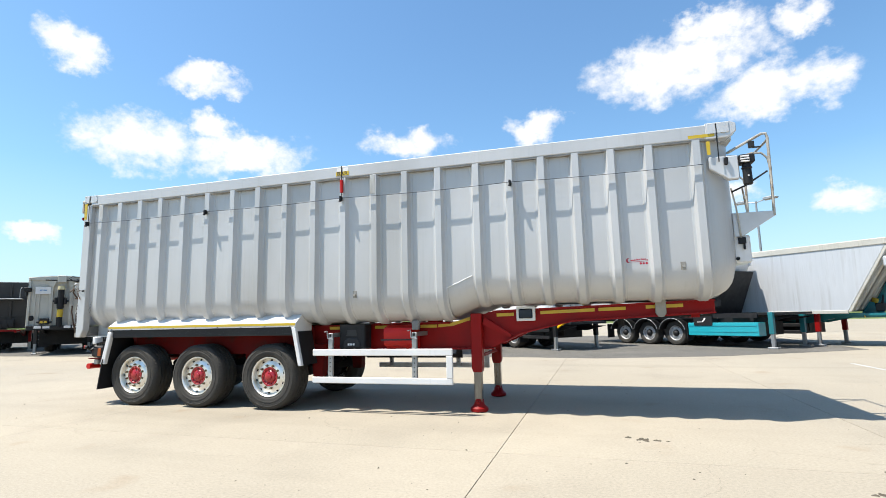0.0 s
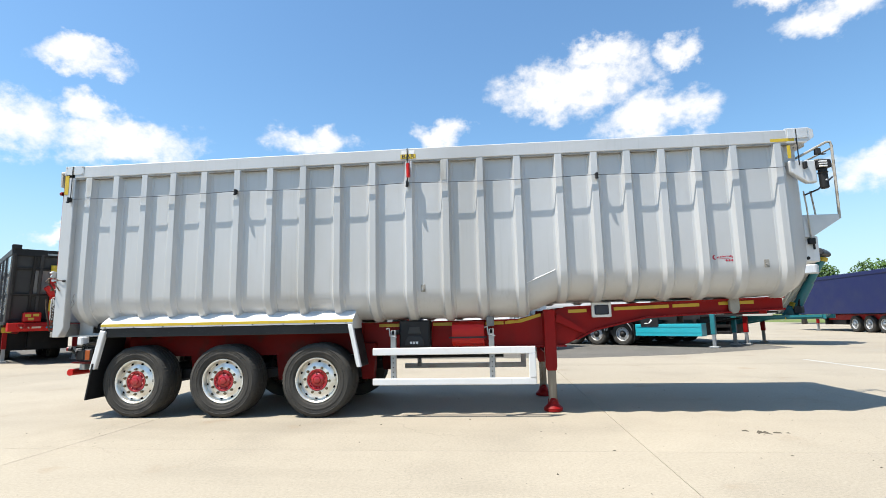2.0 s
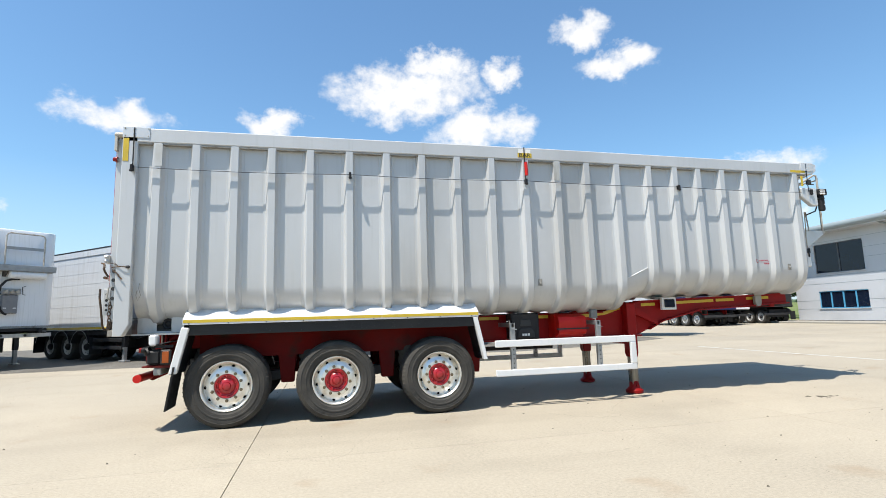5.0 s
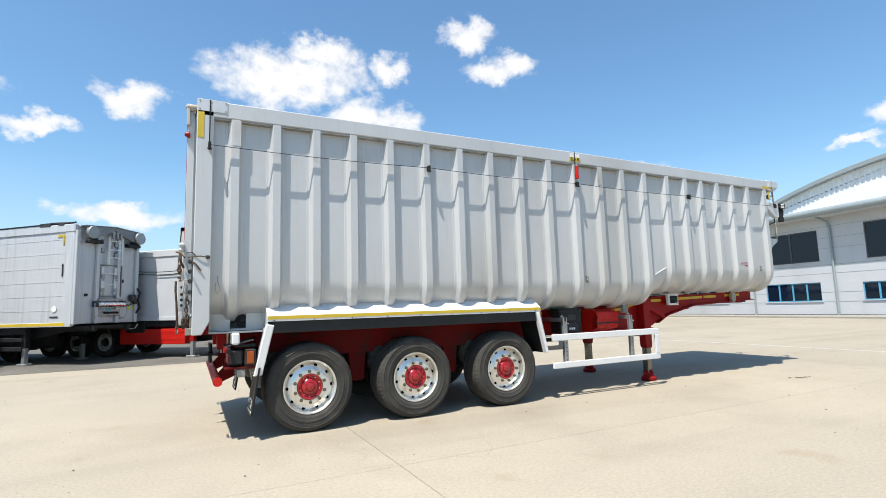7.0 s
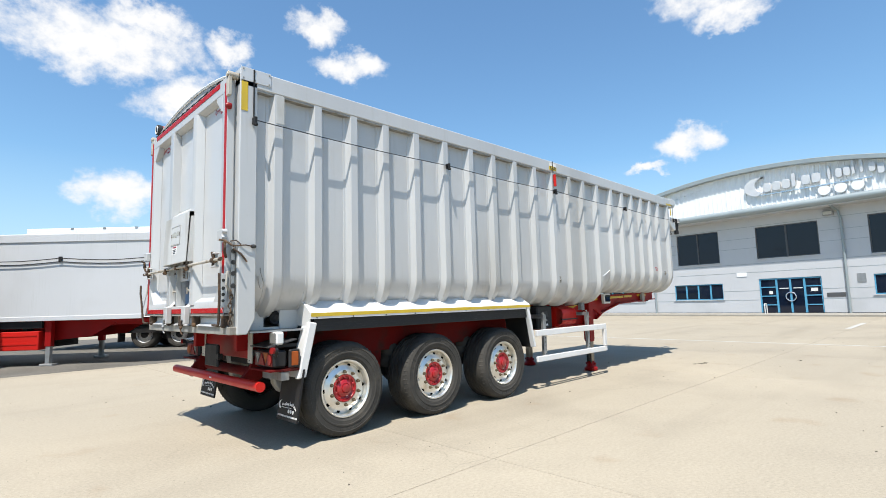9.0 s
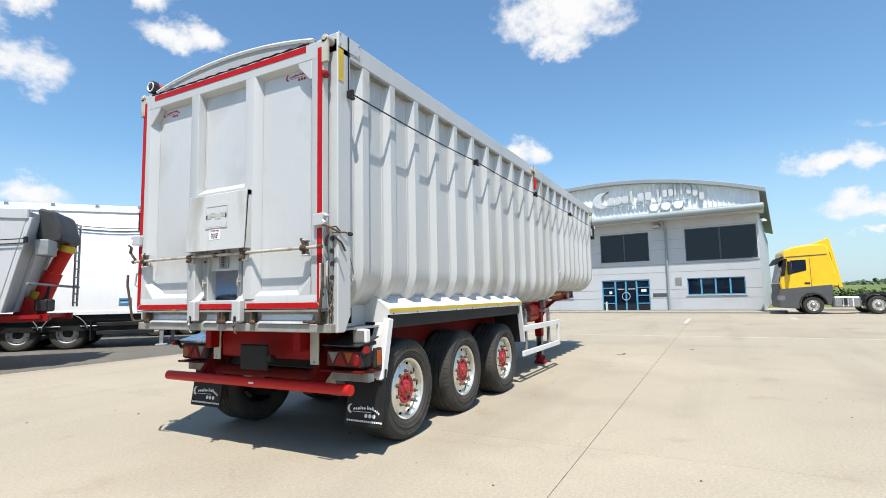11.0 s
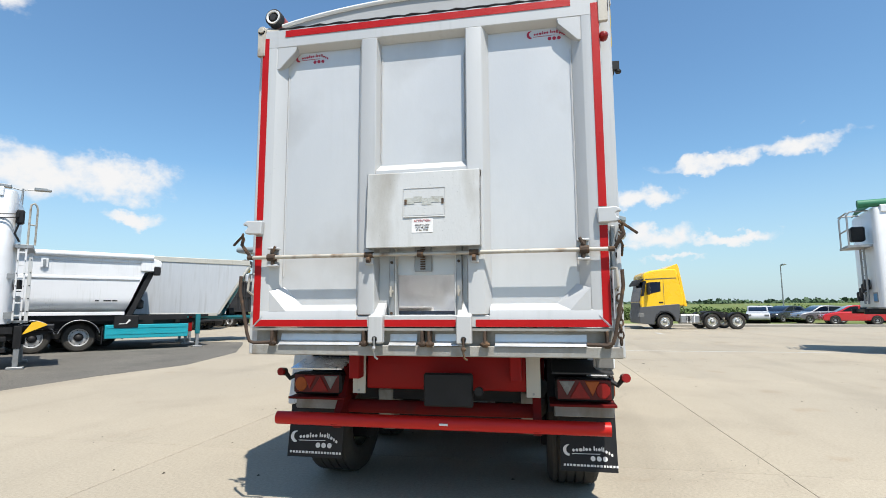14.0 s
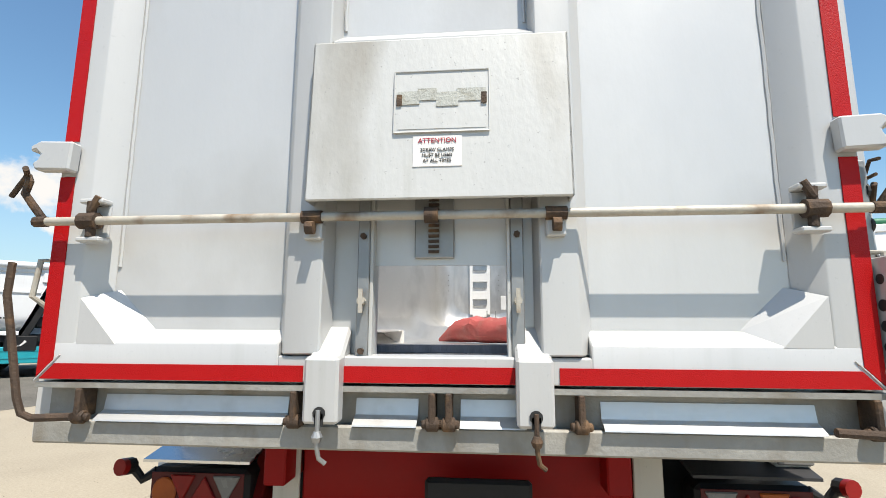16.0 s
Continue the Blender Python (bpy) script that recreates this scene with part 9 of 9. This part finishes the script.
for k in range(60):
    a0, a1 = radians(-75 + 250 * k / 60), radians(-75 + 250 * (k + 1) / 60)
    b.add([(160 * math.cos(a0), 160 * math.sin(a0), -0.03), (160 * math.cos(a1), 160 * math.sin(a1), -0.03), (430 * math.cos(a1), 430 * math.sin(a1), 3.5), (430 * math.cos(a0), 430 * math.sin(a0), 3.5)], [(0, 1, 2, 3)])
solid("far_field", b, M["grass"], "gently rising far field", "field", "stuff")
kv = Build().box(34.4, 34.9, -60, -8.5, -0.03, 0.16)
solid("verge_kerb", kv, M["kerb"], "low concrete kerb in front of the parked cars", "kerb", bevel=0.02)
# painted bay lines
part("bay_line", Build().box(13.1, 13.2, -14, 8, 0.0, 0.004), M["paint_line"], yard)
part("bay_line", Build().box(24.0, 25.6, -6.1, -5.9, 0.0, 0.004), M["paint_line"], yard)
part("bay_line", Build().box(20.3, 24.6, -1.64, -1.46, 0.0, 0.004), M["paint_line"], yard)

# ---- grit and dried mud on the concrete ----
rg = random.Random(77)
b = Build()
for k in range(900):
    a, d = rg.uniform(0, 2 * math.pi), 1.5 + 10.5 * rg.random() ** 0.8
    x, y = 2.0 + d * 1.15 * math.cos(a), -2.5 + d * 0.85 * math.sin(a)
    r = 0.004 + 0.012 * rg.random() ** 4
    ring = [(x + r * rg.uniform(0.6, 1.3) * math.cos(q), y + r * rg.uniform(0.6, 1.3) * math.sin(q), 0.0) for q in (2 * math.pi * j / 5 for j in range(5))]
    b.add(ring + [(x, y, r * rg.uniform(0.4, 0.9))], [(j, (j + 1) % 5, 5) for j in range(5)])
tagged(new("grit", b.mesh("grit", M["grit"])), "loose dark grit and crumbs scattered on pale concrete", "grit", "", "stuff")
for x, y, n_, spread in ((7.79, -0.85, 16, 0.11), (9.2, -2.2, 4, 0.05)):
    b = Build()
    for k in range(n_):
        cx, cy = x + rg.gauss(0, spread), y + rg.gauss(0, spread * 0.45)
        r = rg.uniform(0.012, 0.04)
        ring = [(cx + r * rg.uniform(0.6, 1.2) * math.cos(q), cy + r * rg.uniform(0.6, 1.2) * math.sin(q), 0.0) for q in (2 * math.pi * j / 7 for j in range(7))]
        b.add(ring + [(cx, cy, r * 0.35)], [(j, (j + 1) % 7, 7) for j in range(7)])
    tagged(new("dried_mud", b.mesh("dried_mud", M["grit"])), "crumbled patch of dried dark mud on the concrete", "mud", "", "stuff")
